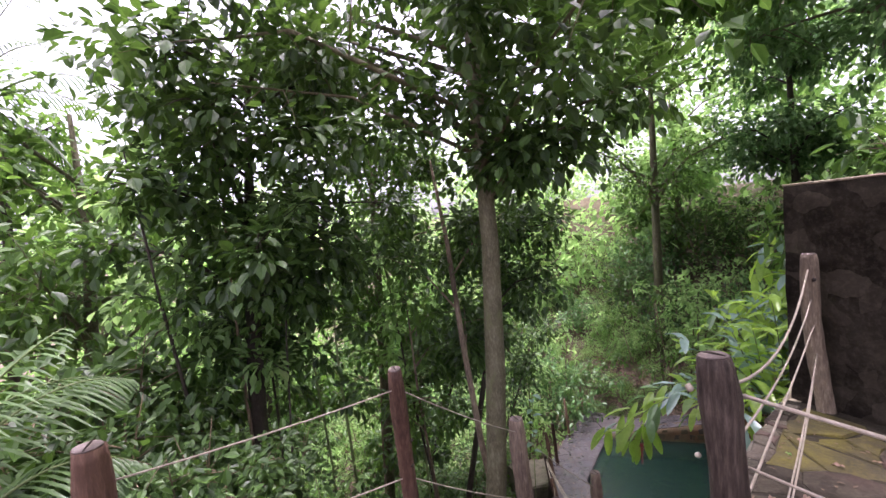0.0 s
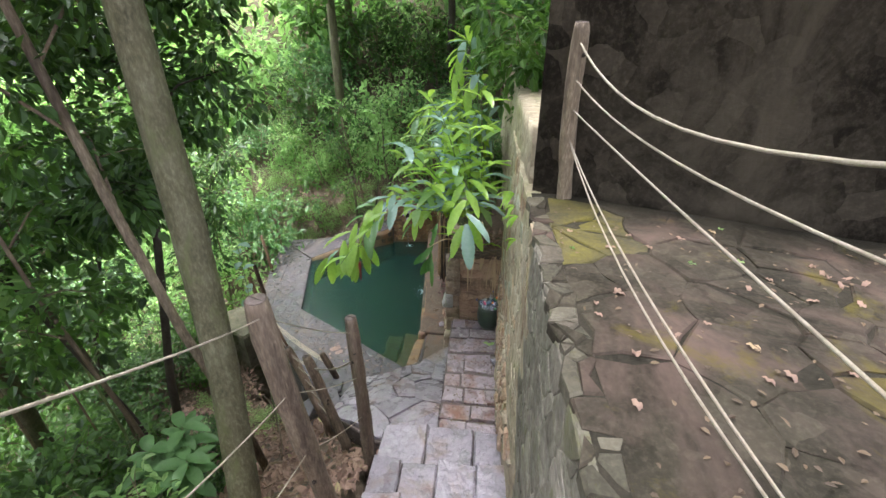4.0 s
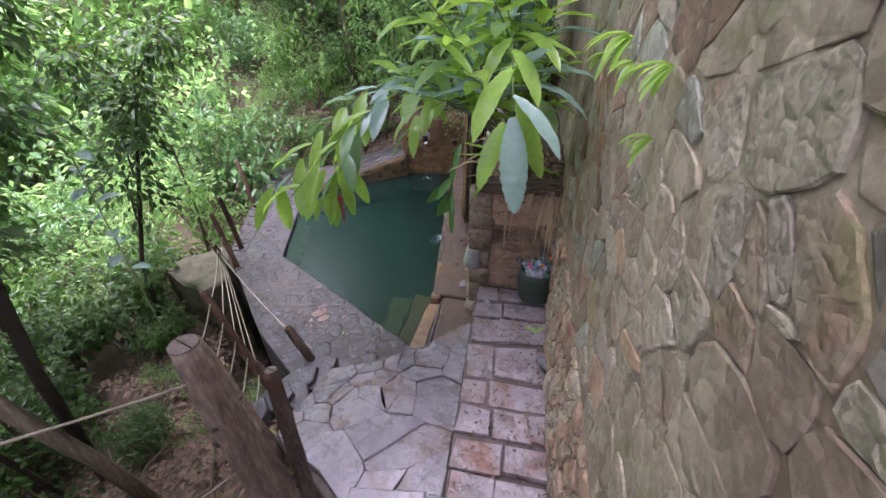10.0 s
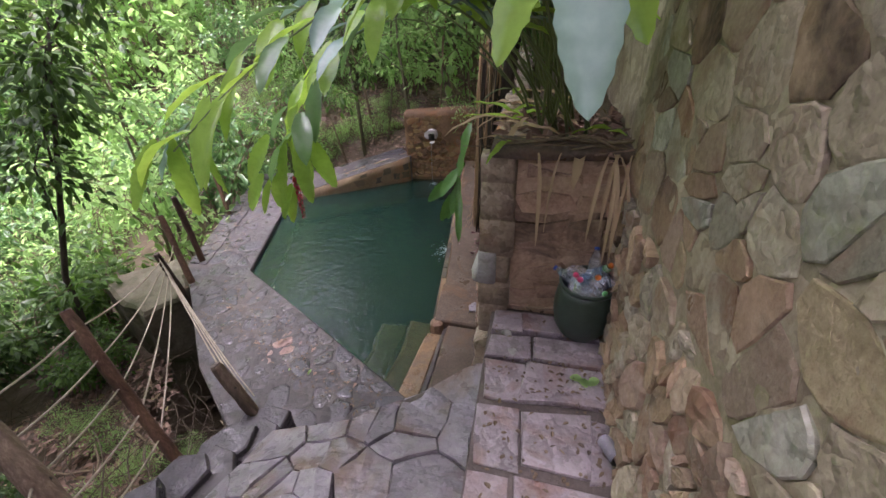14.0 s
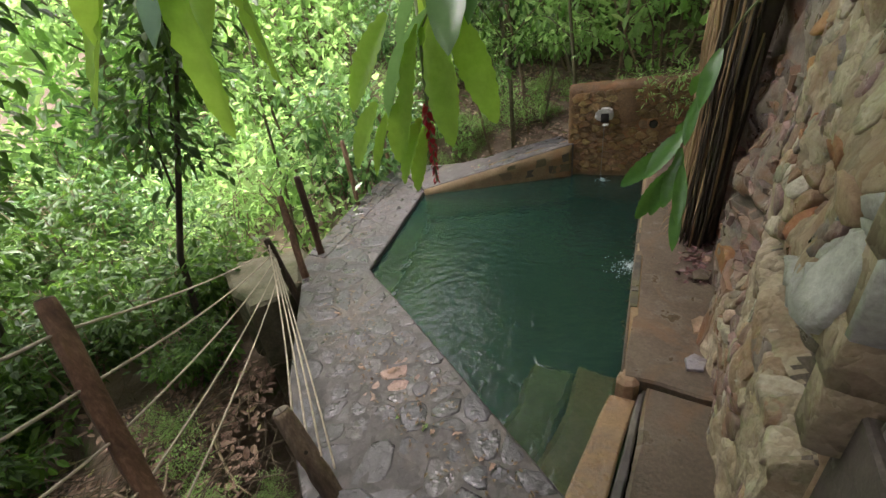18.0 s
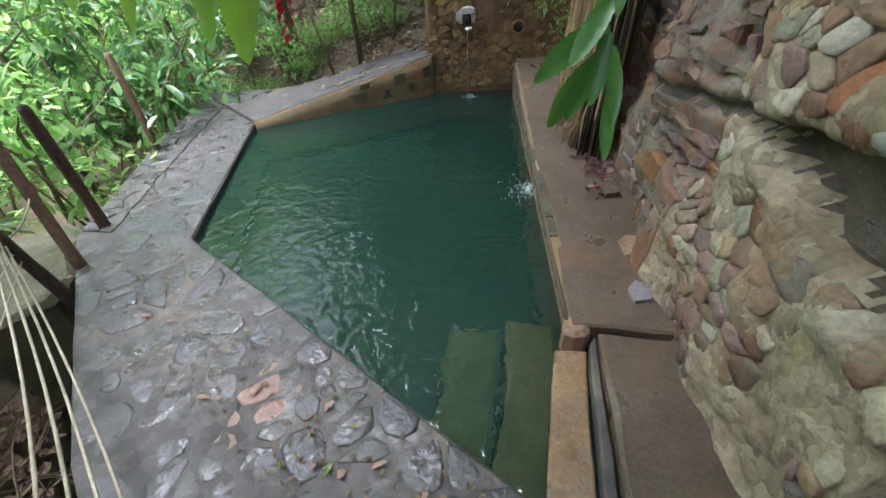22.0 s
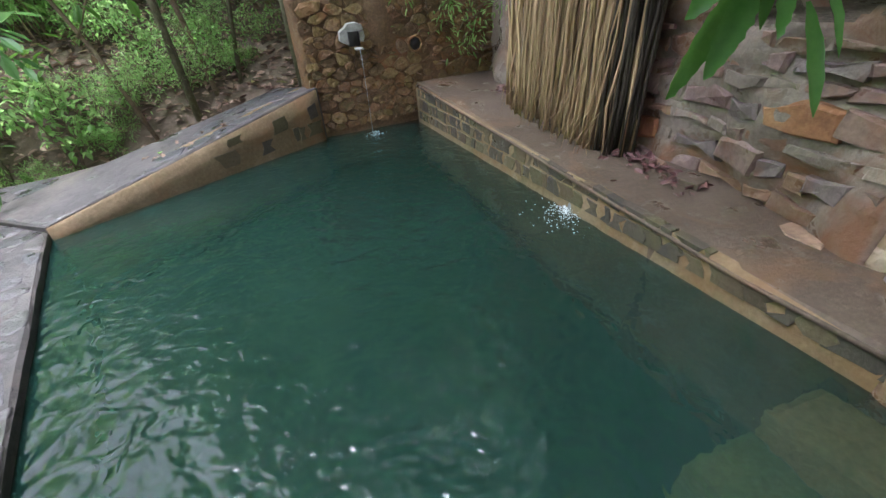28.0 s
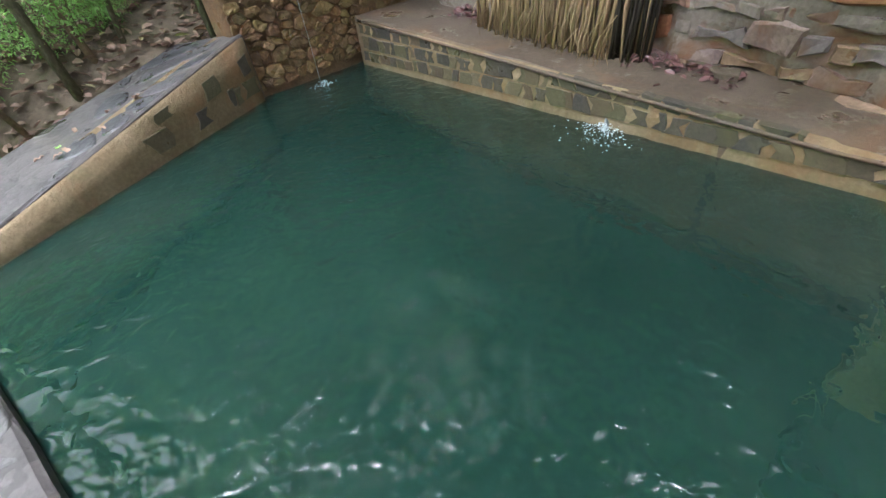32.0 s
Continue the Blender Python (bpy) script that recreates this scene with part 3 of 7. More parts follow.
def courses(u0, u1, v0, v1, hs, ls, seed, wild=0.2):
    """Cells of rough coursed masonry."""
    rc = random.Random(seed)
    out, v = [], v0
    while v < v1 - hs[0] * 0.6:
        top = min(v1, v + rc.uniform(*hs))
        u = u0 - rc.uniform(0, ls[0])
        while u < u1:
            e = min(u1, u + rc.uniform(*ls))
            if u1 - e < ls[0] * 0.5:
                e = u1
            if e > u0 + 0.02:
                a, w = max(u, u0), (top - v) * wild
                out.append([Vector((a + rc.uniform(-w, w) * 0.5, v + rc.uniform(0, w))), Vector((e + rc.uniform(-w, w) * 0.5, v + rc.uniform(0, w))), Vector((e + rc.uniform(-w, w) * 0.5, top - rc.uniform(0, w))), Vector((a + rc.uniform(-w, w) * 0.5, top - rc.uniform(0, w)))])
            u = e
        v = top
    return out


def lay(parent, name, poly, n, f, mat, seed, gap=0.012, thick=0.03, dome=0.01, stretch=1.0, rugged=0.3, smooth=False, relax=1, mats=None, pick=None, joined=False, edge=1.0, worn=0, made=None, skip=None, shoulder=0.84):
    rnd = random.Random(seed)
    heap = []
    for c in made or cells(poly, n, seed, stretch, relax):
        if skip and skip(sum(c, Vector((0, 0))) / len(c)):
            continue
        if worn:
            g = cobble_geo(c, f, gap, thick, dome, rnd, rugged, n=worn, shoulder=shoulder)
        else:
            g = stone_geo(c, f, gap, thick, dome, rnd, rugged, edge=edge)
        if g and joined:
            heap.append(g)
        elif g:
            m = rnd.choices(mats[0], mats[1])[0] if mats else mat
            if pick:
                m = pick(sum(c, Vector((0, 0))) / len(c), rnd) or m
            part(name, g, m, parent, smooth=smooth)
    if heap:
        tagged(part(name, join(*heap), mat, parent, smooth=smooth), "small stones bedded in mortar", kind="stuff")


def sheet(f, u0, u1, v0, v1, du, rough, seed=0, back=0.3):
    """A rough wall surface with thickness: f(u, v, h) gives the place."""
    nu, nv = max(2, int((u1 - u0) / du)), max(2, int((v1 - v0) / du))
    V, F = [], []
    for i in range(nu + 1):
        for j in range(nv + 1):
            u, v = u0 + (u1 - u0) * i / nu, v0 + (v1 - v0) * j / nv
            h = rough * (noise.fractal(Vector((u * 4 + seed, v * 4, seed * 1.7)), 1.0, 2.0, 4) * 0.6)
            V.append(f(u, v, h))
    w = nv + 1
    for i in range(nu):
        for j in range(nv):
            a = i * w + j
            F.append((a, a + w, a + w + 1, a + 1))
    k = len(V)
    edge = [i * w for i in range(nu + 1)] + [nu * w + j for j in range(1, nv + 1)] + [i * w + nv for i in range(nu - 1, -1, -1)] + [j for j in range(nv - 1, 0, -1)]
    for e in edge:
        i, j = divmod(e, w)
        V.append(f(u0 + (u1 - u0) * i / nu, v0 + (v1 - v0) * j / nv, -back))
    m = len(edge)
    for a in range(m):
        b = (a + 1) % m
        F.append((edge[a], k + a, k + b, edge[b]))
    F.append(tuple(k + a for a in range(m)))
    return V, F


# ---- leaves ----
def leaf2(V, F, base, d, up, L, W):
    """A small folded leaf."""
    s = d.cross(up)
    s = s.normalized() if s.length > 1e-5 else Vector((1, 0, 0))
    nrm = s.cross(d).normalized()
    k = len(V)
    a, b = base + d * (L * 0.3) + nrm * W * 0.12, base + d * (L * 0.68) + nrm * W * 0.08
    V += [base, a + s * W * 0.48, b + s * W * 0.4, base + d * L - nrm * L * 0.1, b - s * W * 0.4, a - s * W * 0.48]
    F += [(k, k + 1, k + 2, k + 3), (k, k + 3, k + 4, k + 5)]


def leaf_long(V, F, base, d, up, L, W, droop=0.5, rows=6, wave=0.0, ribs=0.0):
    """A long leaf with a midrib that bends down under its weight."""
    s = d.cross(up)
    s = s.normalized() if s.length > 1e-5 else Vector((1, 0, 0))
    k = len(V)
    p = Vector(base)
    cur = Vector(d).normalized()
    for i in range(rows + 1):
        t = i / rows
        w = W * 0.5 * max(0.0, math.sin(math.pi * min(1, t * 0.92 + 0.05))) ** 0.75
        if i == rows:
            w = 0.002
        nrm = s.cross(cur).normalized()
        rise = w * (0.35 + wave * math.sin(i * 2.3)) + ribs * (i % 2)
        w *= 1 + 4 * ribs * (i % 2) / max(W, 0.01)
        V += [p + s * w + nrm * rise, Vector(p), p - s * w + nrm * rise]
        if i < rows:
            a = k + 3 * i
            F += [(a, a + 3, a + 4, a + 1), (a + 1, a + 4, a + 5, a + 2)]
        cur = (cur + Vector((0, 0, -droop / rows))).normalized()
        p = p + cur * (L / rows)


def sph(rnd):
    while True:
        v = Vector((rnd.uniform(-1, 1), rnd.uniform(-1, 1), rnd.uniform(-1, 1)))
        if 0.05 < v.length < 1:
            return v.normalized()


def foliage(rnd, centres, per, spread, L, W, hang=0.3, longleaf=False):
    V, F = [], []
    for c in centres:
        c = Vector(c)
        for _ in range(per):
            o = sph(rnd)
            base = c + o * spread * rnd.uniform(0.15, 1.0)
            d = (o + Vector((0, 0, -hang)) + sph(rnd) * 0.55).normalized()
            up = (Vector((0, 0, 1)) + sph(rnd) * 0.45).normalized()
            k = rnd.uniform(0.6, 1.25)
            if longleaf:
                leaf_long(V, F, base, d, up, L * k, W * k, rnd.uniform(0.5, 1.6), 3)
            else:
                leaf2(V, F, base, d, up, L * k, W * k)
    return V, F


def shrub(name, label, seed, R, H, clumps, per, L, W, leafmat, category="shrub", stems=7, longleaf=False, hang=0.3, spread=0.2, stemmat=None, r0=0.014):
    """A shrub on several stems, its leaves in clumps with gaps between."""
    rnd = random.Random(seed)
    ob = thing(name, label, category)
    geo, tips = [], []
    for i in range(stems):
        a = 2 * math.pi * (i + rnd.uniform(-0.3, 0.3)) / stems
        r = R * rnd.uniform(0.35, 1.0)
        top = Vector((math.cos(a) * r, math.sin(a) * r, H * rnd.uniform(0.55, 1.0)))
        b = Vector((math.cos(a) * 0.06, math.sin(a) * 0.06, -0.15))
        midp = b.lerp(top, 0.5) + Vector((rnd.uniform(-0.1, 0.1), rnd.uniform(-0.1, 0.1), 0.12 * H))
        pts = [b, b.lerp(midp, 0.5), midp, midp.lerp(top, 0.55) + Vector((0, 0, 0.03)), top]
        geo.append(tube(pts, [r0, r0 * 0.85, r0 * 0.65, r0 * 0.45, r0 * 0.2], 5, 0.1, seed=seed + i))
        for _ in range(max(1, clumps // stems)):
            t = rnd.uniform(0.3, 1.0)
            q = b.lerp(midp, t * 2) if t < 0.5 else midp.lerp(top, t * 2 - 1)
            c = q + Vector((rnd.uniform(-1, 1), rnd.uniform(-1, 1), rnd.uniform(-0.6, 0.8))) * R * 0.45
            geo.append(tube([q, q.lerp(c, 0.5) + Vector((0, 0, 0.02)), c], [r0 * 0.4, r0 * 0.3, r0 * 0.15], 3, 0, seed=i))
            tips.append(c)
    part("branchwork", join(*geo), stemmat or M_TWIG, ob)
    part("foliage", foliage(rnd, tips, per, spread, L, W, hang, longleaf), leafmat, ob, smooth=False)
    return ob


# ---- plan ----
ZP, ZS, XW = 3.74, 1.10, 3.73          # terrace, lower landing strip, face of the tall wall
STEPS = [(-3.5, 1.28), (-4.0, 1.46)] + [(-4.42 - 0.195 * i, 1.63 + 0.172 * i) for i in range(11)]


def stair_z(y):
    z = ZS
    for y0, z1 in STEPS:
        if y < y0:
            z = z1
    return z


def smooth_stair(y):
    return ZS + max(0.0, min(2.4, (-3.4 - y) * 0.8))


def ramp(x, a, b):
    t = max(0.0, min(1.0, (x - a) / (b - a)))
    return t * t * (3 - 2 * t)


def ground_z(x, y):
    """The wooded slope: falls away on the pool's outer side, climbs behind the spout wall and the tall wall."""
    side = smooth_stair(y) - 0.25 - 0.42 * max(0, 2.5 - x) if y < -2.2 else 0.0
    low = -0.75 - 0.10 * max(0, -x - 1) + 0.05 * y
    a = ramp(-y, 1.6, 3.0)
    z = low * (1 - a) + max(side, low - 0.4) * a
    back = 0.15 + 0.42 * (min(y, 13) - 3.2) + 0.18 * max(0, x - 1)
    b = ramp(y + 0.35 * x, 2.6, 3.9)
    z = z * (1 - b) + max(back, -0.6) * b if y > 1.5 else z
    far = math.hypot(x - 1, y + 1)
    if far > 7:
        z += (min(far, 16) - 7) * (0.22 if y > -x * 0.6 + 3 else 0.0)
    if x > 3.9:
        z = 3.2 + 0.5 * (x - 3.9) if y > -3.4 else 3.3
        z = min(z, 9 + 0.01 * x)
    return z + 0.08 * noise.noise(Vector((x * 0.9, y * 0.9, 0)))


def build_ground():
    def axis(c):
        s = [0.0]
        while s[-1] < 400:
            s.append(s[-1] + max(0.22, s[-1] * 0.09))
        return [c - v for v in s[:0:-1]] + [c + v for v in s]
    xs, ys = axis(0.6), axis(-0.6)
    V, F = [], []
    for x in xs:
        for y in ys:
            z = ground_z(max(-70, min(70, x)), max(-70, min(70, y)))
            over_pool = -1.15 < x < 3.9 and -2.2 < y < 3.4 and not (x < -0.9 and y < 0.3)
            if over_pool or (1.3 < x < 3.9 and -7.4 < y < -1.0 and x > 2.45 - 0.9 * ramp(y, -3.4, -2.6)):
                z = min(z, -1.9) if y > -3.4 else min(z, stair_z(y) - 0.6)
            V.append((x, y, z))
    n = len(ys)
    for i in range(len(xs) - 1):
        for j in range(n - 1):
            F.append((i * n + j, (i + 1) * n + j, (i + 1) * n + j + 1, i * n + j + 1))
    ob = part("ground", (V, F), M_SOIL)
    tagged(ob, "brown forest soil under leaf litter", "ground", kind="structure")


build_ground()


def structure(name, geo, mat, label, category, smooth=False):
    return tagged(part(name, geo, mat, smooth=smooth), label, category, kind="structure")


# tall retaining wall beside the stairs
def f_tall(u, v, h):
    bow = 0.03 * noise.noise(Vector((u * 0.8, v * 0.8, 3)))
    return Vector((XW - h + bow + 0.02 * (ZP - v) * -1, u, v))


wall_tall = structure("wall_east", sheet(f_tall, -7.6, -1.3, 0.4, ZP - 0.012, 0.035, 0.022, 3, 0.1), M_MORTAR, "tall rubble-stone retaining wall with lime mortar and moss", "wall", True)
def grey_part(y, z):
    """The near end of the wall carries a darker grey render."""
    return y < -4.05 + 0.35 * noise.noise(Vector((y * 1.3, z * 1.3, 2))) - 0.35 * (3.7 - z)


wall_tall.data.materials.append(M_WALLGREY)
for q in wall_tall.data.polygons:
    if grey_part(q.center.y, q.center.z):
        q.material_index = 1
structure("wall_east_upper", sheet(lambda u, v, h: Vector((XW + 0.02 - h, u, v)), -3.2, 3.4, 2.0, 4.15, 0.14, 0.05, 9, 0.3), M_MORTAR, "stepped top of the mossy retaining wall", "wall", True)

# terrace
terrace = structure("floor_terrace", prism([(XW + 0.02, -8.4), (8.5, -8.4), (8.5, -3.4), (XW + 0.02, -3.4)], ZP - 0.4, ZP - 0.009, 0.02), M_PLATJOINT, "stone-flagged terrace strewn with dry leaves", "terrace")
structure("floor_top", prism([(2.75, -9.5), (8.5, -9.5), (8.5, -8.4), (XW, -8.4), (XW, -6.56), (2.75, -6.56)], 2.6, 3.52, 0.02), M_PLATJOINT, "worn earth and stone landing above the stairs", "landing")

# dark wall across the terrace
DW0, DW1 = Vector((3.77, -3.356)), Vector((8.3, -5.05))


def f_dark(u, v, h):
    d = (DW1 - DW0).normalized()
    p = DW0 + d * u
    return Vector((p.x - 0.35 * h * 1.0, p.y - h, v))


wall_dark = structure("wall_north", sheet(f_dark, 0, 5.0, ZP - 0.1, 5.3, 0.14, 0.04, 5, 0.28), M_DARKWALL, "dark plastered wall across the terrace", "wall", True)
part("coping_edge", tube([f_dark(u / 4, 5.297, 0.012 + 0.006 * math.sin(u * 1.7)) for u in range(20)], 0.009, 6, 0.3, seed=4), M_MORTAR, wall_dark, "pale worn mortar along the top")


# stairs
stairs = tagged(thing("stairs", "rough slate steps going down beside the tall wall", "stairs"), kind="structure")
rnd = random.Random(5)
for i, (y0, z1) in enumerate(STEPS):
    y1 = STEPS[i + 1][0] if i + 1 < len(STEPS) else y0 - 0.22
    xl = 2.52 + 0.02 * i + rnd.uniform(-0.05, 0.05)
    part("core", prism([(xl + 0.03, y1 - 0.12), (XW - 0.01, y1 - 0.12), (XW - 0.01, y0 - 0.02), (xl + 0.03, y0 - 0.02)], z1 - 0.5, z1 - 0.05, 0.01), M_JOINT, stairs)
    cuts = [xl]
    while cuts[-1] < XW - 0.45:
        cuts.append(cuts[-1] + rnd.uniform(0.26, 0.5))
    cuts.append(XW)
    for a, b in zip(cuts, cuts[1:]):
        dz = rnd.uniform(-0.012, 0.012)
        part("slab", prism([(a + 0.008, y1 - 0.03), (b - 0.008, y1 - 0.03 + rnd.uniform(-0.02, 0.02)), (b - 0.008, y0 + rnd.uniform(-0.03, 0.02)), (a + 0.008, y0 + rnd.uniform(-0.03, 0.02))], z1 - 0.13, z1 + dz, 0.014, 0.01, seed=i * 10 + len(cuts)), M_SLATE, stairs, smooth=False)


# lower landing: strip beside the wall, and the sloping flags
def strip_z(x, y):
    return ZS + 0.02 * math.sin(y * 3)


def flag_z(x, y):
    return 0.5 + 0.42 * max(0, min(1.35, -1.85 - y)) - 0.32 * max(0, 2.3 - x)


strip_floor = structure("floor_strip", prism([(3.04, -3.55), (XW, -3.55), (XW, -1.42), (3.04, -1.42)], -0.2, ZS - 0.03, 0.01), M_JOINT, "wet pink-grey flagged strip below the tall wall", "floor")
flag_floor = structure("floor_flags", prism([(1.72, -3.1), (2.4, -3.56), (3.05, -3.56), (3.05, -1.38), (2.46, -1.86), (2.25, -2.1), (1.72, -2.2)], -0.6, -0.03, 0.01, 0.001, zf=flag_z), M_JOINT, "wet slate flagging that slopes down to the pool", "floor")
lay(strip_floor, "flagstone", None, 0, lambda u, v, h: Vector((u, v, strip_z(u, v) - 0.024 + h)), M_STRIP, 11, 0.0005, 0.026, 0.0, rugged=0.16, edge=0.006, made=courses(3.055, 3.71, -3.52, -1.47, (0.2, 0.36), (0.22, 0.42), 11, 0.14))
lay(flag_floor, "flagstone", [(1.74, -3.08), (2.42, -3.52), (3.03, -3.52), (3.03, -1.4), (2.48, -1.86), (2.25, -2.1), (1.74, -2.2)], 27, lambda u, v, h: Vector((u, v, flag_z(u, v) - 0.022 + h)), M_SLATE, 12, 0.001, 0.03, 0.0, rugged=0.45, relax=0, edge=0.006)


# ---- pool ----
def wall_face(name, a, b, z0, za, zb, mat, label, thick=0.25, rough=0.02):
    """An upright masonry face between two plan points; its top runs from za to zb. Its normal looks to the left of a->b."""
    a, b = Vector(a), Vector(b)
    L = (b - a).length
    d = (b - a) / L
    nr = Vector((-d.y, d.x))

    def f(u, v, h):
        p = a + d * u + nr * h
        top = za + (zb - za) * u / L
        return Vector((p.x, p.y, z0 + (top - z0) * v))
    ob = structure(name, sheet(lambda u, v, h: f(u, v, h), 0, L, 0, 1, 0.11 if rough < 0.03 else 0.05, rough, 7, thick), mat, label, "wall", True)
    return ob, f, L


rim_poly = [(0, 0), (2.40, -1.46), (2.5, -2.2), (1.5, -2.3), (0.42, -1.46), (-0.85, -0.06), (-1.32, 1.46), (-1.6, 2.75), (-0.55, 1.93)]


def far_rim_z(x, y):
    return 0.03 + 0.36 * max(0, min(1, (x + 0.55) / 1.69))


far_poly = [(-0.55, 1.93), (-1.6, 2.75), (-0.4, 3.0), (0.85, 3.62), (1.2, 3.05)]
rim = structure("rim_near", prism(rim_poly, -1.6, -0.015, 0.012, 0.004, 1), M_RIM, "broad grey concrete pool rim set with stones", "pool rim")
rim_far = structure("rim_far", prism(far_poly, -1.2, -0.015, 0.012, 0.004, 3, zf=far_rim_z), M_RIM, "sloping concrete rim rising to the spout wall", "pool rim")
lay(rim, "stone", rim_poly, 150, lambda u, v, h: Vector((u, v, -0.02 + h)), M_RIMSTONE, 21, 0.003, 0.0068, 0.0, rugged=0.7, smooth=True, relax=0, worn=12, pick=lambda c, r: M_PINKSTONE if (c - Vector((1.0, -1.08))).length < 0.26 and r.random() < 0.6 else None)
# slates bedded along the outer rim
lay(rim, "slate", [(-0.62, 0.0), (-0.85, 0.0), (-1.3, 1.46), (-1.5, 2.5), (-1.15, 2.3)], 26, lambda u, v, h: Vector((u, v, -0.012 + h)), M_RIMSTONE, 22, 0.004, 0.012, 0.0, rugged=0.6, edge=0.008)
lay(rim_far, "stone", far_poly, 22, lambda u, v, h: Vector((u, v, -0.02 + h + far_rim_z(u, v))), M_RIMSTONE, 23, 0.003, 0.008, 0.001, rugged=0.4, smooth=True, relax=0, worn=12)

far_face, ff, fL = wall_face("wall_pool_far", (1.185, 3.01), (-0.53, 1.905), -0.9, 0.36, 0.0, M_POOLMORTAR, "low stone pool wall under the sloping rim", 0.25, 0.008)
lay(far_face, "stone", None, 0, lambda u, z, h: ff(u, (z * (0.39 - 0.36 * u / fL) + 0.87) / (1.26 - 0.36 * u / fL), h), M_POOLFACE, 24, 0.009, 0.005, 0.0, rugged=0.6, edge=0.006, made=[c for k in range(5) for c in courses(0.02 + k * 0.24, 0.02 + (k + 1) * 0.24, 0.05, 0.92, (0.22 + 0.05 * k, 0.4 + 0.06 * k), (0.08, 0.17), 240 + k, 0.14)], skip=lambda c: math.sin(c.x * 37 + c.y * 19) < -0.2 + 1.0 * c.x)

# ledge along the rock wall


def ledge_z(x, y):
    return 0.09 + 0.2 * max(0, min(1, y / 3.1))


ledge = structure("ledge_pool", prism([(2.42, -0.6), (2.12, 3.16), (2.95, 3.3), (3.0, -0.6)], -1.2, 0.0, 0.012, 0.008, 4, zf=ledge_z), M_SILT, "silty brown stone ledge along the pool", "ledge")
led_face, lf, lL = wall_face("wall_pool_ledge", (2.415, -0.58), (2.1, 3.12), -0.9, 0.065, 0.27, M_POOLMORTAR, "rubble-stone face of the pool ledge", 0.05, 0.008)
lay(led_face, "stone", None, 0, lambda u, z, h: lf(u, (z * (0.1 + 0.2 * u / lL) + 0.9) / (0.965 + 0.205 * u / lL), h), M_POOLFACE, 25, 0.009, 0.007, 0.0, rugged=0.5, edge=0.006, made=[c for k in range(6) for c in courses(0.05 + k * (lL - 0.1) / 6, 0.05 + (k + 1) * (lL - 0.1) / 6, -0.12, 0.86, (1.0 / (1.6 + 0.35 * k), 1.0 / (1.1 + 0.3 * k)), (0.07, 0.14), 250 + k, 0.12)])
# thin drip course under the ledge top
part("drip_course", tube([Vector((2.405 - 0.0855 * k * 0.98, -0.56 + k, ledge_z(2.3, -0.56 + k) - 0.02)) for k in (0, 0.5, 1.0, 1.5, 2.0, 2.5, 3.0, 3.66)], 0.011, 6, 0.2, seed=7), M_SILT, led_face, "thin worn mortar lip")
structure("ledge_lower", prism([(2.525, -1.75), (2.55, -0.6), (3.02, -0.62), (3.06, -1.75)], -1.0, 0.06, 0.02, 0.01, 5), M_SILT, "muddy lower ledge beside the pool entry", "ledge")
channel = structure("channel_slab", prism([(2.45, -1.75), (2.51, -0.64), (2.545, -0.6), (2.52, -1.75)], -1.0, 0.015, 0.01, 0.006, 6), M_RIM, "narrow grey stone channel", "channel")
entry = structure("entry_slab", prism([(2.25, -1.6), (2.355, -0.655), (2.505, -0.65), (2.44, -1.6)], -1.0, -0.035, 0.01, 0.006, 7), M_ORANGE, "iron-stained wet entry slab of the pool", "slab")
corner_stone = tagged(part("corner_stone", prism([(2.385, -0.64), (2.38, -0.6), (2.395, -0.53), (2.42, -0.5), (2.46, -0.49), (2.5, -0.51), (2.515, -0.56), (2.505, -0.62), (2.48, -0.65), (2.43, -0.66)], -0.4, 0.085, 0.026, 0.016, 8), M_ROCKWET, smooth=False), "rough rust-brown stone at the end of the ledge", "stone")

# spout wall
SPT = 1.08
sp_wall, sf, sL = wall_face("wall_spout", (2.98, 3.275), (1.12, 3.07), -0.9, SPT + 0.1, SPT, M_SPOUTSTONE, "rust-brown stone spout wall at the end of the pool", 0.25, 0.06)
lay(sp_wall, "stone", [(0.02, 0.0), (sL - 0.02, 0.0), (sL - 0.02, 1.05), (0.02, 1.12)], 260, lambda u, z, h: sf(u, (z + 0.9) / (0.96 + SPT), h), M_SPOUTSTONE, 26, 0.001, 0.016, 0.0, rugged=0.9, stretch=1.6, relax=0, worn=10, shoulder=0.92)

# bed and steps under water
bed = structure("floor_pool", prism([(-0.1, -0.02), (2.45, -1.6), (2.6, -0.6), (2.5, 3.3), (1.1, 3.3), (-0.65, 2.0)], -1.3, -1.05, 0.0), M_POOLBED, "green pool bed", "pool bed")
# each deeper step takes a greener colour in place of water absorption
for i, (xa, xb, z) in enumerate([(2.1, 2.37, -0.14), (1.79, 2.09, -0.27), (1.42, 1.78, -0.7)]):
    structure("step_pool", prism([(xa, -1.6), (xa + 0.02, -0.42), (xb, -0.42), (xb, -1.6)], -1.1, z, 0.03, 0.025, 30 + i), [M_ALGAE, M_DEPTH_TINT, M_POOLBED][i], "algae-covered step under the water, tinted by depth", "step")


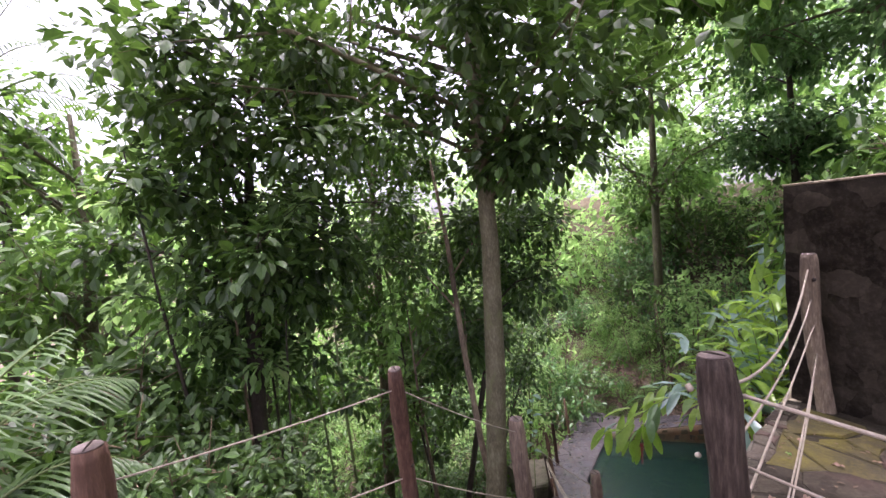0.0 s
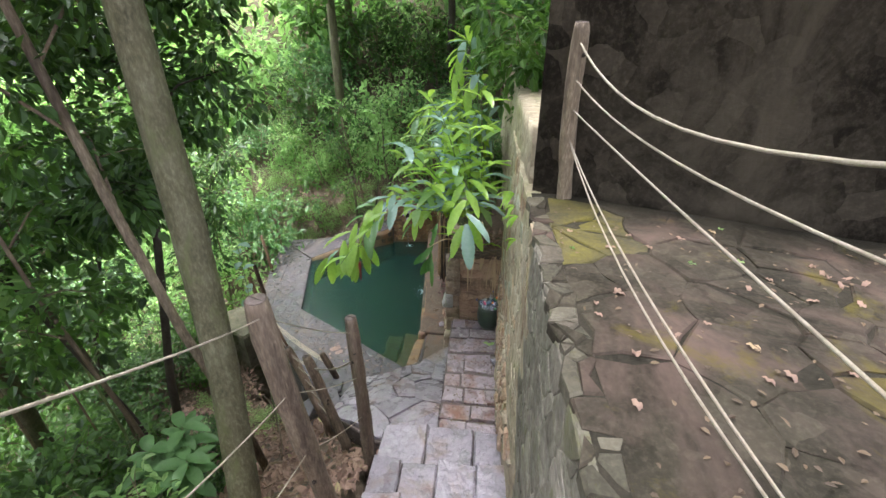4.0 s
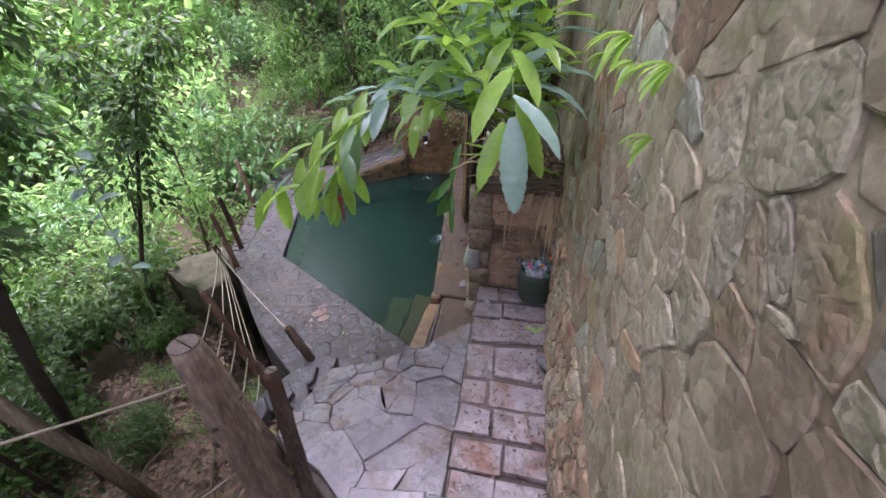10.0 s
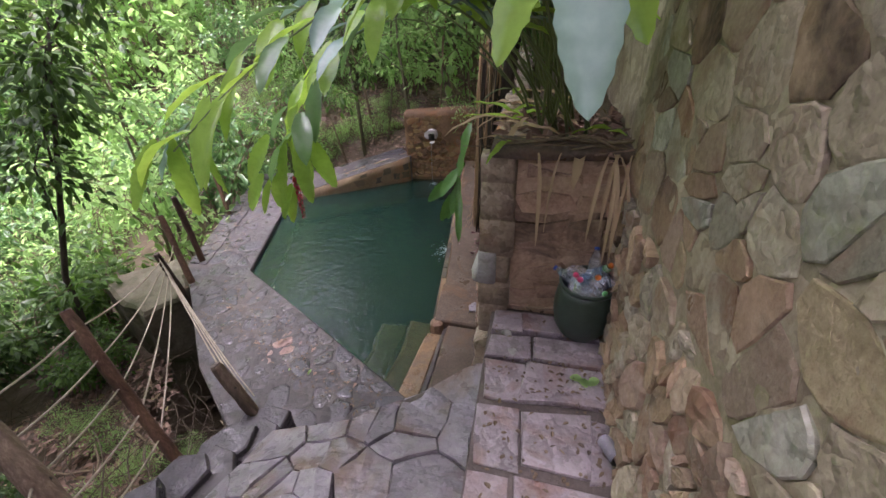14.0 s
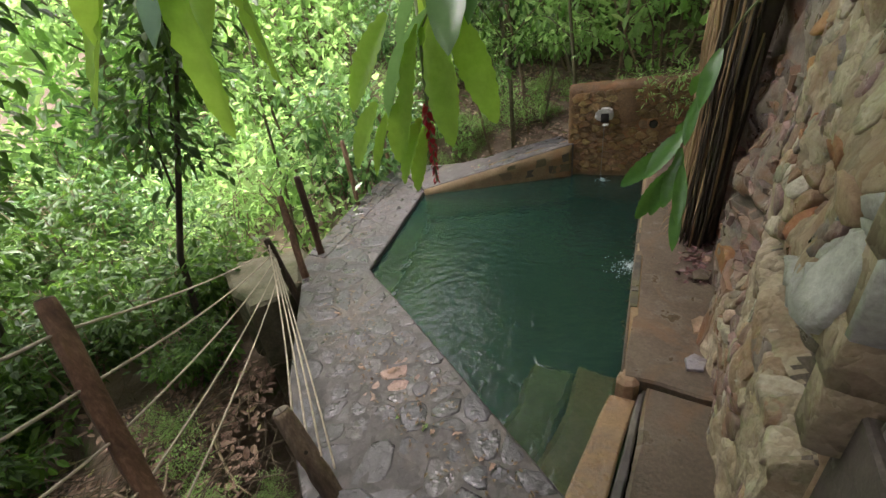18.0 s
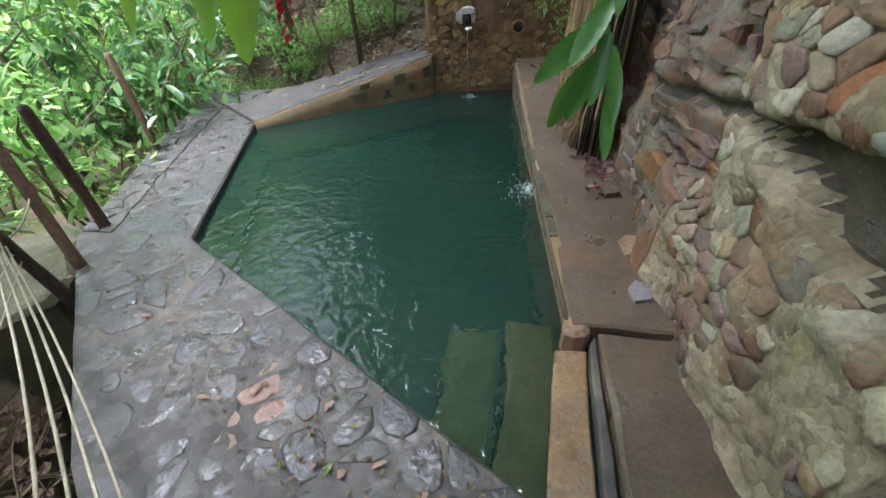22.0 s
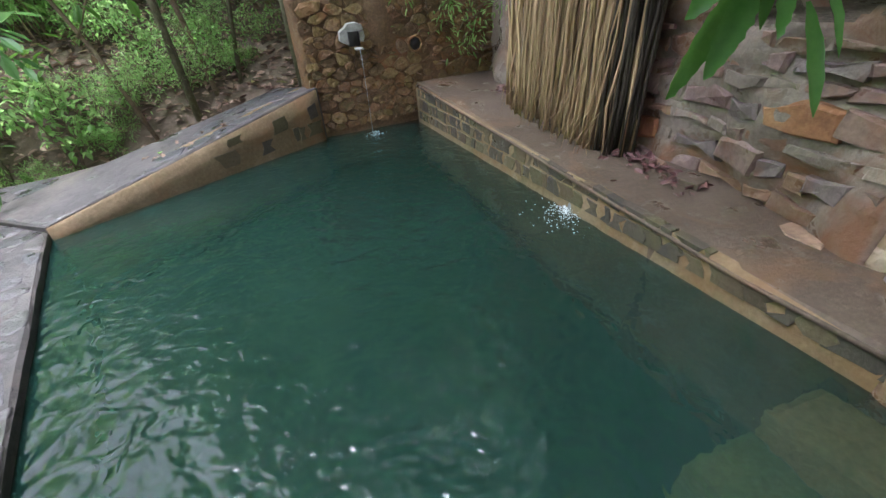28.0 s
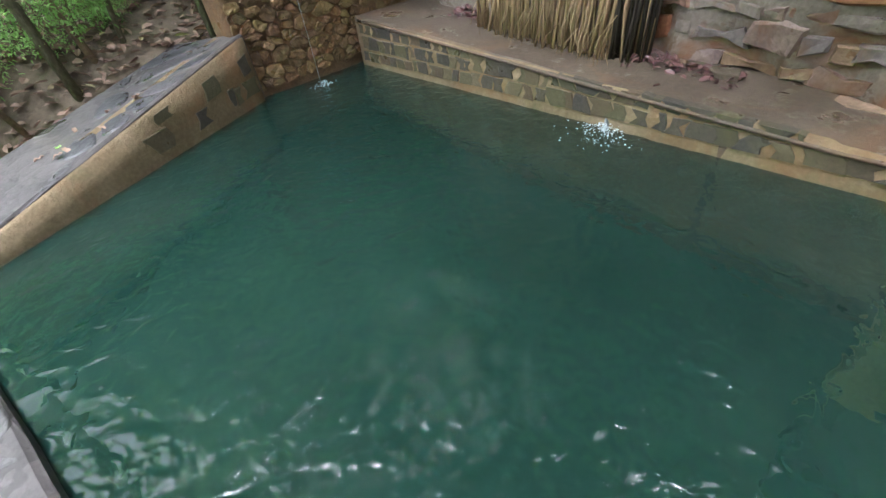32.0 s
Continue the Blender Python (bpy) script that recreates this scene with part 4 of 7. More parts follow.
def water_material():
    m, n, l, p = tree_of("pool_water")
    co = n.new("ShaderNodeTexCoord").outputs["Object"]
    a = noise_node(n, l, 0.7, 4, 0.55, co, 0.5)
    l.new(ramp_node(n, l, a, [(0.3, (0.0034, 0.0162, 0.0125)), (0.7, (0.0102, 0.0305, 0.0246))]), p.inputs["Base Color"])
    clear = n.new("ShaderNodeBsdfPrincipled")
    clear.inputs["Base Color"].default_value = (0.66, 0.78, 0.6, 1)
    clear.inputs["Transmission Weight"].default_value = 1.0
    b = n.new("ShaderNodeBump")
    b.inputs["Strength"].default_value = 0.8
    b.inputs["Distance"].default_value = 0.02
    w1 = noise_node(n, l, 4.5, 1, 0.4, co, 1.2)
    w2 = noise_node(n, l, 15.0, 1, 0.4, co, 0.8)
    l.new(mix_node(n, l, 0.46, grey_ramp(n, l, w1, 0.1, 0.9), grey_ramp(n, l, w2, 0.1, 0.9)), b.inputs["Height"])
    for q in (p, clear):
        q.inputs["Roughness"].default_value = 0.0
        q.inputs["IOR"].default_value = 1.33
        l.new(b.outputs["Normal"], q.inputs["Normal"])
    mx = n.new("ShaderNodeMixShader")
    mx.inputs[0].default_value = 0.3
    l.new(p.outputs[0], mx.inputs[1])
    l.new(clear.outputs[0], mx.inputs[2])
    l.new(mx.outputs[0], n["Material Output"].inputs["Surface"])
    return m


M_WATER = water_material()
wv, wf = [], []
NX, NY = 60, 90
for i in range(NX + 1):
    for j in range(NY + 1):
        x, y = -0.75 + 3.35 * i / NX, -1.7 + 5.0 * j / NY
        r = math.hypot(x - 2.22, y - 0.86)
        r2 = math.hypot(x - 1.62, y - 2.9)
        z = -0.07 + 0.006 * math.sin(r * 42) * math.exp(-r * 3.0) + 0.004 * math.sin(r2 * 45) * math.exp(-r2 * 4)
        wv.append((x, y, z))
basin = [Vector(q) for q in [(-0.03, 0.0), (2.45, -1.53), (2.6, -0.6), (2.6, 3.3), (1.0, 3.3), (-0.6, 1.98)]]
for i in range(NX):
    for j in range(NY):
        a = i * (NY + 1) + j
        if any(inside(basin, Vector(wv[k][:2])) for k in (a, a + NY + 1, a + NY + 2, a + 1)):
            wf.append((a, a + NY + 1, a + NY + 2, a + 1))
water = structure("water", (wv, wf), M_WATER, "rippled milky green water of the pool", "water", True)
water.visible_shadow = False


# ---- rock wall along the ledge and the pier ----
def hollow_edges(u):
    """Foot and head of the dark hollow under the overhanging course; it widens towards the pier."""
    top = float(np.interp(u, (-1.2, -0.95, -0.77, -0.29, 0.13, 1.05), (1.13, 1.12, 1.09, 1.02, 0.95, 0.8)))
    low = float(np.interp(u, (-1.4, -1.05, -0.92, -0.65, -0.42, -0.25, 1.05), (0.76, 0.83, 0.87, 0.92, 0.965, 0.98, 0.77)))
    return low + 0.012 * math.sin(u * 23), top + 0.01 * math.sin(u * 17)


def f_rock(u, v, h):
    foot = 2.86 + 0.03 * math.sin(u * 2.2) + 0.05 * ramp(-u, 0.2, 1.4)
    bulge = 0.12 * noise.noise(Vector((u * 1.1, v * 1.3, 4))) + 0.07 * noise.noise(Vector((u * 3, v * 3.4, 8)))
    low, top = hollow_edges(u)
    hollow = 0.17 * ramp(v, low - 0.05, low + 0.1) * (1 - ramp(v, top - 0.03, top + 0.02)) * ramp(-u, -1.0, -0.2)
    hollow += 0.02 * math.sin(14 * (v + 0.55 * u) + 3 * math.sin(u * 5)) * ramp(v, low, low + 0.05) * (1 - ramp(v, top - 0.05, top))
    lip = 0.05 * ramp(v, top - 0.02, top + 0.05) * (1 - ramp(v, top + 0.05, top + 0.4)) * ramp(-u, -0.3, 0.4)
    return Vector((foot + 0.08 * (v - 0.1) - h - bulge + hollow - lip, u, v))


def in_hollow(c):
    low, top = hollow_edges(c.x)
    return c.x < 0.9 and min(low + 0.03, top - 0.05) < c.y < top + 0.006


def near_hollow(c):
    return any(in_hollow(c + Vector(d)) for d in ((0, 0), (0.05, 0), (-0.05, 0), (0, 0.05), (0, -0.05)))


rock = structure("wall_rock_near", sheet(lambda u, v, h: f_rock(u, v, h + 0.009), -1.45, -0.2, -0.1, 2.12, 0.018, 0.065, 11, 0.12), M_ROCKMORTAR, "rough leaning rubble wall above the pool ledge, wet and rust-stained", "wall", True)
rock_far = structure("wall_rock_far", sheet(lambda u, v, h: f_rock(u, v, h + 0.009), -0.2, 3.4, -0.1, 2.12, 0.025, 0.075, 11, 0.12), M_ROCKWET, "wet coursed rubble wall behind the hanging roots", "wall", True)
# faces inside the hollow get the darker colour that carries its shade
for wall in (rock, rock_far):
    wall.data.materials.append(M_SHADED_SEAM)
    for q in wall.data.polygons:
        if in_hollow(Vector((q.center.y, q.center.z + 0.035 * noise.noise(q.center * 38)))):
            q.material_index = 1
ROCKMATS = ([M_ROCK, M_ROCKWET, M_WALLSTONE, M_PALE, M_RUST, M_PINKROCK], [12, 6, 5, 4, 0.6, 3])


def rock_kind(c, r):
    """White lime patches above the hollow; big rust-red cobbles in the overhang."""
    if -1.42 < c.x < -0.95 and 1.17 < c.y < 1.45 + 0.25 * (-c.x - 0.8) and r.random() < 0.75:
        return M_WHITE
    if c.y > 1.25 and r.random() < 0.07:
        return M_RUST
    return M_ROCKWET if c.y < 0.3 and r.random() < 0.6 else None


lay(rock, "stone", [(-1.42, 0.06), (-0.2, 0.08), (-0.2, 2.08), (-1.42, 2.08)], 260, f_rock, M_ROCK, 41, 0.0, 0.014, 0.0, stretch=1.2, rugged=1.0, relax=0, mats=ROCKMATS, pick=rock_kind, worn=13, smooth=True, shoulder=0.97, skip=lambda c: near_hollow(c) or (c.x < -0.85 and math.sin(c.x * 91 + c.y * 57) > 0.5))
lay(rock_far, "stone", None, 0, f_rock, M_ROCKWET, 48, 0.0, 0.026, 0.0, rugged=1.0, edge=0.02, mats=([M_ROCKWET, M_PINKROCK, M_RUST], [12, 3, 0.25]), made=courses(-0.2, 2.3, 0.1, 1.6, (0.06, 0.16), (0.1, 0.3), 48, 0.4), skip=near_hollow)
structure("ground_terrace", prism([(3.12, -1.3), (XW + 0.1, -1.3), (XW + 0.1, 3.6), (3.1, 3.6)], 0.3, 2.08, 0.03, 0.02, 9), M_SOIL, "planted earth bank on top of the rock wall", "bank")
pier, pf, pL = wall_face("wall_pier", (XW, -1.46), (3.03, -1.46), 0.2, 2.13, 2.12, M_PIER, "red-brown stone end wall behind the bucket", 0.2)


def pf2(u, z, h):
    return pf(u, (z - 0.2) / 1.925, h)


lay(pier, "stone", None, 0, pf2, M_PIER, 43, 0.001, 0.02, 0.0, rugged=0.7, edge=0.012, made=courses(0.02, pL - 0.12, 1.08, 2.1, (0.05, 0.19), (0.1, 0.42), 43, 0.55))
rq = random.Random(6)
z = 0.9
while z < 2.08:
    h = min(2.1 - z, rq.uniform(0.14, 0.26))
    e = rq.uniform(-0.005, 0.005)
    part("quoin", prism([(2.955 + e, -1.497), (3.0, -1.508), (3.06, -1.503 + e), (3.13 + rq.uniform(-0.03, 0.03), -1.506), (3.15, -1.42), (2.95 + e, -1.38)], z - 0.004, z + h, 0.003, 0.006, int(z * 100)), M_ROCKMORTAR, pier, "pale crumbling plaster on the corner")
    z += h
part("plaster_patch", prism([(2.945, -1.49), (2.95, -1.515), (3.0, -1.522), (3.05, -1.516), (3.06, -1.49)], 1.3, 1.52, 0.012, 0.014, 91), M_WHITE, pier, "white lime plaster left on the corner")
lay(rock, "plaster_patch", None, 0, f_rock, M_WHITE, 52, 0.0, 0.03, 0.0, rugged=0.6, worn=16, shoulder=0.9, smooth=True, made=[[Vector(q) for q in c] for c in ([(-1.42, 1.2), (-1.25, 1.19), (-1.2, 1.36), (-1.28, 1.52), (-1.42, 1.5)], [(-1.18, 1.18), (-0.9, 1.16), (-0.93, 1.22), (-1.15, 1.26)])])
part("coping", prism([(3.0, -1.51), (XW, -1.51), (XW, -1.3), (3.0, -1.3)], 2.1, 2.15, 0.012, 0.022, 12), M_SILT, pier, "thin crumbling earthy coping")
# tall wall stones
lay(wall_tall, "stone", [(-6.6, 2.9), (-4.4, 2.0), (-1.5, 2.0), (-1.5, 3.71), (-6.9, 3.71), (-6.9, 3.1)], 290, f_tall, M_WALLSTONE, 42, 0.0005, 0.0075, 0.0, stretch=1.2, rugged=0.55, relax=0, mats=([M_WALLSTONE, M_MORTAR], [4, 5]), worn=15, shoulder=0.965, pick=lambda c, r: M_WALLGREY if grey_part(c.x, c.y) else r.choice([M_ROCK, M_ROCK, M_PIER, M_WALLSTONE, M_WALLSTONE, M_MORTAR, M_LICHEN]) if c.x > -3.3 + r.uniform(-0.4, 0.4) else None)
lay(wall_tall, "stone", [(-4.4, 1.98), (-3.4, 0.95), (-1.5, 0.95), (-1.5, 1.98)], 170, f_tall, M_ROCK, 47, 0.001, 0.022, 0.0, stretch=0.8, rugged=1.0, relax=0, mats=([M_ROCK, M_WALLSTONE, M_PIER], [5, 3, 3]), worn=12, shoulder=0.93)
def flag_kind(c, r):
    if math.hypot((c.x - 3.98) / 0.3, (c.y + 4.1) / 0.4) < 1:
        return M_MOSSFLAG
    return M_PINKFLAG if r.random() < 0.05 else None


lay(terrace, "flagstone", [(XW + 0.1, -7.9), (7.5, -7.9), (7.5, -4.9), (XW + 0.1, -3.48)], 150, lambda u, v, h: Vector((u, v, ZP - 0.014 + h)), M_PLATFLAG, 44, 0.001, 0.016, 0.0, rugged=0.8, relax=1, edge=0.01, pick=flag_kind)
lay(terrace, "edge_stone", [(XW - 0.01, -7.6), (XW + 0.11, -7.6), (XW + 0.11, -3.5), (XW - 0.01, -3.5)], 64, lambda u, v, h: Vector((u + 0.014 * math.sin(v * 17) + 0.01 * math.sin(v * 41), v, ZP - 0.022 + h)), M_EDGE, 45, 0.001, 0.022, 0.0, rugged=0.5, relax=0, edge=0.012, mats=([M_EDGE, M_PLATFLAG], [2, 1]))


# ---- posts and ropes ----
def wood_post(base, top, r, mat, label, seed, group="", taper=0.9, split=True):
    """A rough round post with a sawn, checked end."""
    b, t = Vector(base), Vector(top)
    ob = thing("wooden_post", label, "post", group, b)
    rnd = random.Random(seed)
    side = Vector((rnd.uniform(-1, 1), rnd.uniform(-1, 1), 0)) * r * 0.25
    pts = [Vector((0, 0, -0.25))] + [(t - b) * s + side * math.sin(s * 5 + seed) for s in (0.0, 0.1, 0.2, 0.31, 0.42, 0.52, 0.6, 0.7, 0.8, 0.9, 0.97, 1.0)]
    rad = [r * 1.05, r * 1.04] + [r * rnd.uniform(0.95, 1.07) for _ in range(9)] + [r * taper, r * taper * 0.9]
    sides = 20
    flute = [1 + 0.07 * math.sin(k * 2 * math.pi / sides * 3 + seed) + rnd.uniform(-0.07, 0.05) - (0.2 if k % 7 == seed % 7 else 0) for k in range(sides)]
    V, F = tube(pts, rad, sides, 0.045, seed=seed)
    for i, v in enumerate(V):
        ring_no, k = divmod(i, sides)
        V[i] = pts[ring_no] + (v - pts[ring_no]) * (flute[k] if ring_no < len(pts) - 1 else 0.5 + 0.5 * flute[k])
    part("shaft", (V, F), mat, ob)
    d = (pts[-1] - pts[-2]).normalized()
    e = pts[-1] + d * 0.002
    end = part("sawn_end", tube([e, e + d * 0.004], [r * taper * 0.86, r * taper * 0.8], 11, 0.07, seed=seed), M_POSTEND, ob, "pale cracked sawn end")
    if split:
        s = d.cross(Vector((0.3, 0.9, 0.2))).normalized()
        q = e + d * 0.005
        part("crack", tube([q - s * r * 0.7, q + s * r * 0.1 + d * 0.002, q + s * r * 0.75], [0.002, r * 0.07, 0.002], 4), M_DARKBARK, end, "dark drying crack")
    for _ in range(3):
        h = rnd.uniform(0.3, 0.85)
        c = (t - b) * h + Vector((math.cos(seed * 2 + h * 9), math.sin(seed * 2 + h * 9), 0)) * r * 0.93
        part("knot", tube([c, c + Vector((c.x - (t - b).x * h, c.y - (t - b).y * h, 0)) * 0.25], [r * 0.3, r * 0.12], 6, 0.2, seed=seed), M_DARKBARK, ob)
    return ob


def rope(pts, r, label, seed, knots=()):
    """A slack twisted cord, with knots."""
    ob = thing("rope", label, "rope", "ropes of the fence", pts[0])
    o = Vector(pts[0])
    cord = part("cord", tube([Vector(p) - o for p in pts], r, 6, 0.12, seed=seed), M_ROPE, ob)
    for k in knots:
        k = Vector(k) - o
        part("knot", tube([k + Vector((0, 0, q * r)) for q in (-2.0, -1.1, 0, 1.1, 2.0)], [0.6 * r, 1.7 * r, 2.1 * r, 1.6 * r, 0.5 * r], 7, 0.15, seed=seed), M_ROPE, cord)
    return ob


P_NEAR_T, P_NEAR_B = Vector((4.05, -6.0, 4.78)), Vector((4.09, -5.95, ZP - 0.02))
P_FAR_T, P_FAR_B = Vector((3.92, -3.6, 4.82)), Vector((3.97, -3.49, ZP - 0.02))
P1_T, P1_B = Vector((2.85, -6.2, 4.55)), Vector((2.62, -5.95, 2.7))
P0_T, P0_B = Vector((2.85, -7.25, 4.62)), Vector((2.85, -7.25, 3.5))
P2_T, P2_B = Vector((2.42, -4.88, 3.72)), Vector((2.47, -4.72, 1.6))
P3_T, P3_B = Vector((2.475, -3.92, 2.9)), Vector((2.5, -3.98, 1.15))
P3C_T, P3C_B = Vector((2.36, -3.55, 2.3)), Vector((2.47, -3.82, 1.05))
P4_T, P4_B = Vector((1.37, -3.02, 1.73)), Vector((1.72, -3.12, 0.75))
P4C_T, P4C_B = Vector((1.75, -3.35, 1.95)), Vector((2.05, -3.45, 0.85))
P5_T, P5_B = Vector((0.83, -2.31, 1.43)), Vector((1.3, -2.5, 0.3))
P6_T, P6_B = Vector((1.22, -1.95, 0.7)), Vector((1.5, -2.0, 0.02))
A0_T, A0_B = Vector((-0.52, -0.62, 0.56)), Vector((-0.42, -0.55, -0.3))
A1_T, A1_B = Vector((-0.84, -0.12, 0.72)), Vector((-0.55, -0.34, -0.02))
A2_T, A2_B = Vector((-0.86, 0.16, 0.82)), Vector((-0.72, 0.07, -0.02))
B_T, B_B = Vector((-1.38, 1.44, 0.8)), Vector((-1.17, 1.26, -0.02))
C_T, C_B = Vector((-1.72, 2.7, 0.86)), Vector((-1.52, 2.5, -0.02))
G1 = "posts of the fence"
wood_post(P_NEAR_B, P_NEAR_T, 0.047, M_DARKPOST, "thick dark weathered fence post on the terrace edge", 1, G1, 0.95)
wood_post(P_FAR_B, P_FAR_T, 0.05, M_POST, "pale grey-brown fence post by the dark wall", 2, G1)
wood_post(P1_B, P1_T, 0.037, M_REDPOST, "leaning red-brown fence post with peeling bark", 3, G1)
wood_post(P0_B, P0_T, 0.05, M_REDPOST, "short brown fence post at the head of the steps", 16, G1)
wood_post(P2_B, P2_T, 0.062, M_POST, "grey knotted fence post beside the steps", 4, G1)
wood_post(P3_B, P3_T, 0.05, M_POST, "split brown fence post at the foot of the steps", 5, G1)
wood_post(P3C_B, P3C_T, 0.035, M_DARKPOST, "thin dark fence post tied beside a thicker one", 6, G1)
wood_post(P4_B, P4_T, 0.045, M_POST, "leaning cut log post strung with cords", 7, G1)
wood_post(P4C_B, P4C_T, 0.05, M_POST, "leaning brown log post near the flagged landing", 13, G1)
wood_post(P5_B, P5_T, 0.035, M_REDPOST, "slim leaning branch post strung with cords", 8, G1)
wood_post(P6_B, P6_T, 0.045, M_POST, "short broken log stub on the pool rim", 9, G1)
wood_post(A0_B, A0_T, 0.035, M_DARKPOST, "dark post on the rim with cords tied to it", 10, "dark posts on the rim")
wood_post(A1_B, A1_T, 0.035, M_REDPOST, "brown leaning post on the outer pool rim", 11, "dark posts on the rim")
wood_post(A2_B, A2_T, 0.035, M_REDPOST, "brown leaning post on the outer pool rim", 12, "dark posts on the rim")
wood_post(B_B, B_T, 0.032, M_REDPOST, "brown leaning post on the outer pool rim", 14, "dark posts on the rim")
wood_post(C_B, C_T, 0.03, M_REDPOST, "brown leaning post on the outer pool rim", 15, "dark posts on the rim")


def on(b, t, s):
    return Vector(b).lerp(Vector(t), s)


# cords along the terrace
R0 = Vector((6.6, -5.15, 4.15))
k1 = on(P_NEAR_B, P_NEAR_T, 0.92)
top_cord = arc(on(P_FAR_B, P_FAR_T, 0.92), k1, 0.19, 12)
rope(top_cord + arc(k1, R0, 0.03, 6)[1:], 0.0056, "pale jute rope knotted along the terrace fence", 1, [top_cord[11], k1 + Vector((-0.05, -0.04, 0))])
for i, (s0, s1, sag) in enumerate(((0.73, 0.74, 0.09), (0.57, 0.53, 0.01), (0.4, 0.17, 0.15), (0.4, 0.2, 0.1))):
    a, b = on(P_FAR_B, P_FAR_T, s0), on(P_NEAR_B, P_NEAR_T, s1)
    rope(arc(a, b, sag, 12) + arc(b, R0 + Vector((0, 0, -0.35 - 0.17 * i)), 0.03, 6)[1:], 0.0042, "thin pale cord slung along the terrace fence", 2 + i, [b + Vector((-0.05, -0.03, 0))])
ring = [P_NEAR_B.lerp(P_NEAR_T, 0.13 + 0.004 * math.sin(k)) + Vector((math.cos(k * 0.9), math.sin(k * 0.9), 0.02 * math.sin(k * 2))) * 0.062 for k in range(16)]
rope(ring, 0.005, "thin cord wound round the dark post", 7)
# cords along the steps
for i, s in enumerate((0.95, 0.7, 0.46)):
    a, b, c = on(P1_B, P1_T, s), on(P2_B, P2_T, s), on(P3_B, P3_T, s - 0.03)
    rope(arc(on(P0_B, P0_T, s - 0.05), a, 0.012, 5) + arc(a, b, 0.02, 7)[1:] + arc(b, c, 0.03, 7)[1:], 0.0032, "thin pale cord between the posts beside the steps", 11 + i, [c])
c3 = on(P3_B, P3_T, 0.78)
rope(arc(c3, on(P4_B, P4_T, 0.9), 0.16, 9), 0.007, "slack knotted jute rope", 14, [arc(c3, on(P4_B, P4_T, 0.9), 0.16, 9)[5], c3])
for i in range(5):
    s = 0.93 - 0.16 * i
    a, b = on(P4_B, P4_T, s), on(P5_B, P5_T, s - 0.02)
    e = on(A0_B, A0_T, 0.9 - 0.06 * i)
    z = on(P4C_B, P4C_T, s - 0.03)
    rope(arc(z, a, 0.02, 4) + arc(a, b, 0.02, 6)[1:] + arc(b, e, 0.05, 9)[1:], 0.0055, "taut pale cord strung between leaning posts", 20 + i)
for i in range(4):
    rope(arc(on(A0_B, A0_T, 0.95 - 0.05 * i), on(P6_B, P6_T, 0.85 - 0.1 * i) + Vector((0.02 * i, 0.015 * i, 0)), 0.1 + 0.02 * i, 9), 0.0055, "slack pale cord gathered at the rim post", 30 + i)
rope(arc(on(A0_B, A0_T, 0.8), on(A1_B, A1_T, 0.6), 0.04, 5), 0.005, "short cord between two dark rim posts", 36)
rope(arc(on(A2_B, A2_T, 0.7), on(B_B, B_T, 0.8), 0.05, 6) + arc(on(B_B, B_T, 0.8), on(C_B, C_T, 0.8), 0.05, 6)[1:], 0.0022, "thin grey cord along the dark rim posts", 37)

# kerb of blocks, mossy buttress
kerb = thing("stone_kerb", "low kerb of grey-green squared blocks beside the flagging", "kerb")
rk = random.Random(14)


def slab(x, y, z, a, b, turn, seed):
    """A flat uneven stone laid level, longer than wide."""
    c, d = math.cos(turn), math.sin(turn)
    ring = [(a * math.cos(k * 1.05 + 0.2) * rk.uniform(0.85, 1.15), b * math.sin(k * 1.05 + 0.2) * rk.uniform(0.85, 1.15)) for k in range(6)]
    return prism([(x + c * p - d * q, y + d * p + c * q) for p, q in ring], -0.4, z, 0.012, 0.012, seed)


for i, (x, y, z) in enumerate([(1.5, -2.04, 0.3), (1.43, -2.3, 0.4), (1.36, -2.58, 0.49), (1.31, -2.85, 0.6), (1.58, -2.2, 0.33), (1.5, -2.5, 0.43)]):
    part("block", slab(x, y, z + rk.uniform(-0.02, 0.02), 0.19, 0.14, 0.5 + 0.3 * i, 60 + i), M_RIMSTONE, kerb, smooth=False)
kerb2 = thing("stone_edging", "dark wet stones stepping along the flagging edge", "kerb")
for i, (x, y, z) in enumerate([(1.72, -2.14, 0.2), (1.8, -2.0, 0.14), (1.95, -2.12, 0.24), (1.68, -2.45, 0.34), (1.64, -2.75, 0.45)]):
    part("block", slab(x, y, z, 0.14, 0.1, 1.1 + i, 70 + i), M_RIMSTONE, kerb2, smooth=False)
M_BUTT = surface("mossy_block", [(0.25, (0.05, 0.045, 0.03)), (0.5, (0.11, 0.1, 0.066)), (0.75, (0.2, 0.185, 0.12))], 4, 40, (0.6, 0.9), 0.03, moss=(0.04, 0.045, 0.015), mossamt=0.5)
tagged(part("buttress", prism([(-1.75, -0.42), (-1.1, 0.14), (-0.82, 0.02), (-0.5, -0.62), (-0.7, -0.92), (-1.1, -0.8)], -1.6, -0.03, 0.04, 0.03, 80), M_BUTT, smooth=False), "mossy dark stone buttress outside the pool rim", "buttress", kind="structure")


# ---- bucket of plastic waste ----
def lathe(prof, sides=24):
    V, F = [], []
    for r, z in prof:
        for k in range(sides):
            t = 2 * math.pi * k / sides
            V.append(Vector((r * math.cos(t), r * math.sin(t), z)))
    for i in range(len(prof) - 1):
        for k in range(sides):
            k2 = (k + 1) % sides
            F.append((i * sides + k, i * sides + k2, (i + 1) * sides + k2, (i + 1) * sides + k))
    return V, F


def moved(geo, m):
    return [m @ Vector(v) for v in geo[0]], geo[1]


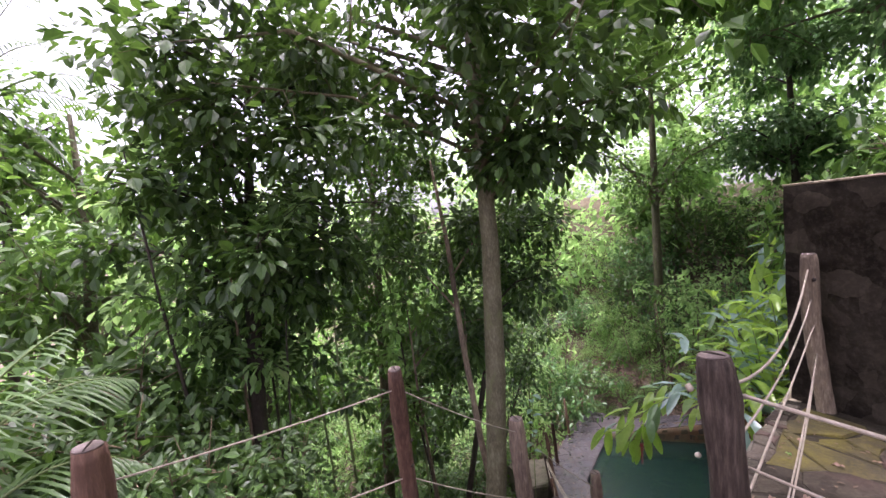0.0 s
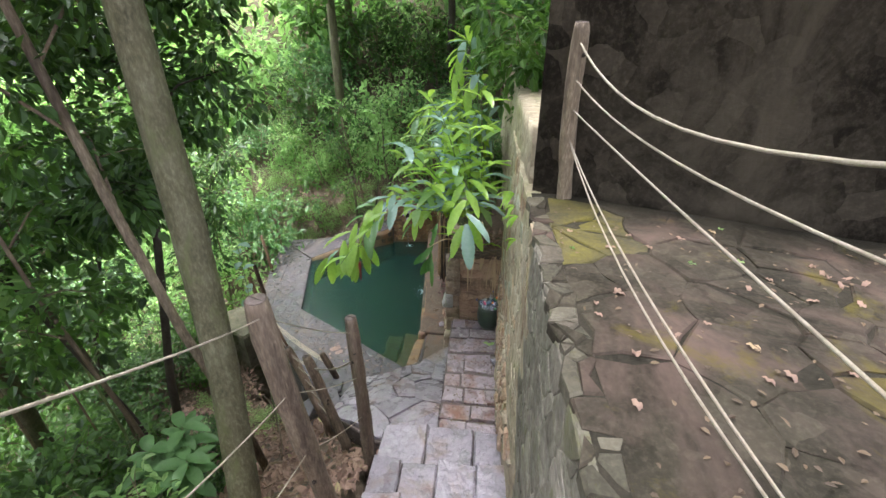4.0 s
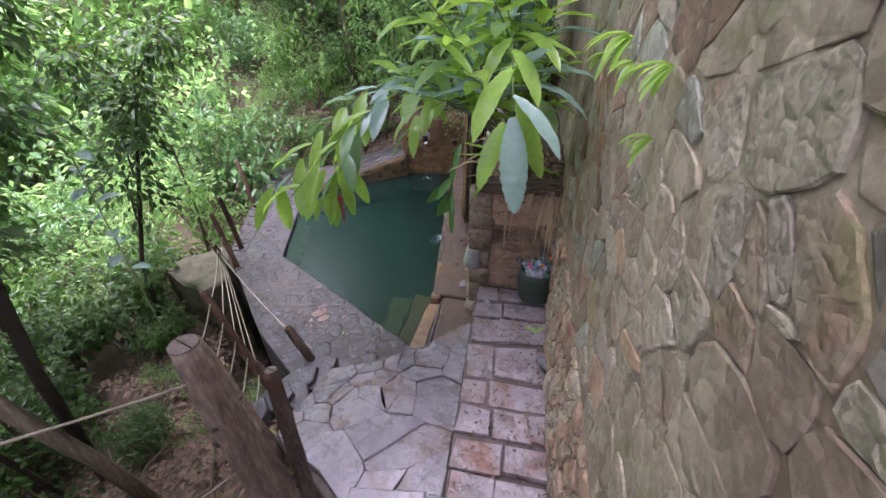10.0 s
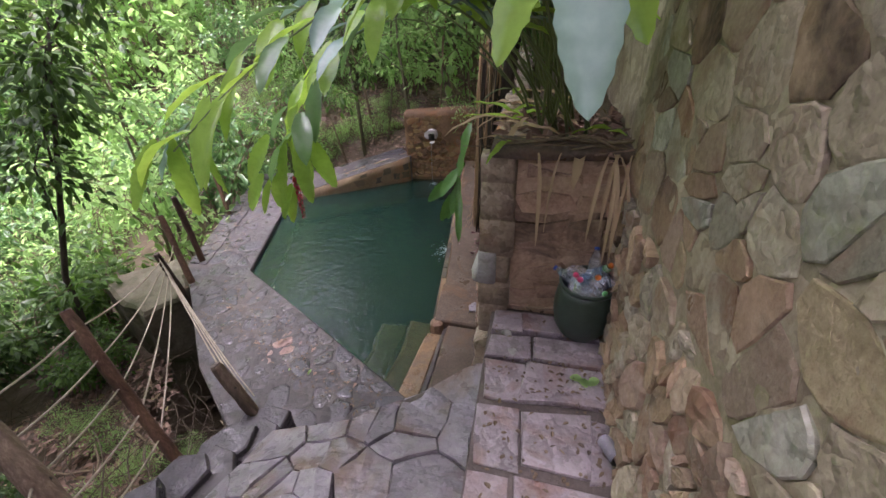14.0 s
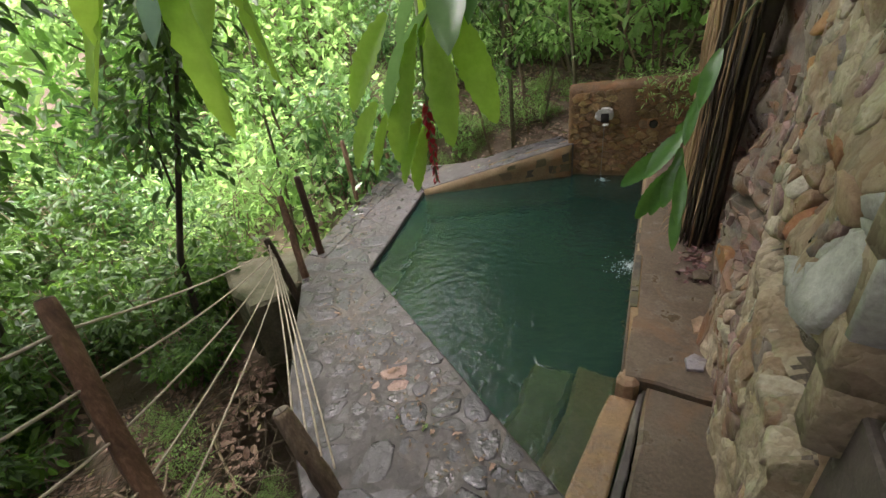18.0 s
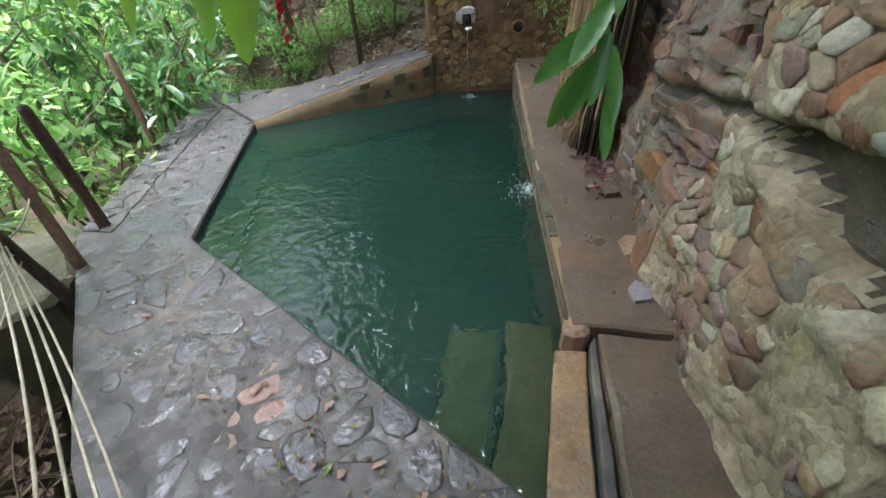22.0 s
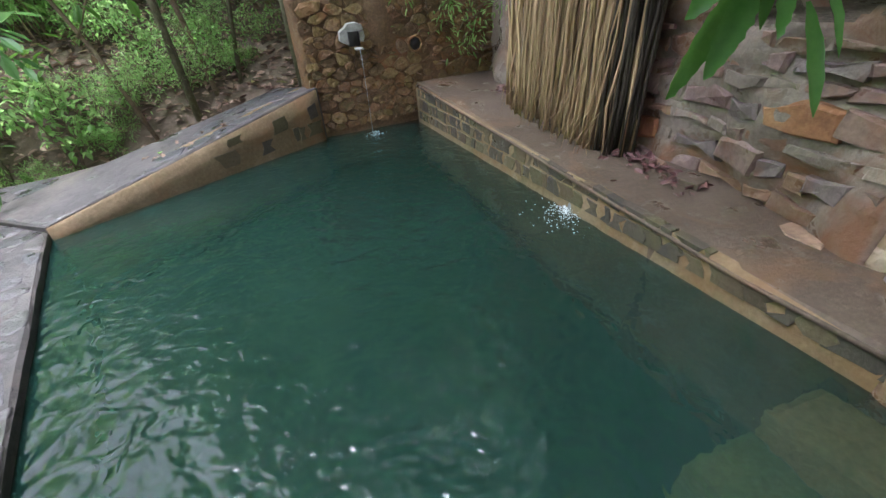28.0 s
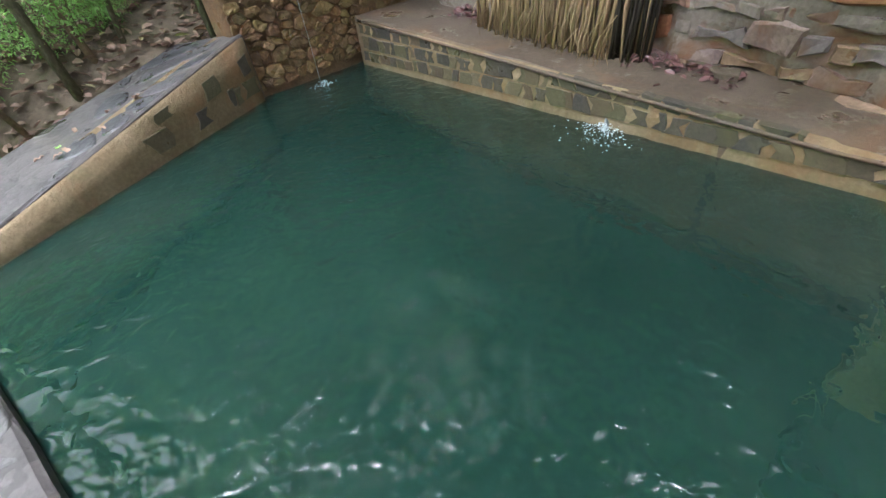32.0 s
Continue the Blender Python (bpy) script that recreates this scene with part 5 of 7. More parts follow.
BK = Vector((3.565, -1.64, ZS + 0.01))
bucket = thing("bucket", "dark green round bucket crammed with plastic bottles", "bucket", at=BK)
part("shell", lathe([(0.001, 0.0), (0.08, 0.0), (0.118, 0.03), (0.15, 0.09), (0.163, 0.17), (0.162, 0.24), (0.152, 0.31), (0.144, 0.35), (0.137, 0.352), (0.148, 0.27), (0.11, 0.14), (0.001, 0.14)], 32), M_BUCKET, bucket)
part("rim", lathe([(0.143, 0.348), (0.152, 0.352), (0.153, 0.364), (0.147, 0.373), (0.139, 0.37), (0.137, 0.352)], 32), M_BUCKET, bucket, "rolled worn lip")
part("foot_ring", lathe([(0.076, -0.003), (0.09, -0.003), (0.094, 0.012), (0.08, 0.012)], 28), M_BUCKET, bucket)


def clear_plastic(name, col):
    m, n, l, p = tree_of(name)
    p.inputs["Base Color"].default_value = (*col, 1)
    p.inputs["Roughness"].default_value = 0.06
    p.inputs["Transmission Weight"].default_value = 0.85
    p.inputs["IOR"].default_value = 1.35
    co = n.new("ShaderNodeTexCoord").outputs["Object"]
    b = n.new("ShaderNodeBump")
    b.inputs["Distance"].default_value = 0.006
    l.new(noise_node(n, l, 40, 2, 0.5, co), b.inputs["Height"])
    l.new(b.outputs["Normal"], p.inputs["Normal"])
    return m


M_PETS = [clear_plastic("clear_bottle", (0.8, 0.85, 0.9)), clear_plastic("blue_bottle", (0.35, 0.55, 0.8)), clear_plastic("smoky_bottle", (0.6, 0.62, 0.66))]
M_CAPS = [plain("orange_cap", (0.75, 0.2, 0.03), 0.4), plain("blue_cap", (0.03, 0.07, 0.3), 0.4), plain("green_cap", (0.1, 0.4, 0.12), 0.4), plain("pink_cap", (0.6, 0.05, 0.15), 0.4)]
M_BAND = plain("pale_band", (0.6, 0.68, 0.78), 0.4)
BOTTLE = [(0.001, 0.0), (0.03, 0.0), (0.034, 0.01), (0.033, 0.05), (0.03, 0.055), (0.033, 0.06), (0.033, 0.1), (0.03, 0.105), (0.033, 0.11), (0.032, 0.15), (0.02, 0.19), (0.0125, 0.205), (0.0125, 0.215)]
rnd = random.Random(8)
for i in range(11):
    a = 2 * math.pi * i / 11 + 0.3
    r = rnd.uniform(0.02, 0.075)
    m = pose(BK.x + r * math.cos(a), BK.y + r * math.sin(a), BK.z + 0.33 + rnd.uniform(0, 0.07), rnd.uniform(25, 95), rnd.uniform(-20, 20), rnd.uniform(0, 360))
    m = m @ Matrix.Translation((0, 0, -0.08))
    bo = thing("plastic_bottle", "crushed clear plastic drink bottle in the bucket" if i % 3 else "crushed blue plastic drink bottle in the bucket", "bottle", "bottles in the bucket")
    bo.matrix_basis = m
    body = part("body", lathe(BOTTLE, 14), M_PETS[1 if i % 5 == 2 else 0], bo)
    part("label_band", lathe([(0.0338, 0.064), (0.0345, 0.066), (0.0345, 0.098), (0.0338, 0.1)], 14), M_CAPS[1] if i == 4 else M_BAND, body, "printed paper band")
    part("cap", lathe([(0.001, 0.215), (0.0145, 0.213), (0.0145, 0.228), (0.001, 0.229)], 12), M_CAPS[i % 4], body)
M_BAG = clear_plastic("thin_clear_film", (0.86, 0.9, 0.95))
for k, (dx, dy, dz, sc) in enumerate([(-0.02, -0.06, 0.37, 1.0), (0.05, 0.0, 0.385, 0.85), (-0.06, 0.04, 0.375, 0.8)]):
    V, F = lathe([(0.001, 0.06), (0.03, 0.056), (0.055, 0.045), (0.075, 0.025), (0.085, 0.0), (0.08, -0.02), (0.001, -0.03)], 26)
    V = [v + Vector((noise.noise(v * 34 + Vector((k, 0, 0))), noise.noise(v * 34 + Vector((0, 7 + k, 0))), noise.noise(v * 30 + Vector((0, 0, 13 + k))))) * 0.02 for v in V]
    tagged(part("plastic_bag", moved((V, F), Matrix.Translation(BK + Vector((dx, dy, dz))) @ Matrix.Scale(sc, 4)), M_BAG, smooth=False), "crumpled clear plastic wrap in the bucket", "plastic bag", "plastic wrap in the bucket")
cup = tagged(part("plastic_cup", moved(lathe([(0.03, 0.0), (0.042, 0.11), (0.04, 0.11), (0.028, 0.004), (0.001, 0.003)], 16), pose(3.62, -2.35, ZS + 0.045, 82, 0, 30)), M_PETS[2]), "discarded clear plastic cup lying on wet flags", "cup")
for i, (x, y) in enumerate([(3.5, -2.0), (3.58, -2.05), (3.64, -1.98), (3.12, -1.72), (3.2, -1.9)]):
    V, F = [], []
    leaf_long(V, F, Vector((x, y, ZS + 0.012)), Vector((math.cos(i * 2.0), math.sin(i * 2.0), 0.12)), Vector((0, 0, 1)), 0.07, 0.05, 0.4, 4)
    tagged(part("fallen_leaf", (V, F), M_LEAFLIGHT if i < 3 else M_WHITE), "small pale fallen leaf on the wet flags", "leaf", "fallen leaves")


# ---- spouts and falling water ----
def clear_water():
    m, n, l, p = tree_of("falling_water")
    p.inputs["Base Color"].default_value = (0.85, 0.9, 0.93, 1)
    p.inputs["Roughness"].default_value = 0.15
    p.inputs["Transmission Weight"].default_value = 0.6
    p.inputs["IOR"].default_value = 1.33
    return m


M_FALL = clear_water()
M_FOAM = plain("foam", (0.75, 0.8, 0.82), 0.3)
sp = thing("water_spout", "white plastered square spout hole with a thin stream", "spout")
hs = Vector((1.575, 3.06, 0.715))
def plate(outline, front, back, seed):
    """A rough upright slab of plaster, its outline in x and z about the hole."""
    rp = random.Random(seed)
    n = len(outline)
    outline = [(x * 0.85, z * 0.85) for x, z in outline]
    V = [hs + Vector((x, back, z)) for x, z in outline]
    V += [hs + Vector((x + rp.uniform(-0.004, 0.004), front + 0.012 + rp.uniform(-0.006, 0.006), z + rp.uniform(-0.004, 0.004))) for x, z in outline]
    m = sum((Vector((x, 0, z)) for x, z in outline), Vector()) / n
    V += [hs + Vector((x * 0.9 + m.x * 0.1, front + rp.uniform(-0.006, 0.006), z * 0.9 + m.z * 0.1)) for x, z in outline]
    F = [tuple(range(2 * n, 3 * n))]
    for i in range(n):
        j = (i + 1) % n
        F += [(i, j, n + j, n + i), (n + i, n + j, 2 * n + j, 2 * n + i)]
    return V, F


part("plaster_jamb", plate([(-0.14, -0.01), (-0.135, 0.07), (-0.09, 0.1), (-0.05, 0.085), (-0.052, -0.05), (-0.1, -0.04)], -0.035, 0.03, 1), M_WHITE, sp, "rough white plaster", smooth=False)
part("plaster_lintel", plate([(-0.09, 0.095), (-0.05, 0.135), (0.03, 0.145), (0.09, 0.12), (0.105, 0.075), (0.05, 0.062), (-0.045, 0.066)], -0.045, 0.03, 2), M_WHITE, sp, "rough white plaster", smooth=False)
part("plaster_jamb", plate([(0.055, 0.06), (0.105, 0.07), (0.115, 0.02), (0.095, -0.035), (0.056, -0.03)], -0.03, 0.03, 3), M_WHITE, sp, "rough white plaster", smooth=False)
# solid block; the shade inside the hole is put into its colour
part("hole", prism([(hs.x - 0.045, 3.018), (hs.x + 0.045, 3.018), (hs.x + 0.045, 3.1), (hs.x - 0.045, 3.1)], hs.z - 0.055, hs.z + 0.055, 0.006, 0.004, 3), M_HOLE_SHADE, sp, "dark block for the hole's shade")
part("lip", prism([(hs.x - 0.01, 2.93), (hs.x + 0.055, 2.93), (hs.x + 0.055, 3.02), (hs.x - 0.01, 3.02)], hs.z - 0.078, hs.z - 0.064, 0.004), M_WHITE, sp, "thin pale lip")
part("stream", tube([(hs.x + 0.02, 2.93, hs.z - 0.066), (hs.x + 0.02, 2.905, hs.z - 0.13), (hs.x + 0.02, 2.9, 0.35), (hs.x + 0.02, 2.9, -0.07)], [0.004, 0.002, 0.0012, 0.002], 7, 0.15), M_FALL, sp)
pipe = thing("pipe_hole", "dark round pipe hole in the spout wall", "drain hole")
pc = Vector((2.13, 3.135, 0.62))
# flat disc whose near-black colour stands for shade inside the pipe
part("bore", tube([pc, pc + Vector((0, -0.012, 0))], [0.055, 0.05], 14, 0.06, seed=2), M_HOLE_SHADE, pipe, "dark disc for the bore's shade")
part("rim", tube([pc + Vector((0.062 * math.cos(k * 0.45), -0.012, 0.062 * math.sin(k * 0.45))) for k in range(15)], 0.012, 6, 0.25, seed=4), M_SPOUTSTONE, pipe)
sp3 = thing("overflow", "thin stream of water pouring off the ledge", "water")
part("stream", tube([(2.42, 0.92, 0.1), (2.36, 0.92, 0.07), (2.31, 0.9, 0.0), (2.27, 0.88, -0.08)], [0.012, 0.011, 0.009, 0.014], 7, 0.2), M_FALL, sp3)
for j, (cx, cy, nn, rr) in enumerate([(2.25, 0.87, 300, 0.15), (1.62, 2.9, 90, 0.08)]):
    rnd = random.Random(60 + j)
    g = []
    for i in range(nn):
        a, r = rnd.uniform(0, 6.28), rr * abs(rnd.gauss(0, 0.6))
        p = Vector((cx + r * math.cos(a), cy + r * math.sin(a), -0.068 + max(0, 0.045 - r * 0.3) * rnd.random()))
        q = rnd.uniform(0.0018, 0.0055)
        g.append(tube([p - Vector((0, 0, q * 0.5)), p, p + Vector((0, 0, q * 0.5))], [q * 0.5, q, q * 0.3], 5))
    tagged(part("splash", join(*g), M_FOAM), "white droplets where the stream hits the pool", "splash", kind="stuff")


# ---- trees ----
def tree(name, label, trunk, radii, mat, limbs, leafmat, seed, per=26, L=0.1, W=0.05, spread=0.3, sub=5):
    rnd = random.Random(seed)
    ob = thing(name, label, "tree", at=trunk[0])
    o = Vector(trunk[0])
    tr = part("trunk", tube([Vector(p) - o for p in trunk], radii, 12, 0.06, seed=seed), mat, ob)
    g, tips = [], []
    for a, b, r in limbs:
        a, b = Vector(a) - o, Vector(b) - o
        mid = a.lerp(b, 0.5) + Vector((rnd.uniform(-0.1, 0.1), rnd.uniform(-0.1, 0.1), 0.12)) * (b - a).length
        g.append(tube([a, a.lerp(mid, 0.6), mid, mid.lerp(b, 0.6), b], [r, r * 0.85, r * 0.65, r * 0.45, r * 0.2], 6, 0.1, seed=seed))
        for _ in range(sub):
            t = rnd.uniform(0.25, 1.0)
            q = a.lerp(mid, t * 2) if t < 0.5 else mid.lerp(b, t * 2 - 1)
            e = q + sph(rnd) * (b - a).length * rnd.uniform(0.12, 0.35)
            g.append(tube([q, q.lerp(e, 0.5) + Vector((0, 0, 0.03)), e], [r * 0.3, r * 0.22, r * 0.08], 4, 0, seed=1))
            tips += [e, q.lerp(e, 0.6)]
    if g and name == "sapling":
        k = 1 + sub
        for i in range(0, len(g), k):
            part("branch", join(*g[i:i + k]), mat, ob)
        part("crown", foliage(rnd, tips, per, spread, L, W, 0.45), leafmat, ob, smooth=False)
    elif g:
        part("branchwork", join(*g), mat, ob)
        part("crown", foliage(rnd, tips, per, spread, L, W, 0.45), leafmat, ob, smooth=False)
    return ob


def rand_limbs(rnd, start, n, reach, up, r):
    out = []
    for i in range(n):
        a = 2 * math.pi * (i + rnd.uniform(-0.3, 0.3)) / n
        s = Vector(start) + Vector((0, 0, rnd.uniform(-0.8, 0.6)))
        out.append((s, s + Vector((math.cos(a) * reach, math.sin(a) * reach, 0)) * rnd.uniform(0.6, 1.1) + Vector((0, 0, up * rnd.uniform(0.2, 1.2))), r))
    return out


rnd = random.Random(31)
T1 = [(1.95, -4.95, 1.0), (1.88, -4.75, 1.9), (1.82, -4.5, 2.9), (1.8, -4.4, 3.8), (1.75, -4.3, 5.0), (1.6, -4.2, 6.4), (1.5, -4.1, 7.8)]
tree("tree", "grey-barked young tree beside the steps with dark leaves above", T1, [0.115, 0.105, 0.098, 0.092, 0.085, 0.075, 0.05], M_BARK,
     [((1.75, -4.3, 5.4), (2.9, -3.2, 6.4), 0.03), ((1.7, -4.25, 5.9), (0.2, -5.2, 7.2), 0.03), ((1.6, -4.2, 6.4), (0.7, -3.2, 7.0), 0.03), ((1.75, -4.3, 5.6), (2.6, -3.9, 6.0), 0.02), ((1.6, -4.2, 6.6), (2.4, -5.0, 7.6), 0.025), ((1.55, -4.15, 7.0), (0.4, -4.4, 8.2), 0.025), ((1.5, -4.1, 7.6), (2.2, -3.0, 8.4), 0.02), ((1.6, -4.2, 6.6), (-1.5, -5.5, 7.6), 0.03), ((1.65, -4.2, 6.2), (-0.6, -6.4, 7.2), 0.03), ((1.7, -4.25, 5.8), (0.3, -6.2, 6.6), 0.025), ((1.6, -4.2, 6.8), (-2.2, -4.6, 7.9), 0.03), ((1.7, -4.3, 5.7), (3.4, -4.6, 6.9), 0.025)], M_LEAFDARK, 32, 34, 0.13, 0.085, 0.42, 10)
tree("tree", "slender reddish sapling leaning over the slope", [(1.2, -3.6, 0.3), (1.1, -3.68, 1.4), (1.0, -3.85, 2.6), (0.85, -3.9, 3.8), (0.7, -3.9, 5.0), (0.5, -3.9, 6.0)], [0.045, 0.042, 0.038, 0.034, 0.028, 0.015], M_POST,
     [((0.9, -3.9, 3.6), (0.2, -3.3, 4.3), 0.014), ((0.75, -3.9, 4.6), (1.2, -3.2, 5.4), 0.012), ((0.8, -3.9, 4.2), (0.2, -4.5, 4.9), 0.012), ((0.6, -3.9, 5.6), (0.0, -3.6, 6.2), 0.012)], M_LEAFDARK, 33, 26, 0.1, 0.06, 0.26, 6)
tree("tree", "dark slim tree with a dense dark crown on the slope", [(-0.6, -5.9, 0.4), (-0.55, -5.85, 2.0), (-0.6, -5.8, 3.6), (-0.7, -5.7, 5.0), (-0.7, -5.6, 6.5)], [0.11, 0.1, 0.09, 0.07, 0.04], M_DARKBARK, rand_limbs(rnd, (-0.65, -5.75, 5.0), 9, 1.6, 1.0, 0.03) + rand_limbs(rnd, (-0.6, -5.8, 4.2), 3, 1.1, 0.5, 0.02) + rand_limbs(rnd, (-0.7, -5.6, 6.4), 7, 1.5, 0.9, 0.025), M_LEAFDARK, 34, 22, 0.14, 0.09, 0.38, 8)
tree("tree", "leafy tree standing on the slope below the steps", [(-1.9, -3.4, -0.3), (-1.9, -3.3, 2.0), (-2.0, -3.2, 4.4), (-2.1, -3.1, 6.8)], [0.1, 0.09, 0.07, 0.03], M_BARK, rand_limbs(rnd, (-2.0, -3.2, 4.4), 8, 1.5, 0.9, 0.03) + rand_limbs(rnd, (-2.0, -3.1, 6.0), 8, 1.6, 1.3, 0.03), M_LEAF, 35, 30, 0.12, 0.07, 0.36, 8)
tree("tree", "tall leafy tree on the bank behind the pool", [(-0.6, 5.4, 0.8), (-0.6, 5.4, 4.0), (-0.5, 5.2, 7.0), (-0.4, 5.0, 9.5)], [0.14, 0.12, 0.09, 0.04], M_BARK, rand_limbs(rnd, (-0.5, 5.2, 5.8), 9, 2.4, 1.2, 0.04) + rand_limbs(rnd, (-0.4, 5.0, 8.4), 8, 2.4, 1.4, 0.03), M_LEAF, 37, 9, 0.14, 0.085, 0.5, 8)
def canopy(rnd, start, box, n, r):
    """Limbs that reach out under a wide crown, inside a box of the plan."""
    x0, x1, y0, y1, z0, z1 = box
    return [(Vector(start) + Vector((0, 0, rnd.uniform(-0.6, 0.6))), Vector((rnd.uniform(x0, x1), y, rnd.uniform(z0, z1) + 0.35 * y)), r) for y in [rnd.uniform(y0, y1) for _ in range(n)]]


# added tree: its crown sits above view and blocks light over the pool
tree("tree", "wide tree added to shade the pool, its crown out of view", [(4.6, 3.4, 3.0), (4.5, 3.2, 5.4), (4.1, 2.8, 8.6), (3.6, 2.4, 11.4)], [0.24, 0.2, 0.16, 0.08], M_BARK,
     canopy(rnd, (3.6, 2.4, 10.4), (-0.7, 2.6, -3.4, 0.0, 9.4, 11.0), 24, 0.05) + canopy(rnd, (3.6, 2.4, 10.4), (0.5, 4.6, 0.0, 3.4, 9.4, 11.0), 46, 0.05) + canopy(random.Random(8), (3.6, 2.4, 10.4), (-0.6, 2.4, -0.8, 2.6, 9.2, 10.6), 34, 0.05) + canopy(random.Random(12), (3.6, 2.4, 10.4), (-0.6, 4.6, 3.2, 6.6, 7.9, 9.3), 17, 0.05) + canopy(random.Random(13), (3.6, 2.4, 10.4), (-4.5, -0.6, 3.6, 7.5, 7.5, 8.8), 5, 0.05), M_LEAF, 91, 17, 0.24, 0.15, 0.6, 9)
# added tree: an unseen crown that keeps sky light off the terrace
tree("tree", "wide tree added to shade the terrace, its crown out of view", [(8.2, -2.4, 4.2), (8.0, -3.0, 6.4), (7.4, -4.2, 9.0), (6.6, -5.4, 11.0)], [0.22, 0.19, 0.15, 0.08], M_BARK,
     canopy(rnd, (6.6, -5.4, 10.6), (2.6, 8.5, -9.5, -4.6, 11.6, 13.4), 60, 0.05), M_LEAFDARK, 92, 36, 0.29, 0.19, 0.65, 9)
for i, (x, y, h, mt) in enumerate([(-3.6, -7.2, 6.5, M_LEAF), (-7.5, -3.6, 7.0, M_LEAFLIGHT), (-3.0, -9.4, 6.0, M_LEAF), (-6.2, -8.2, 9.0, M_LEAF), (-8.0, 2.0, 7.0, M_LEAFLIGHT), (-9.5, 5.0, 6.0, M_LEAF), (-1.2, 8.6, 6.5, M_LEAFLIGHT), (2.2, 7.2, 8.5, M_LEAFGREY), (6.5, 5.5, 8.0, M_LEAFGREY)]):
    z = ground_z(x, y)
    tree("tree", "leafy forest tree rising from the undergrowth", [(x, y, z - 0.2), (x + 0.1, y, z + h * 0.35), (x, y + 0.15, z + h * 0.7), (x - 0.1, y + 0.1, z + h)], [0.12, 0.1, 0.07, 0.03], M_DARKBARK if i % 2 else M_BARK,
         rand_limbs(rnd, (x, y + 0.1, z + h * 0.5), 8, 1.9, 1.0, 0.03) + rand_limbs(rnd, (x, y + 0.15, z + h * 0.75), 8, 2.0, 1.2, 0.03), mt, 120 + i, 30 if y > 3 and x > 0 else 7 if y > 7 else 6 if x < -7 else 14, 0.18, 0.1, 0.42, 8)
tree("tree", "tall leafy tree rising behind the retaining wall", [(5.2, 1.5, 3.4), (5.1, 1.4, 5.5), (4.9, 1.2, 8.0), (4.8, 1.0, 10.0)], [0.15, 0.12, 0.09, 0.04], M_BARK, rand_limbs(rnd, (4.9, 1.2, 7.4), 9, 2.6, 1.0, 0.04) + rand_limbs(rnd, (4.8, 1.0, 9.0), 8, 2.4, 1.4, 0.03), M_LEAFGREY, 38, 34, 0.14, 0.08, 0.45, 8)
tree("tree", "small dark-leaved tree leaning over the slope", [(-1.5, -1.1, -1.0), (-1.4, -0.95, 0.4), (-1.15, -0.6, 1.6), (-0.95, -0.25, 2.7)], [0.035, 0.03, 0.022, 0.01], M_DARKBARK,
     [((-1.3, -0.8, 1.0), (-0.75, -0.9, 1.9), 0.012), ((-1.2, -0.65, 1.5), (-1.7, -0.2, 2.3), 0.012), ((-1.1, -0.5, 1.9), (-0.6, -0.6, 2.6), 0.012), ((-1.1, -0.45, 2.0), (-1.2, 0.4, 2.7), 0.012), ((-1.0, -0.3, 2.4), (-1.6, -0.6, 3.0), 0.01), ((-0.95, -0.25, 2.6), (-0.6, 0.2, 3.1), 0.01)], M_LEAFDARK, 39, 16, 0.12, 0.06, 0.42, 7)
tree("tree", "small dark-leaved tree leaning over the slope", [(-2.3, -2.3, -1.1), (-2.2, -2.1, 0.6), (-1.9, -1.7, 2.0), (-1.7, -1.5, 3.3)], [0.04, 0.035, 0.025, 0.01], M_DARKBARK,
     [((-2.1, -2.0, 1.0), (-1.4, -2.2, 2.0), 0.014), ((-2.0, -1.8, 1.6), (-2.5, -1.2, 2.5), 0.014), ((-1.9, -1.7, 2.2), (-1.1, -1.6, 2.7), 0.014), ((-1.8, -1.6, 2.6), (-2.3, -2.1, 3.3), 0.012), ((-1.7, -1.5, 3.0), (-1.2, -1.0, 3.5), 0.012), ((-1.8, -1.6, 2.8), (-1.8, -0.8, 3.3), 0.012)], M_LEAFDARK, 40, 16, 0.13, 0.065, 0.46, 8)
tree("tree", "dark-leaved tree leaning across the slope below the steps", [(-0.3, -3.2, -0.6), (-0.1, -3.1, 1.2), (0.15, -2.9, 2.8), (0.3, -2.7, 4.0), (0.3, -2.6, 5.0)], [0.05, 0.045, 0.038, 0.028, 0.012], M_DARKBARK,
     rand_limbs(random.Random(5), (0.25, -2.75, 3.7), 8, 1.0, 0.5, 0.016) + rand_limbs(random.Random(6), (0.3, -2.65, 4.5), 7, 1.1, 0.6, 0.014), M_LEAFDARK, 44, 30, 0.12, 0.065, 0.28, 6)
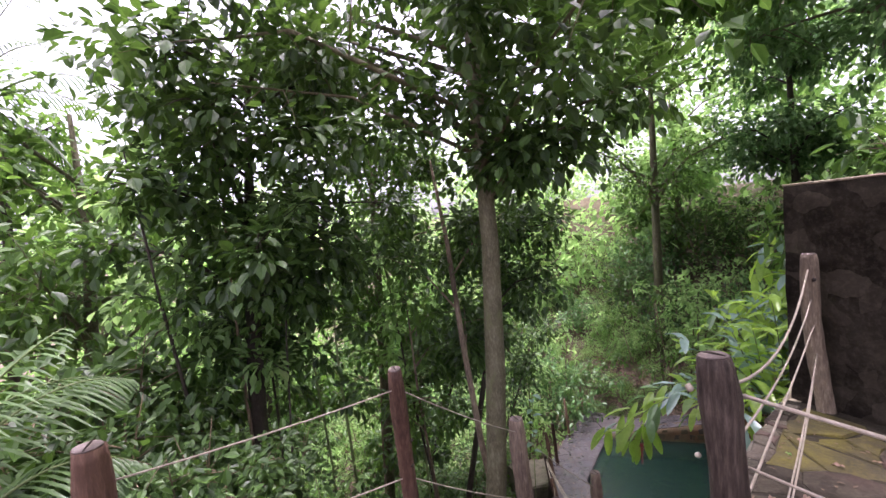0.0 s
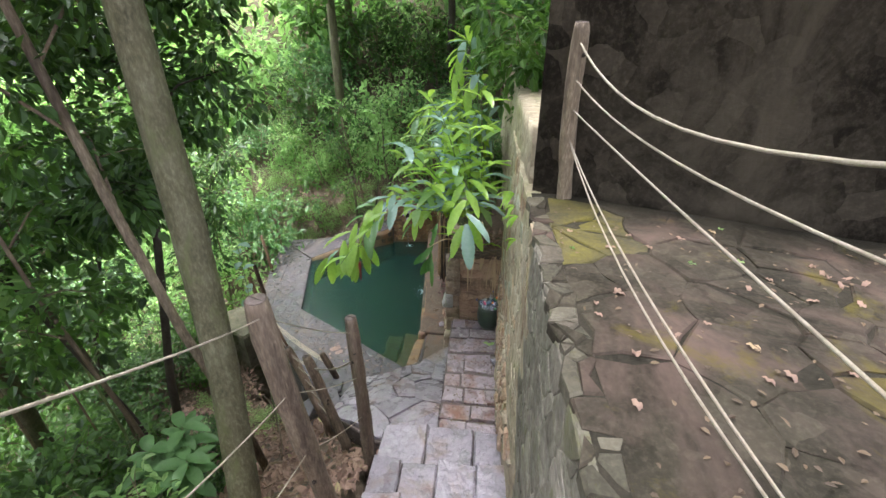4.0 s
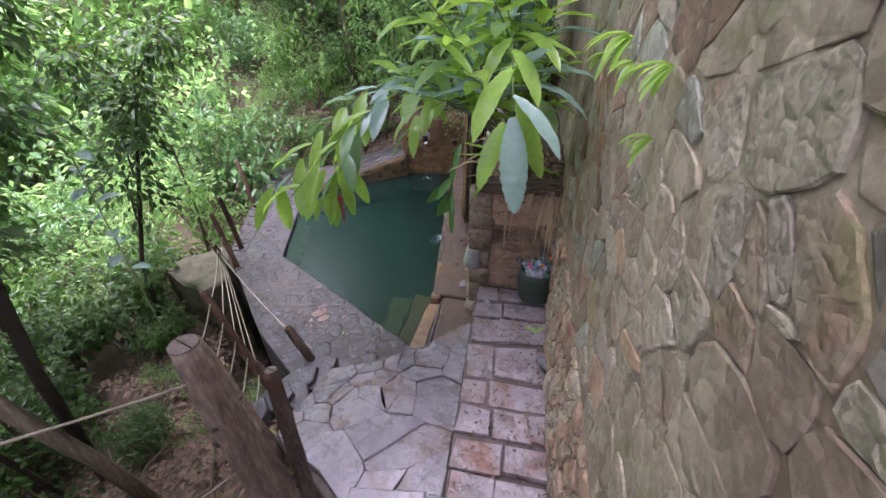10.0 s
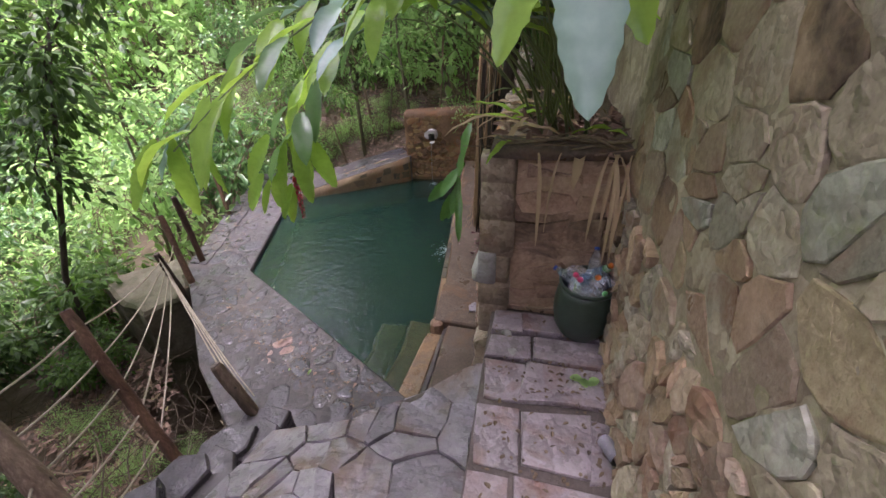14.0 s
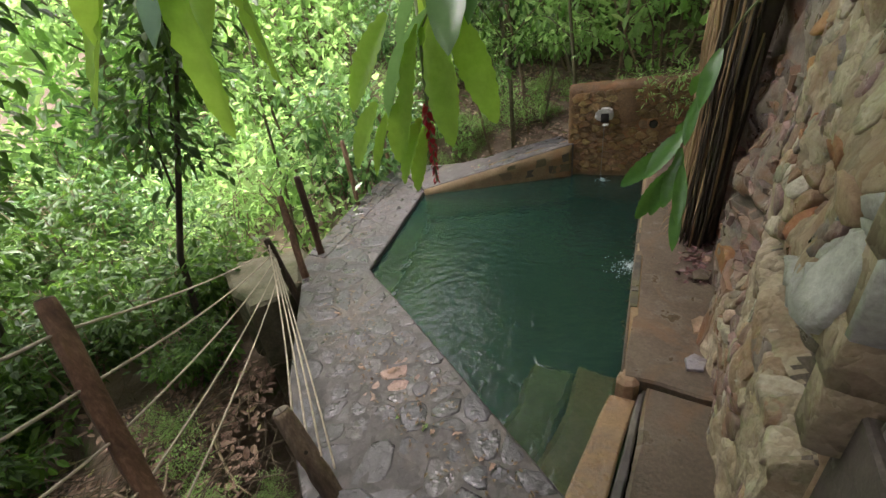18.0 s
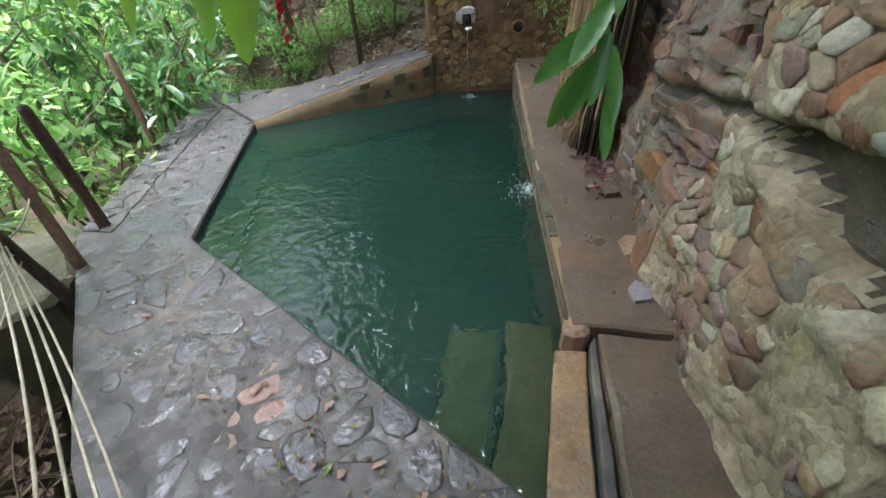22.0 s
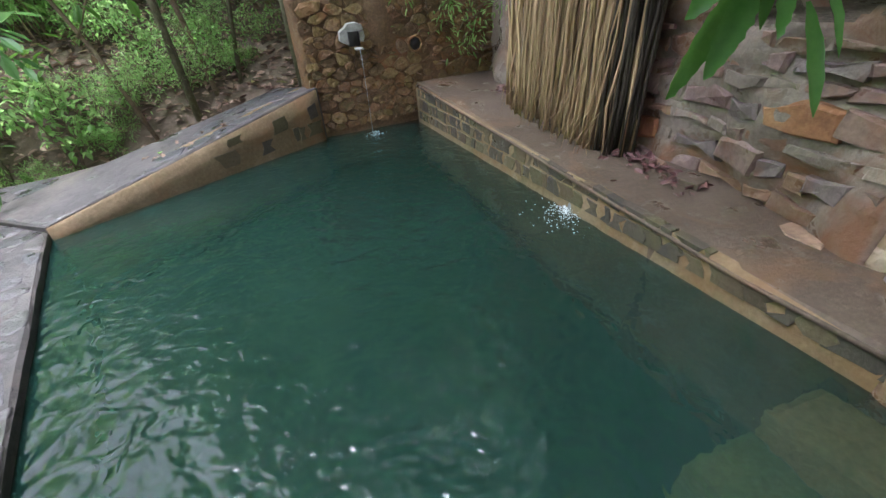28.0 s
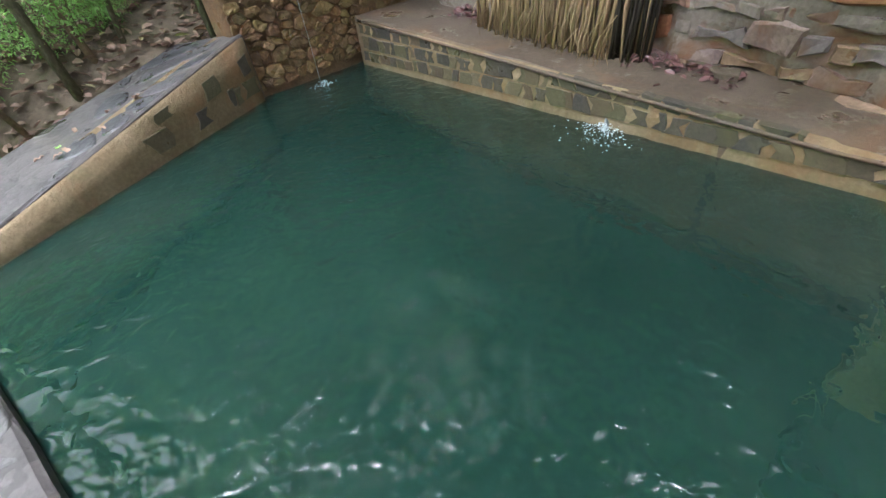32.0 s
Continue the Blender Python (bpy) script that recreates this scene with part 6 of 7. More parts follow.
# slim stems on the bank behind the pool
for i, (x, y, dx, dy, h, r) in enumerate([(0.15, 3.55, -0.25, 0.25, 2.8, 0.035), (0.35, 3.7, -0.5, 0.3, 2.6, 0.025), (0.55, 3.75, 0.3, 0.35, 2.9, 0.02), (-0.2, 3.5, -0.7, 0.1, 2.4, 0.02), (1.1, 3.4, -0.12, 0.1, 2.7, 0.03), (1.45, 3.75, 0.3, 0.2, 2.5, 0.025), (-1.4, 3.4, -0.1, 0.3, 1.5, 0.02), (-2.2, 2.6, 0.2, 0.1, 2.8, 0.022), (-2.0, 0.7, 0.1, 0.2, 3.0, 0.022), (-2.6, 1.6, -0.3, 0.1, 3.0, 0.03)]):
    z = ground_z(x, y)
    b = Vector((x, y, z - 0.1))
    t = b + Vector((dx, dy, h))
    tree("sapling", "thin bare-stemmed sapling on the bank", [b, b.lerp(t, 0.35) + Vector((0.03, 0.02, 0)), b.lerp(t, 0.7) - Vector((0.03, 0, 0)), t], [r, r * 0.85, r * 0.7, r * 0.35], M_TWIG if i % 2 else M_BARK,
         [(b.lerp(t, s), b.lerp(t, s) + Vector((rnd.uniform(-0.7, 0.7), rnd.uniform(-0.5, 0.5), rnd.uniform(0.15, 0.6))), r * 0.4) for s in (0.4, 0.55, 0.7, 0.85, 1.0)], M_LEAFLIGHT if i % 3 else M_LEAF, 50 + i, 7, 0.12, 0.06, 0.2, 4)

# thin dark poles and saplings on the slope below the fence
for i in range(15):
    x, y = rnd.uniform(-1.8, 0.4), rnd.uniform(-6.3, -3.0)
    z = ground_z(x, y) - 0.1
    h, r = rnd.uniform(3.2, 5.2), rnd.uniform(0.012, 0.028)
    t = Vector((x + rnd.uniform(-0.5, 0.5), y + rnd.uniform(-0.5, 0.5), z + h))
    b = Vector((x, y, z))
    tree("sapling", "tall thin dark-stemmed sapling on the slope", [b, b.lerp(t, 0.3) + Vector((0.04, 0.03, 0)), b.lerp(t, 0.65) - Vector((0.04, 0, 0)), t], [r, r * 0.85, r * 0.7, r * 0.35], [M_DARKBARK, M_STEM, M_TWIG][i % 3],
         [(b.lerp(t, s), b.lerp(t, s) + Vector((rnd.uniform(-0.6, 0.6), rnd.uniform(-0.6, 0.6), rnd.uniform(-0.1, 0.4))), r * 0.4) for s in (0.55, 0.65, 0.75, 0.85, 0.92, 1.0)], [M_LEAFLIGHT, M_LEAFDARK, M_LEAF][i % 3], 150 + i, 7, 0.13, 0.07, 0.24, 5)

# ---- shrubs ----
KINDS = [
    shrub("shrub", "light green airy broad-leaved shrub on the slope", 101, 0.85, 1.7, 49, 9, 0.15, 0.075, M_LEAFLIGHT, spread=0.2, hang=0.15),
    shrub("shrub", "bright green small-leaved shrub on the slope", 102, 0.8, 1.5, 56, 14, 0.09, 0.045, M_LEAFLIGHT, spread=0.2, hang=0.15),
    shrub("shrub", "mid green bushy shrub of the undergrowth", 103, 0.8, 1.6, 63, 20, 0.14, 0.065, M_LEAF, spread=0.22),
    shrub("shrub", "glossy grey-green shrub catching the light", 104, 0.85, 1.6, 63, 20, 0.13, 0.06, M_LEAFGREY, spread=0.22),
    shrub("shrub", "dark green shrub of the undergrowth", 105, 0.8, 1.8, 63, 24, 0.11, 0.06, M_LEAFDARK, spread=0.22),
    shrub("fern_shrub", "feathery pale green undergrowth", 106, 0.7, 1.0, 70, 30, 0.08, 0.02, M_LEAFLIGHT, spread=0.2, hang=0.1),
]
used = set()


def put(kind, x, y, z, s, turn):
    k = KINDS[kind]
    m = pose(x, y, z, rnd.uniform(-7, 7), rnd.uniform(-7, 7), turn) @ Matrix.Scale(s, 4)
    if kind not in used:
        used.add(kind)
        k.matrix_basis = m
        return
    o = copy_thing(k, pose(0, 0, 0))
    o.matrix_basis = m


def keep_off(x, y, r):
    """The pool, the paved parts and the strip walked stay open."""
    if -1.75 - r * 0.5 < x < 3.1 and -2.7 < y < 3.35 and not (x < -2.0 and y < -1.0):
        return True
    if x > 1.1 - r * 0.6 and y <= -2.3 and y > -9.5:
        return True
    if x > 2.7 and y < 1.0 or 2.4 < x < 4.0 and y < 3.9:
        return True
    return False


rnd = random.Random(77)
spots = []
tries = 0
while len(spots) < 165 and tries < 9000:
    tries += 1
    rr = 2.0 + 9.5 * rnd.random() ** 1.15
    th = rnd.uniform(radians(60), radians(205))
    x, y = 1.2 + rr * math.cos(th), -1.6 + rr * math.sin(th)
    s = rnd.uniform(0.75, 1.25) * (1 + max(0, rr - 4) * 0.1)
    if 112 < math.degrees(math.atan2(y - 0.1, x - 0.7)) < 134:
        s *= 0.62
    if keep_off(x, y, 0.7 * s) or (-2.6 < x < 1.9 and 3.2 < y < 5.0) or (x > -1.7 and -4.6 < y < -0.8) or any((x - a) ** 2 + (y - b) ** 2 < (0.42 * (s + c)) ** 2 for a, b, c in spots):
        continue
    spots.append((x, y, s))
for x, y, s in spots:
    # the brighter light on this bank is put into paler leaf kinds
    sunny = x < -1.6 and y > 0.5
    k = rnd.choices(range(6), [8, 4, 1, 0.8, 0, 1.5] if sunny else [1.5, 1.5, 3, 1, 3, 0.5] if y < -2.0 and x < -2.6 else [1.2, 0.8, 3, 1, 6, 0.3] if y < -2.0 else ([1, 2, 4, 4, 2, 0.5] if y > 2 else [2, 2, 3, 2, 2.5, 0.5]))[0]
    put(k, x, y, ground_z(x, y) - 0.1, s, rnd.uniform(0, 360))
# bank above the rock wall, and the hill behind the dark wall
for i in range(46):
    x, y = rnd.uniform(3.3, 8.5), rnd.uniform(-2.2, 7.0)
    if i < 8:
        x, y = rnd.uniform(3.2, 3.6), rnd.uniform(1.0, 3.4)
    if i >= 8 and x < XW + 0.9 and y < 0.6:
        x += 1.0
    z = 2.05 if x < XW else ground_z(x, y) - 0.1
    put(rnd.choices(range(6), [1, 2, 3, 5, 1, 0])[0], x, y, z, rnd.uniform(0.8, 1.5) if x > XW else rnd.uniform(0.35, 0.55), rnd.uniform(0, 360))
# low plants beside the steps
for x, y, s, k in [(1.55, -5.2, 0.45, 0), (1.0, -4.6, 0.45, 4), (0.7, -4.0, 0.45, 4), (0.1, -2.9, 0.35, 4), (1.1, -5.8, 0.6, 0), (0.5, -5.2, 0.7, 4), (-1.3, -1.3, 0.5, 2), (1.0, -6.6, 0.8, 4), (1.7, -6.9, 0.6, 2), (-1.0, -3.0, 0.7, 4), (-1.4, -3.8, 0.9, 2), (-0.6, 3.6, 0.3, 5), (0.1, 3.8, 0.28, 1), (0.5, 4.0, 0.3, 5), (-0.3, 4.3, 0.36, 0), (0.8, 4.35, 0.3, 1), (-1.0, 3.95, 0.3, 5), (0.3, 4.6, 0.4, 5), (-0.7, 4.6, 0.4, 1), (0.2, -2.2, 0.28, 5), (-0.3, -2.0, 0.26, 1), (0.6, -2.75, 0.28, 5), (-0.8, -1.9, 0.32, 5), (-0.1, -2.75, 0.3, 1), (0.35, -1.85, 0.22, 5), (0.75, -2.3, 0.2, 1), (-1.0, -7.4, 1.6, 4), (-0.2, -7.9, 1.4, 2), (-2.0, -7.0, 1.7, 4), (0.3, -7.2, 1.1, 4),
                   (-2.2, 3.7, 0.45, 5), (-1.6, 3.9, 0.5, 0), (-1.1, 3.5, 0.3, 5), (-0.7, 4.2, 0.5, 2), (-0.2, 3.9, 0.3, 1), (0.3, 4.3, 0.45, 2), (-1.9, 4.6, 0.6, 1), (0.8, 4.4, 0.4, 3), (-1.2, 4.8, 0.6, 0), (0.0, 4.9, 0.6, 2), (-2.3, 3.3, 0.5, 0), (-1.7, 3.45, 0.4, 1), (-0.5, 4.7, 0.7, 5), (0.6, 5.2, 0.8, 0), (-0.9, 5.3, 0.9, 1), (-2.0, 5.2, 0.9, 0), (-2.6, 4.2, 0.8, 5), (1.2, 4.9, 0.7, 3), (-0.1, 5.6, 0.9, 5), (-0.9, 3.6, 0.5, 0), (-0.4, 3.75, 0.45, 5), (0.3, 3.8, 0.45, 1), (-1.5, 3.3, 0.5, 5), (0.9, 4.0, 0.5, 5), (-0.6, 4.0, 0.55, 0), (-2.0, 3.1, 0.6, 1), (1.3, 4.2, 0.5, 2)]:
    if not (x > -0.8 and 3.2 < y < 5.0 and (k in (2, 3) or s > 0.48)):
        put(k, x, y, ground_z(x, y) - 0.05, s, rnd.uniform(0, 360))
# far woods
def open_sky(x, y, z):
    """A gap in the woods where the valley opens to the sky."""
    az = math.degrees(math.atan2(y - 0.1, x - 0.7))
    el = math.degrees(math.atan2(z, math.hypot(x - 0.7, y - 0.1)))
    return 115 < az < 130 and 30 < el < 43


V, F = [], []
rf = random.Random(5)
for c in range(1700):
    th = rf.uniform(radians(20), radians(215))
    rr = rf.uniform(9.5, 24)
    x, y = 1 + rr * math.cos(th), -2 + rr * math.sin(th)
    hmax = (6.0 if th > radians(155) else 3.5 if th > radians(116) else 7.0 if th > radians(108) else 9.0) + rf.uniform(0, 3) + (rr - 11) * 0.25
    z = ground_z(x, y) + hmax * rf.random()
    if open_sky(x, y, z):
        continue
    cv, cf = foliage(rf, [(x, y, z)], 44, 1.25, 0.32, 0.19, 0.4)
    k = len(V)
    V += cv
    F += [tuple(i + k for i in q) for q in cf]
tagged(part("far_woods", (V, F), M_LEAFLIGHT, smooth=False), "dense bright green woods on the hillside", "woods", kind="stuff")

# leaf litter
rl = random.Random(9)
V, F = [], []
n = 0
while n < 13000:
    if n > 8000:
        x, y = rl.uniform(-1.7, 1.7), rl.uniform(-4.4, -0.9)
        if x > 0.3 - 0.8 * (y + 1.0) - 0.9 and y > -2.3:
            n += 1
            continue
    elif n < 3000:
        x, y = rl.uniform(0.4, 2.5), rl.uniform(-5.2, -2.3)
    else:
        x, y = rl.uniform(-2.5, 3.0), rl.uniform(3.2, 5.5)
    n += 1
    z = ground_z(x, y) + rl.uniform(0.0, 0.03)
    d = Vector((rl.uniform(-1, 1), rl.uniform(-1, 1), rl.uniform(-0.3, 0.3))).normalized()
    leaf2(V, F, Vector((x, y, z)), d, (Vector((0, 0, 1)) + sph(rl) * 0.5).normalized(), rl.uniform(0.05, 0.12), rl.uniform(0.03, 0.06))
tagged(part("leaf_litter", (V, F), M_DEADLEAF, smooth=False), "brown dead leaves covering the slope", "leaf litter", kind="stuff")
for i in range(225):
    if i < 190:
        x, y, z = rl.uniform(3.85, 7.0), rl.uniform(-7.2, -3.9), ZP + 0.006
    elif i > 203:
        u = rl.random()
        x, y = -0.9 - 0.5 * u + rl.uniform(-0.25, 0.3), 0.2 + 2.0 * u
        if i > 214:
            x, y = -0.3 + 1.2 * u, 2.35 + 0.8 * u + rl.uniform(-0.12, 0.25)
        z = 0.006 + (far_rim_z(x, y) if i > 214 else 0)
    else:
        u = rl.random()
        x, y, z = -0.6 + 2.4 * u + rl.uniform(-0.15, 0.25), -0.35 - 1.2 * u + rl.uniform(-0.1, 0.2), 0.004
    if i < 190 and y > -3.3 - 0.374 * (x - 3.62) - 0.15:
        continue
    V, F = [], []
    a = rl.uniform(0, 6.3)
    leaf_long(V, F, Vector((x, y, z)), Vector((math.cos(a), math.sin(a), 0.25)), Vector((0, 0, 1)), rl.uniform(0.035, 0.085), rl.uniform(0.018, 0.034), 1.1, 6, 0.5)
    tagged(part("fallen_leaf", (V, F), rl.choices([M_DEADLEAF, M_LEAFLIGHT, M_DRY], [10, 1, 0.6])[0]), "dry curled fallen leaf on the stone", "leaf", "fallen leaves on stone")


# fallen branches and vines on the slope
for i in range(80):
    x, y = rl.uniform(-1.5, 1.4), rl.uniform(-4.2, -1.4)
    a = rl.uniform(0, 6.3)
    L = rl.uniform(0.4, 1.3)
    pts = []
    for k in range(6):
        px, py = x + math.cos(a) * L * k / 5 + rl.uniform(-0.05, 0.05), y + math.sin(a) * L * k / 5 + rl.uniform(-0.05, 0.05)
        pts.append(Vector((px, py, ground_z(px, py) + 0.03 + rl.uniform(0, 0.14))))
    pts[0].z = ground_z(pts[0].x, pts[0].y)
    r = rl.uniform(0.005, 0.014)
    tagged(part("fallen_branch", tube(pts, [r, r, r * 0.9, r * 0.8, r * 0.6, r * 0.3], 5, 0.15, seed=i), M_TWIG), "thin brown fallen branch on the littered slope", "branch", "fallen branches")


# tangle of dead brush below the fence
rb = random.Random(31)
heap = []
for i in range(420):
    x, y = rb.uniform(-1.9, 1.35), rb.uniform(-3.3, -1.15)
    if x > 0.55 - 0.8 * (y + 1.3) or (x > -0.7 and y > -1.15):
        continue
    z = ground_z(x, y) + rb.uniform(-0.05, 0.35) * rb.random()
    a, L, lift = rb.uniform(0, 6.3), rb.uniform(0.25, 0.9), rb.uniform(-0.1, 0.35)
    bend = rb.uniform(-0.9, 0.9)
    pts, p = [], Vector((x, y, z))
    for k in range(7):
        pts.append(p.copy())
        p += Vector((math.cos(a + bend * k / 3), math.sin(a + bend * k / 3), lift * math.cos(k * 0.6) + rb.uniform(-0.12, 0.12))) * L / 6
    r = rb.uniform(0.002, 0.007)
    heap.append(tube(pts, [r * (1 - 0.1 * k) for k in range(7)], 4, 0.1, seed=i))
tagged(part("brushwood", join(*heap), M_BRUSH), "tangle of dead brown brushwood and vines below the fence", "brushwood", kind="stuff")

# ---- ginger plants ----
def ginger(path, leaves, seed, L=0.36, W=0.085, label="arching ginger stem with long glossy leaves", start=0.3, drops=(), mat=None):
    """A cane that arches over, with long leaves to both sides."""
    rg = random.Random(seed)
    pts = [Vector(p) for p in path]
    a, b, c = pts
    curve = [a * (1 - t) ** 2 + b * 2 * t * (1 - t) + c * t * t for t in [i / 12 for i in range(13)]]
    o = curve[0]
    ob = thing("ginger_plant", label, "plant", "ginger canes", o)
    part("cane", tube([p - o for p in curve], [0.008 - 0.0004 * i for i in range(13)], 6, 0.05, seed=seed), M_STEM, ob)
    for i in range(leaves):
        t = start + (1 - start) * (i + 0.5) / leaves
        k = t * 12
        j = min(11, int(k))
        p = curve[j].lerp(curve[j + 1], k - j) - o
        d = (curve[j + 1] - curve[j]).normalized()
        s = d.cross(Vector((0, 0, 1))).normalized()
        side = s if i % 2 else -s
        V, F = [], []
        dd = (d * rg.uniform(0.6, 1.3) + side * rg.uniform(0.35, 0.9) + Vector((0, 0, rg.uniform(-0.15, 0.35)))).normalized()
        leaf_long(V, F, p, dd, Vector((0, 0, 1)), L * rg.uniform(0.75, 1.15), W * rg.uniform(0.8, 1.15), rg.uniform(0.35, 1.3), 8, 0.1)
        part("leaf", (V, F), mat or rg.choices([M_GINGER, M_LEAFGREY, M_BLUELEAF], [6, 2, 2])[0], ob)
    for p, q, w in drops:
        p, q = Vector(p) - o, Vector(q) - o
        V, F = [], []
        leaf_long(V, F, p, (q - p).normalized(), Vector((rg.uniform(-0.5, 0.2), -0.9, 0.3)), (q - p).length, w, 0.35, 18 if w > 0.08 else 9, 0.08, 0.0035 if w > 0.08 else 0.0)
        part("leaf", (V, F), mat or (M_BLUELEAF if w > 0.12 else M_GINGER), ob)
    return ob


ginger([(3.2, -0.7, 2.05), (2.7, -0.9, 3.5), (1.75, -2.15, 2.3)], 12, 1, 0.42, 0.1)
ginger([(3.2, -0.3, 2.05), (2.4, -0.5, 3.5), (1.62, -1.1, 2.15)], 12, 2, 0.36, 0.085)
ginger([(3.3, -1.0, 2.05), (3.15, -1.7, 3.9), (3.26, -2.5, 3.08)], 9, 3, 0.4, 0.1, drops=[((3.26, -2.52, 3.06), (3.32, -2.7, 2.63), 0.13), ((3.22, -2.48, 3.02), (3.1, -2.62, 2.72), 0.09), ((3.28, -2.4, 3.1), (3.46, -2.5, 2.75), 0.1)])
ginger([(3.35, -1.1, 2.05), (2.8, -1.6, 3.3), (2.6, -2.0, 2.75)], 10, 4, 0.34, 0.08)

def cane(base, tip, leaves, seed, L=0.34, W=0.09):
    """A cane that stands up and leans out; its leaves radiate from the upper third."""
    rg = random.Random(seed)
    a, c = Vector(base), Vector(tip)
    b = a.lerp(c, 0.45) + Vector((0, 0, 0.35))
    curve = [a * (1 - t) ** 2 + b * 2 * t * (1 - t) + c * t * t for t in [i / 10 for i in range(11)]]
    ob = thing("ginger_plant", "tall leaning ginger cane with bright radiating leaves", "plant", "ginger canes", a)
    part("cane", tube([p - a for p in curve], [0.009 - 0.0005 * i for i in range(11)], 6, 0.05, seed=seed), M_STEM, ob)
    for i in range(leaves):
        t = 0.5 + 0.5 * (i + 0.5) / leaves
        j = min(9, int(t * 10))
        p = curve[j].lerp(curve[j + 1], t * 10 - j) - a
        ang = i * 2.4 + rg.uniform(-0.4, 0.4)
        d = Vector((math.cos(ang), math.sin(ang), rg.uniform(0.1, 0.9)))
        V, F = [], []
        leaf_long(V, F, p, d.normalized(), Vector((0, 0, 1)), L * rg.uniform(0.7, 1.2), W * rg.uniform(0.8, 1.25), rg.uniform(0.3, 1.1), 7, 0.12)
        part("leaf", (V, F), rg.choices([M_GINGER, M_LEAFLIGHT, M_BLUELEAF], [5, 2, 3])[0], ob)


for i, tip in enumerate([(3.25, -2.0, 3.9), (2.95, -1.9, 4.0), (2.55, -2.0, 3.7), (3.35, -1.7, 4.25), (2.75, -1.5, 4.15), (3.1, -2.2, 3.55), (2.4, -1.6, 3.5), (2.85, -2.1, 3.3), (3.4, -1.9, 3.5), (2.6, -1.3, 3.7), (3.0, -2.3, 3.2), (2.7, -2.2, 3.05), (3.3, -2.15, 3.2), (2.45, -1.9, 3.1), (2.9, -1.7, 3.0), (3.45, -1.5, 3.1), (2.6, -1.6, 2.85), (3.1, -1.6, 3.6), (2.3, -1.4, 3.0)]):
    cane((3.25 + 0.05 * (i % 7), -1.15 + 0.06 * (i % 5), 2.08), tip, 11, 700 + i)
for i in range(30):
    a = random.Random(200 + i)
    x, y = a.uniform(3.2, 3.66), a.uniform(-0.1, 1.3 if i < 22 else 0.5)
    tx, ty = x - a.uniform(0.2, 1.1), y - a.uniform(-0.5, 1.0)
    h = a.uniform(0.9, 1.9) if i < 26 else a.uniform(1.7, 2.9)
    if i >= 26:
        tx, ty = x - a.uniform(-0.1, 0.6), y - a.uniform(0.1, 0.9)
    ginger([(x, y, 2.05), (x * 0.6 + tx * 0.4, y * 0.6 + ty * 0.4, 2.1 + h * 1.35), (tx, ty, 2.05 + h * 0.8)], a.randint(9, 13), 300 + i, a.uniform(0.3, 0.42), a.uniform(0.085, 0.12))
ginger([(2.98, 0.35, 2.05), (2.6, 0.36, 2.1), (2.5, 0.34, 1.1)], 5, 5, 0.3, 0.085, "hanging ginger stem with broad dark leaves before the rock wall", 0.55, mat=M_GINGERDARK,
       drops=[((2.5, 0.35, 1.06), (2.26, 0.4, 0.66), 0.11), ((2.5, 0.32, 1.2), (2.15, 0.28, 0.97), 0.115), ((2.52, 0.3, 1.1), (2.36, 0.33, 0.72), 0.1), ((2.53, 0.2, 1.12), (2.56, -0.01, 0.82), 0.08), ((2.54, 0.16, 0.95), (2.56, 0.0, 0.63), 0.07), ((2.52, 0.28, 1.16), (2.45, 0.14, 0.86), 0.09), ((2.52, 0.3, 1.3), (2.32, 0.16, 1.06), 0.1)])
ginger([(3.2, -0.45, 2.05), (2.2, -0.6, 3.3), (1.72, -1.25, 2.05)], 10, 7, 0.4, 0.11, start=0.55, drops=[((1.7, -1.25, 2.06), (1.6, -1.3, 1.66), 0.11), ((1.78, -1.28, 2.06), (1.86, -1.36, 1.68), 0.11), ((1.62, -1.3, 2.1), (1.42, -1.38, 1.82), 0.1), ((1.8, -1.2, 2.1), (1.96, -1.16, 1.72), 0.11), ((1.7, -1.2, 2.1), (1.72, -1.05, 1.72), 0.11), ((1.45, -1.22, 1.8), (1.26, -1.24, 1.54), 0.115), ((1.48, -1.2, 1.76), (1.33, -1.2, 1.49), 0.07), ((1.58, -1.22, 1.82), (1.5, -1.22, 1.56), 0.11), ((1.65, -1.22, 1.74), (1.51, -1.24, 1.48), 0.1), ((1.64, -1.18, 1.7), (1.55, -1.2, 1.43), 0.09)])
ginger([(3.2, -0.6, 2.05), (2.3, -0.9, 3.5), (1.62, -1.95, 2.3)], 10, 8, 0.4, 0.11, start=0.55, drops=[((1.6, -1.98, 2.3), (1.5, -1.9, 1.86), 0.115), ((1.74, -1.96, 2.32), (1.7, -1.86, 1.98), 0.11), ((1.55, -2.02, 2.3), (1.36, -2.15, 2.0), 0.1)])
# red flower spike
fl = thing("ginger_flower", "hanging red ginger flower spike", "flower", at=(1.66, -1.19, 1.78))
part("stalk", tube([(-0.02, 0.05, 0.38), (0, 0.01, 0.2), (0, 0, 0.0), (0.01, -0.01, -0.3)], [0.006, 0.006, 0.006, 0.003], 5), M_STEM, fl)
ra = random.Random(4)
for i in range(44):
    t = i / 44
    a = i * 2.4
    V, F = [], []
    leaf_long(V, F, Vector((0, 0, 0.02 - 0.33 * t)), Vector((math.cos(a), math.sin(a), -0.7)).normalized(), Vector((0, 0, 1)), 0.042 * (1.1 - 0.6 * t), 0.024 * (1.1 - 0.5 * t), 0.8, 3)
    part("bract", (V, F), M_RED, fl)
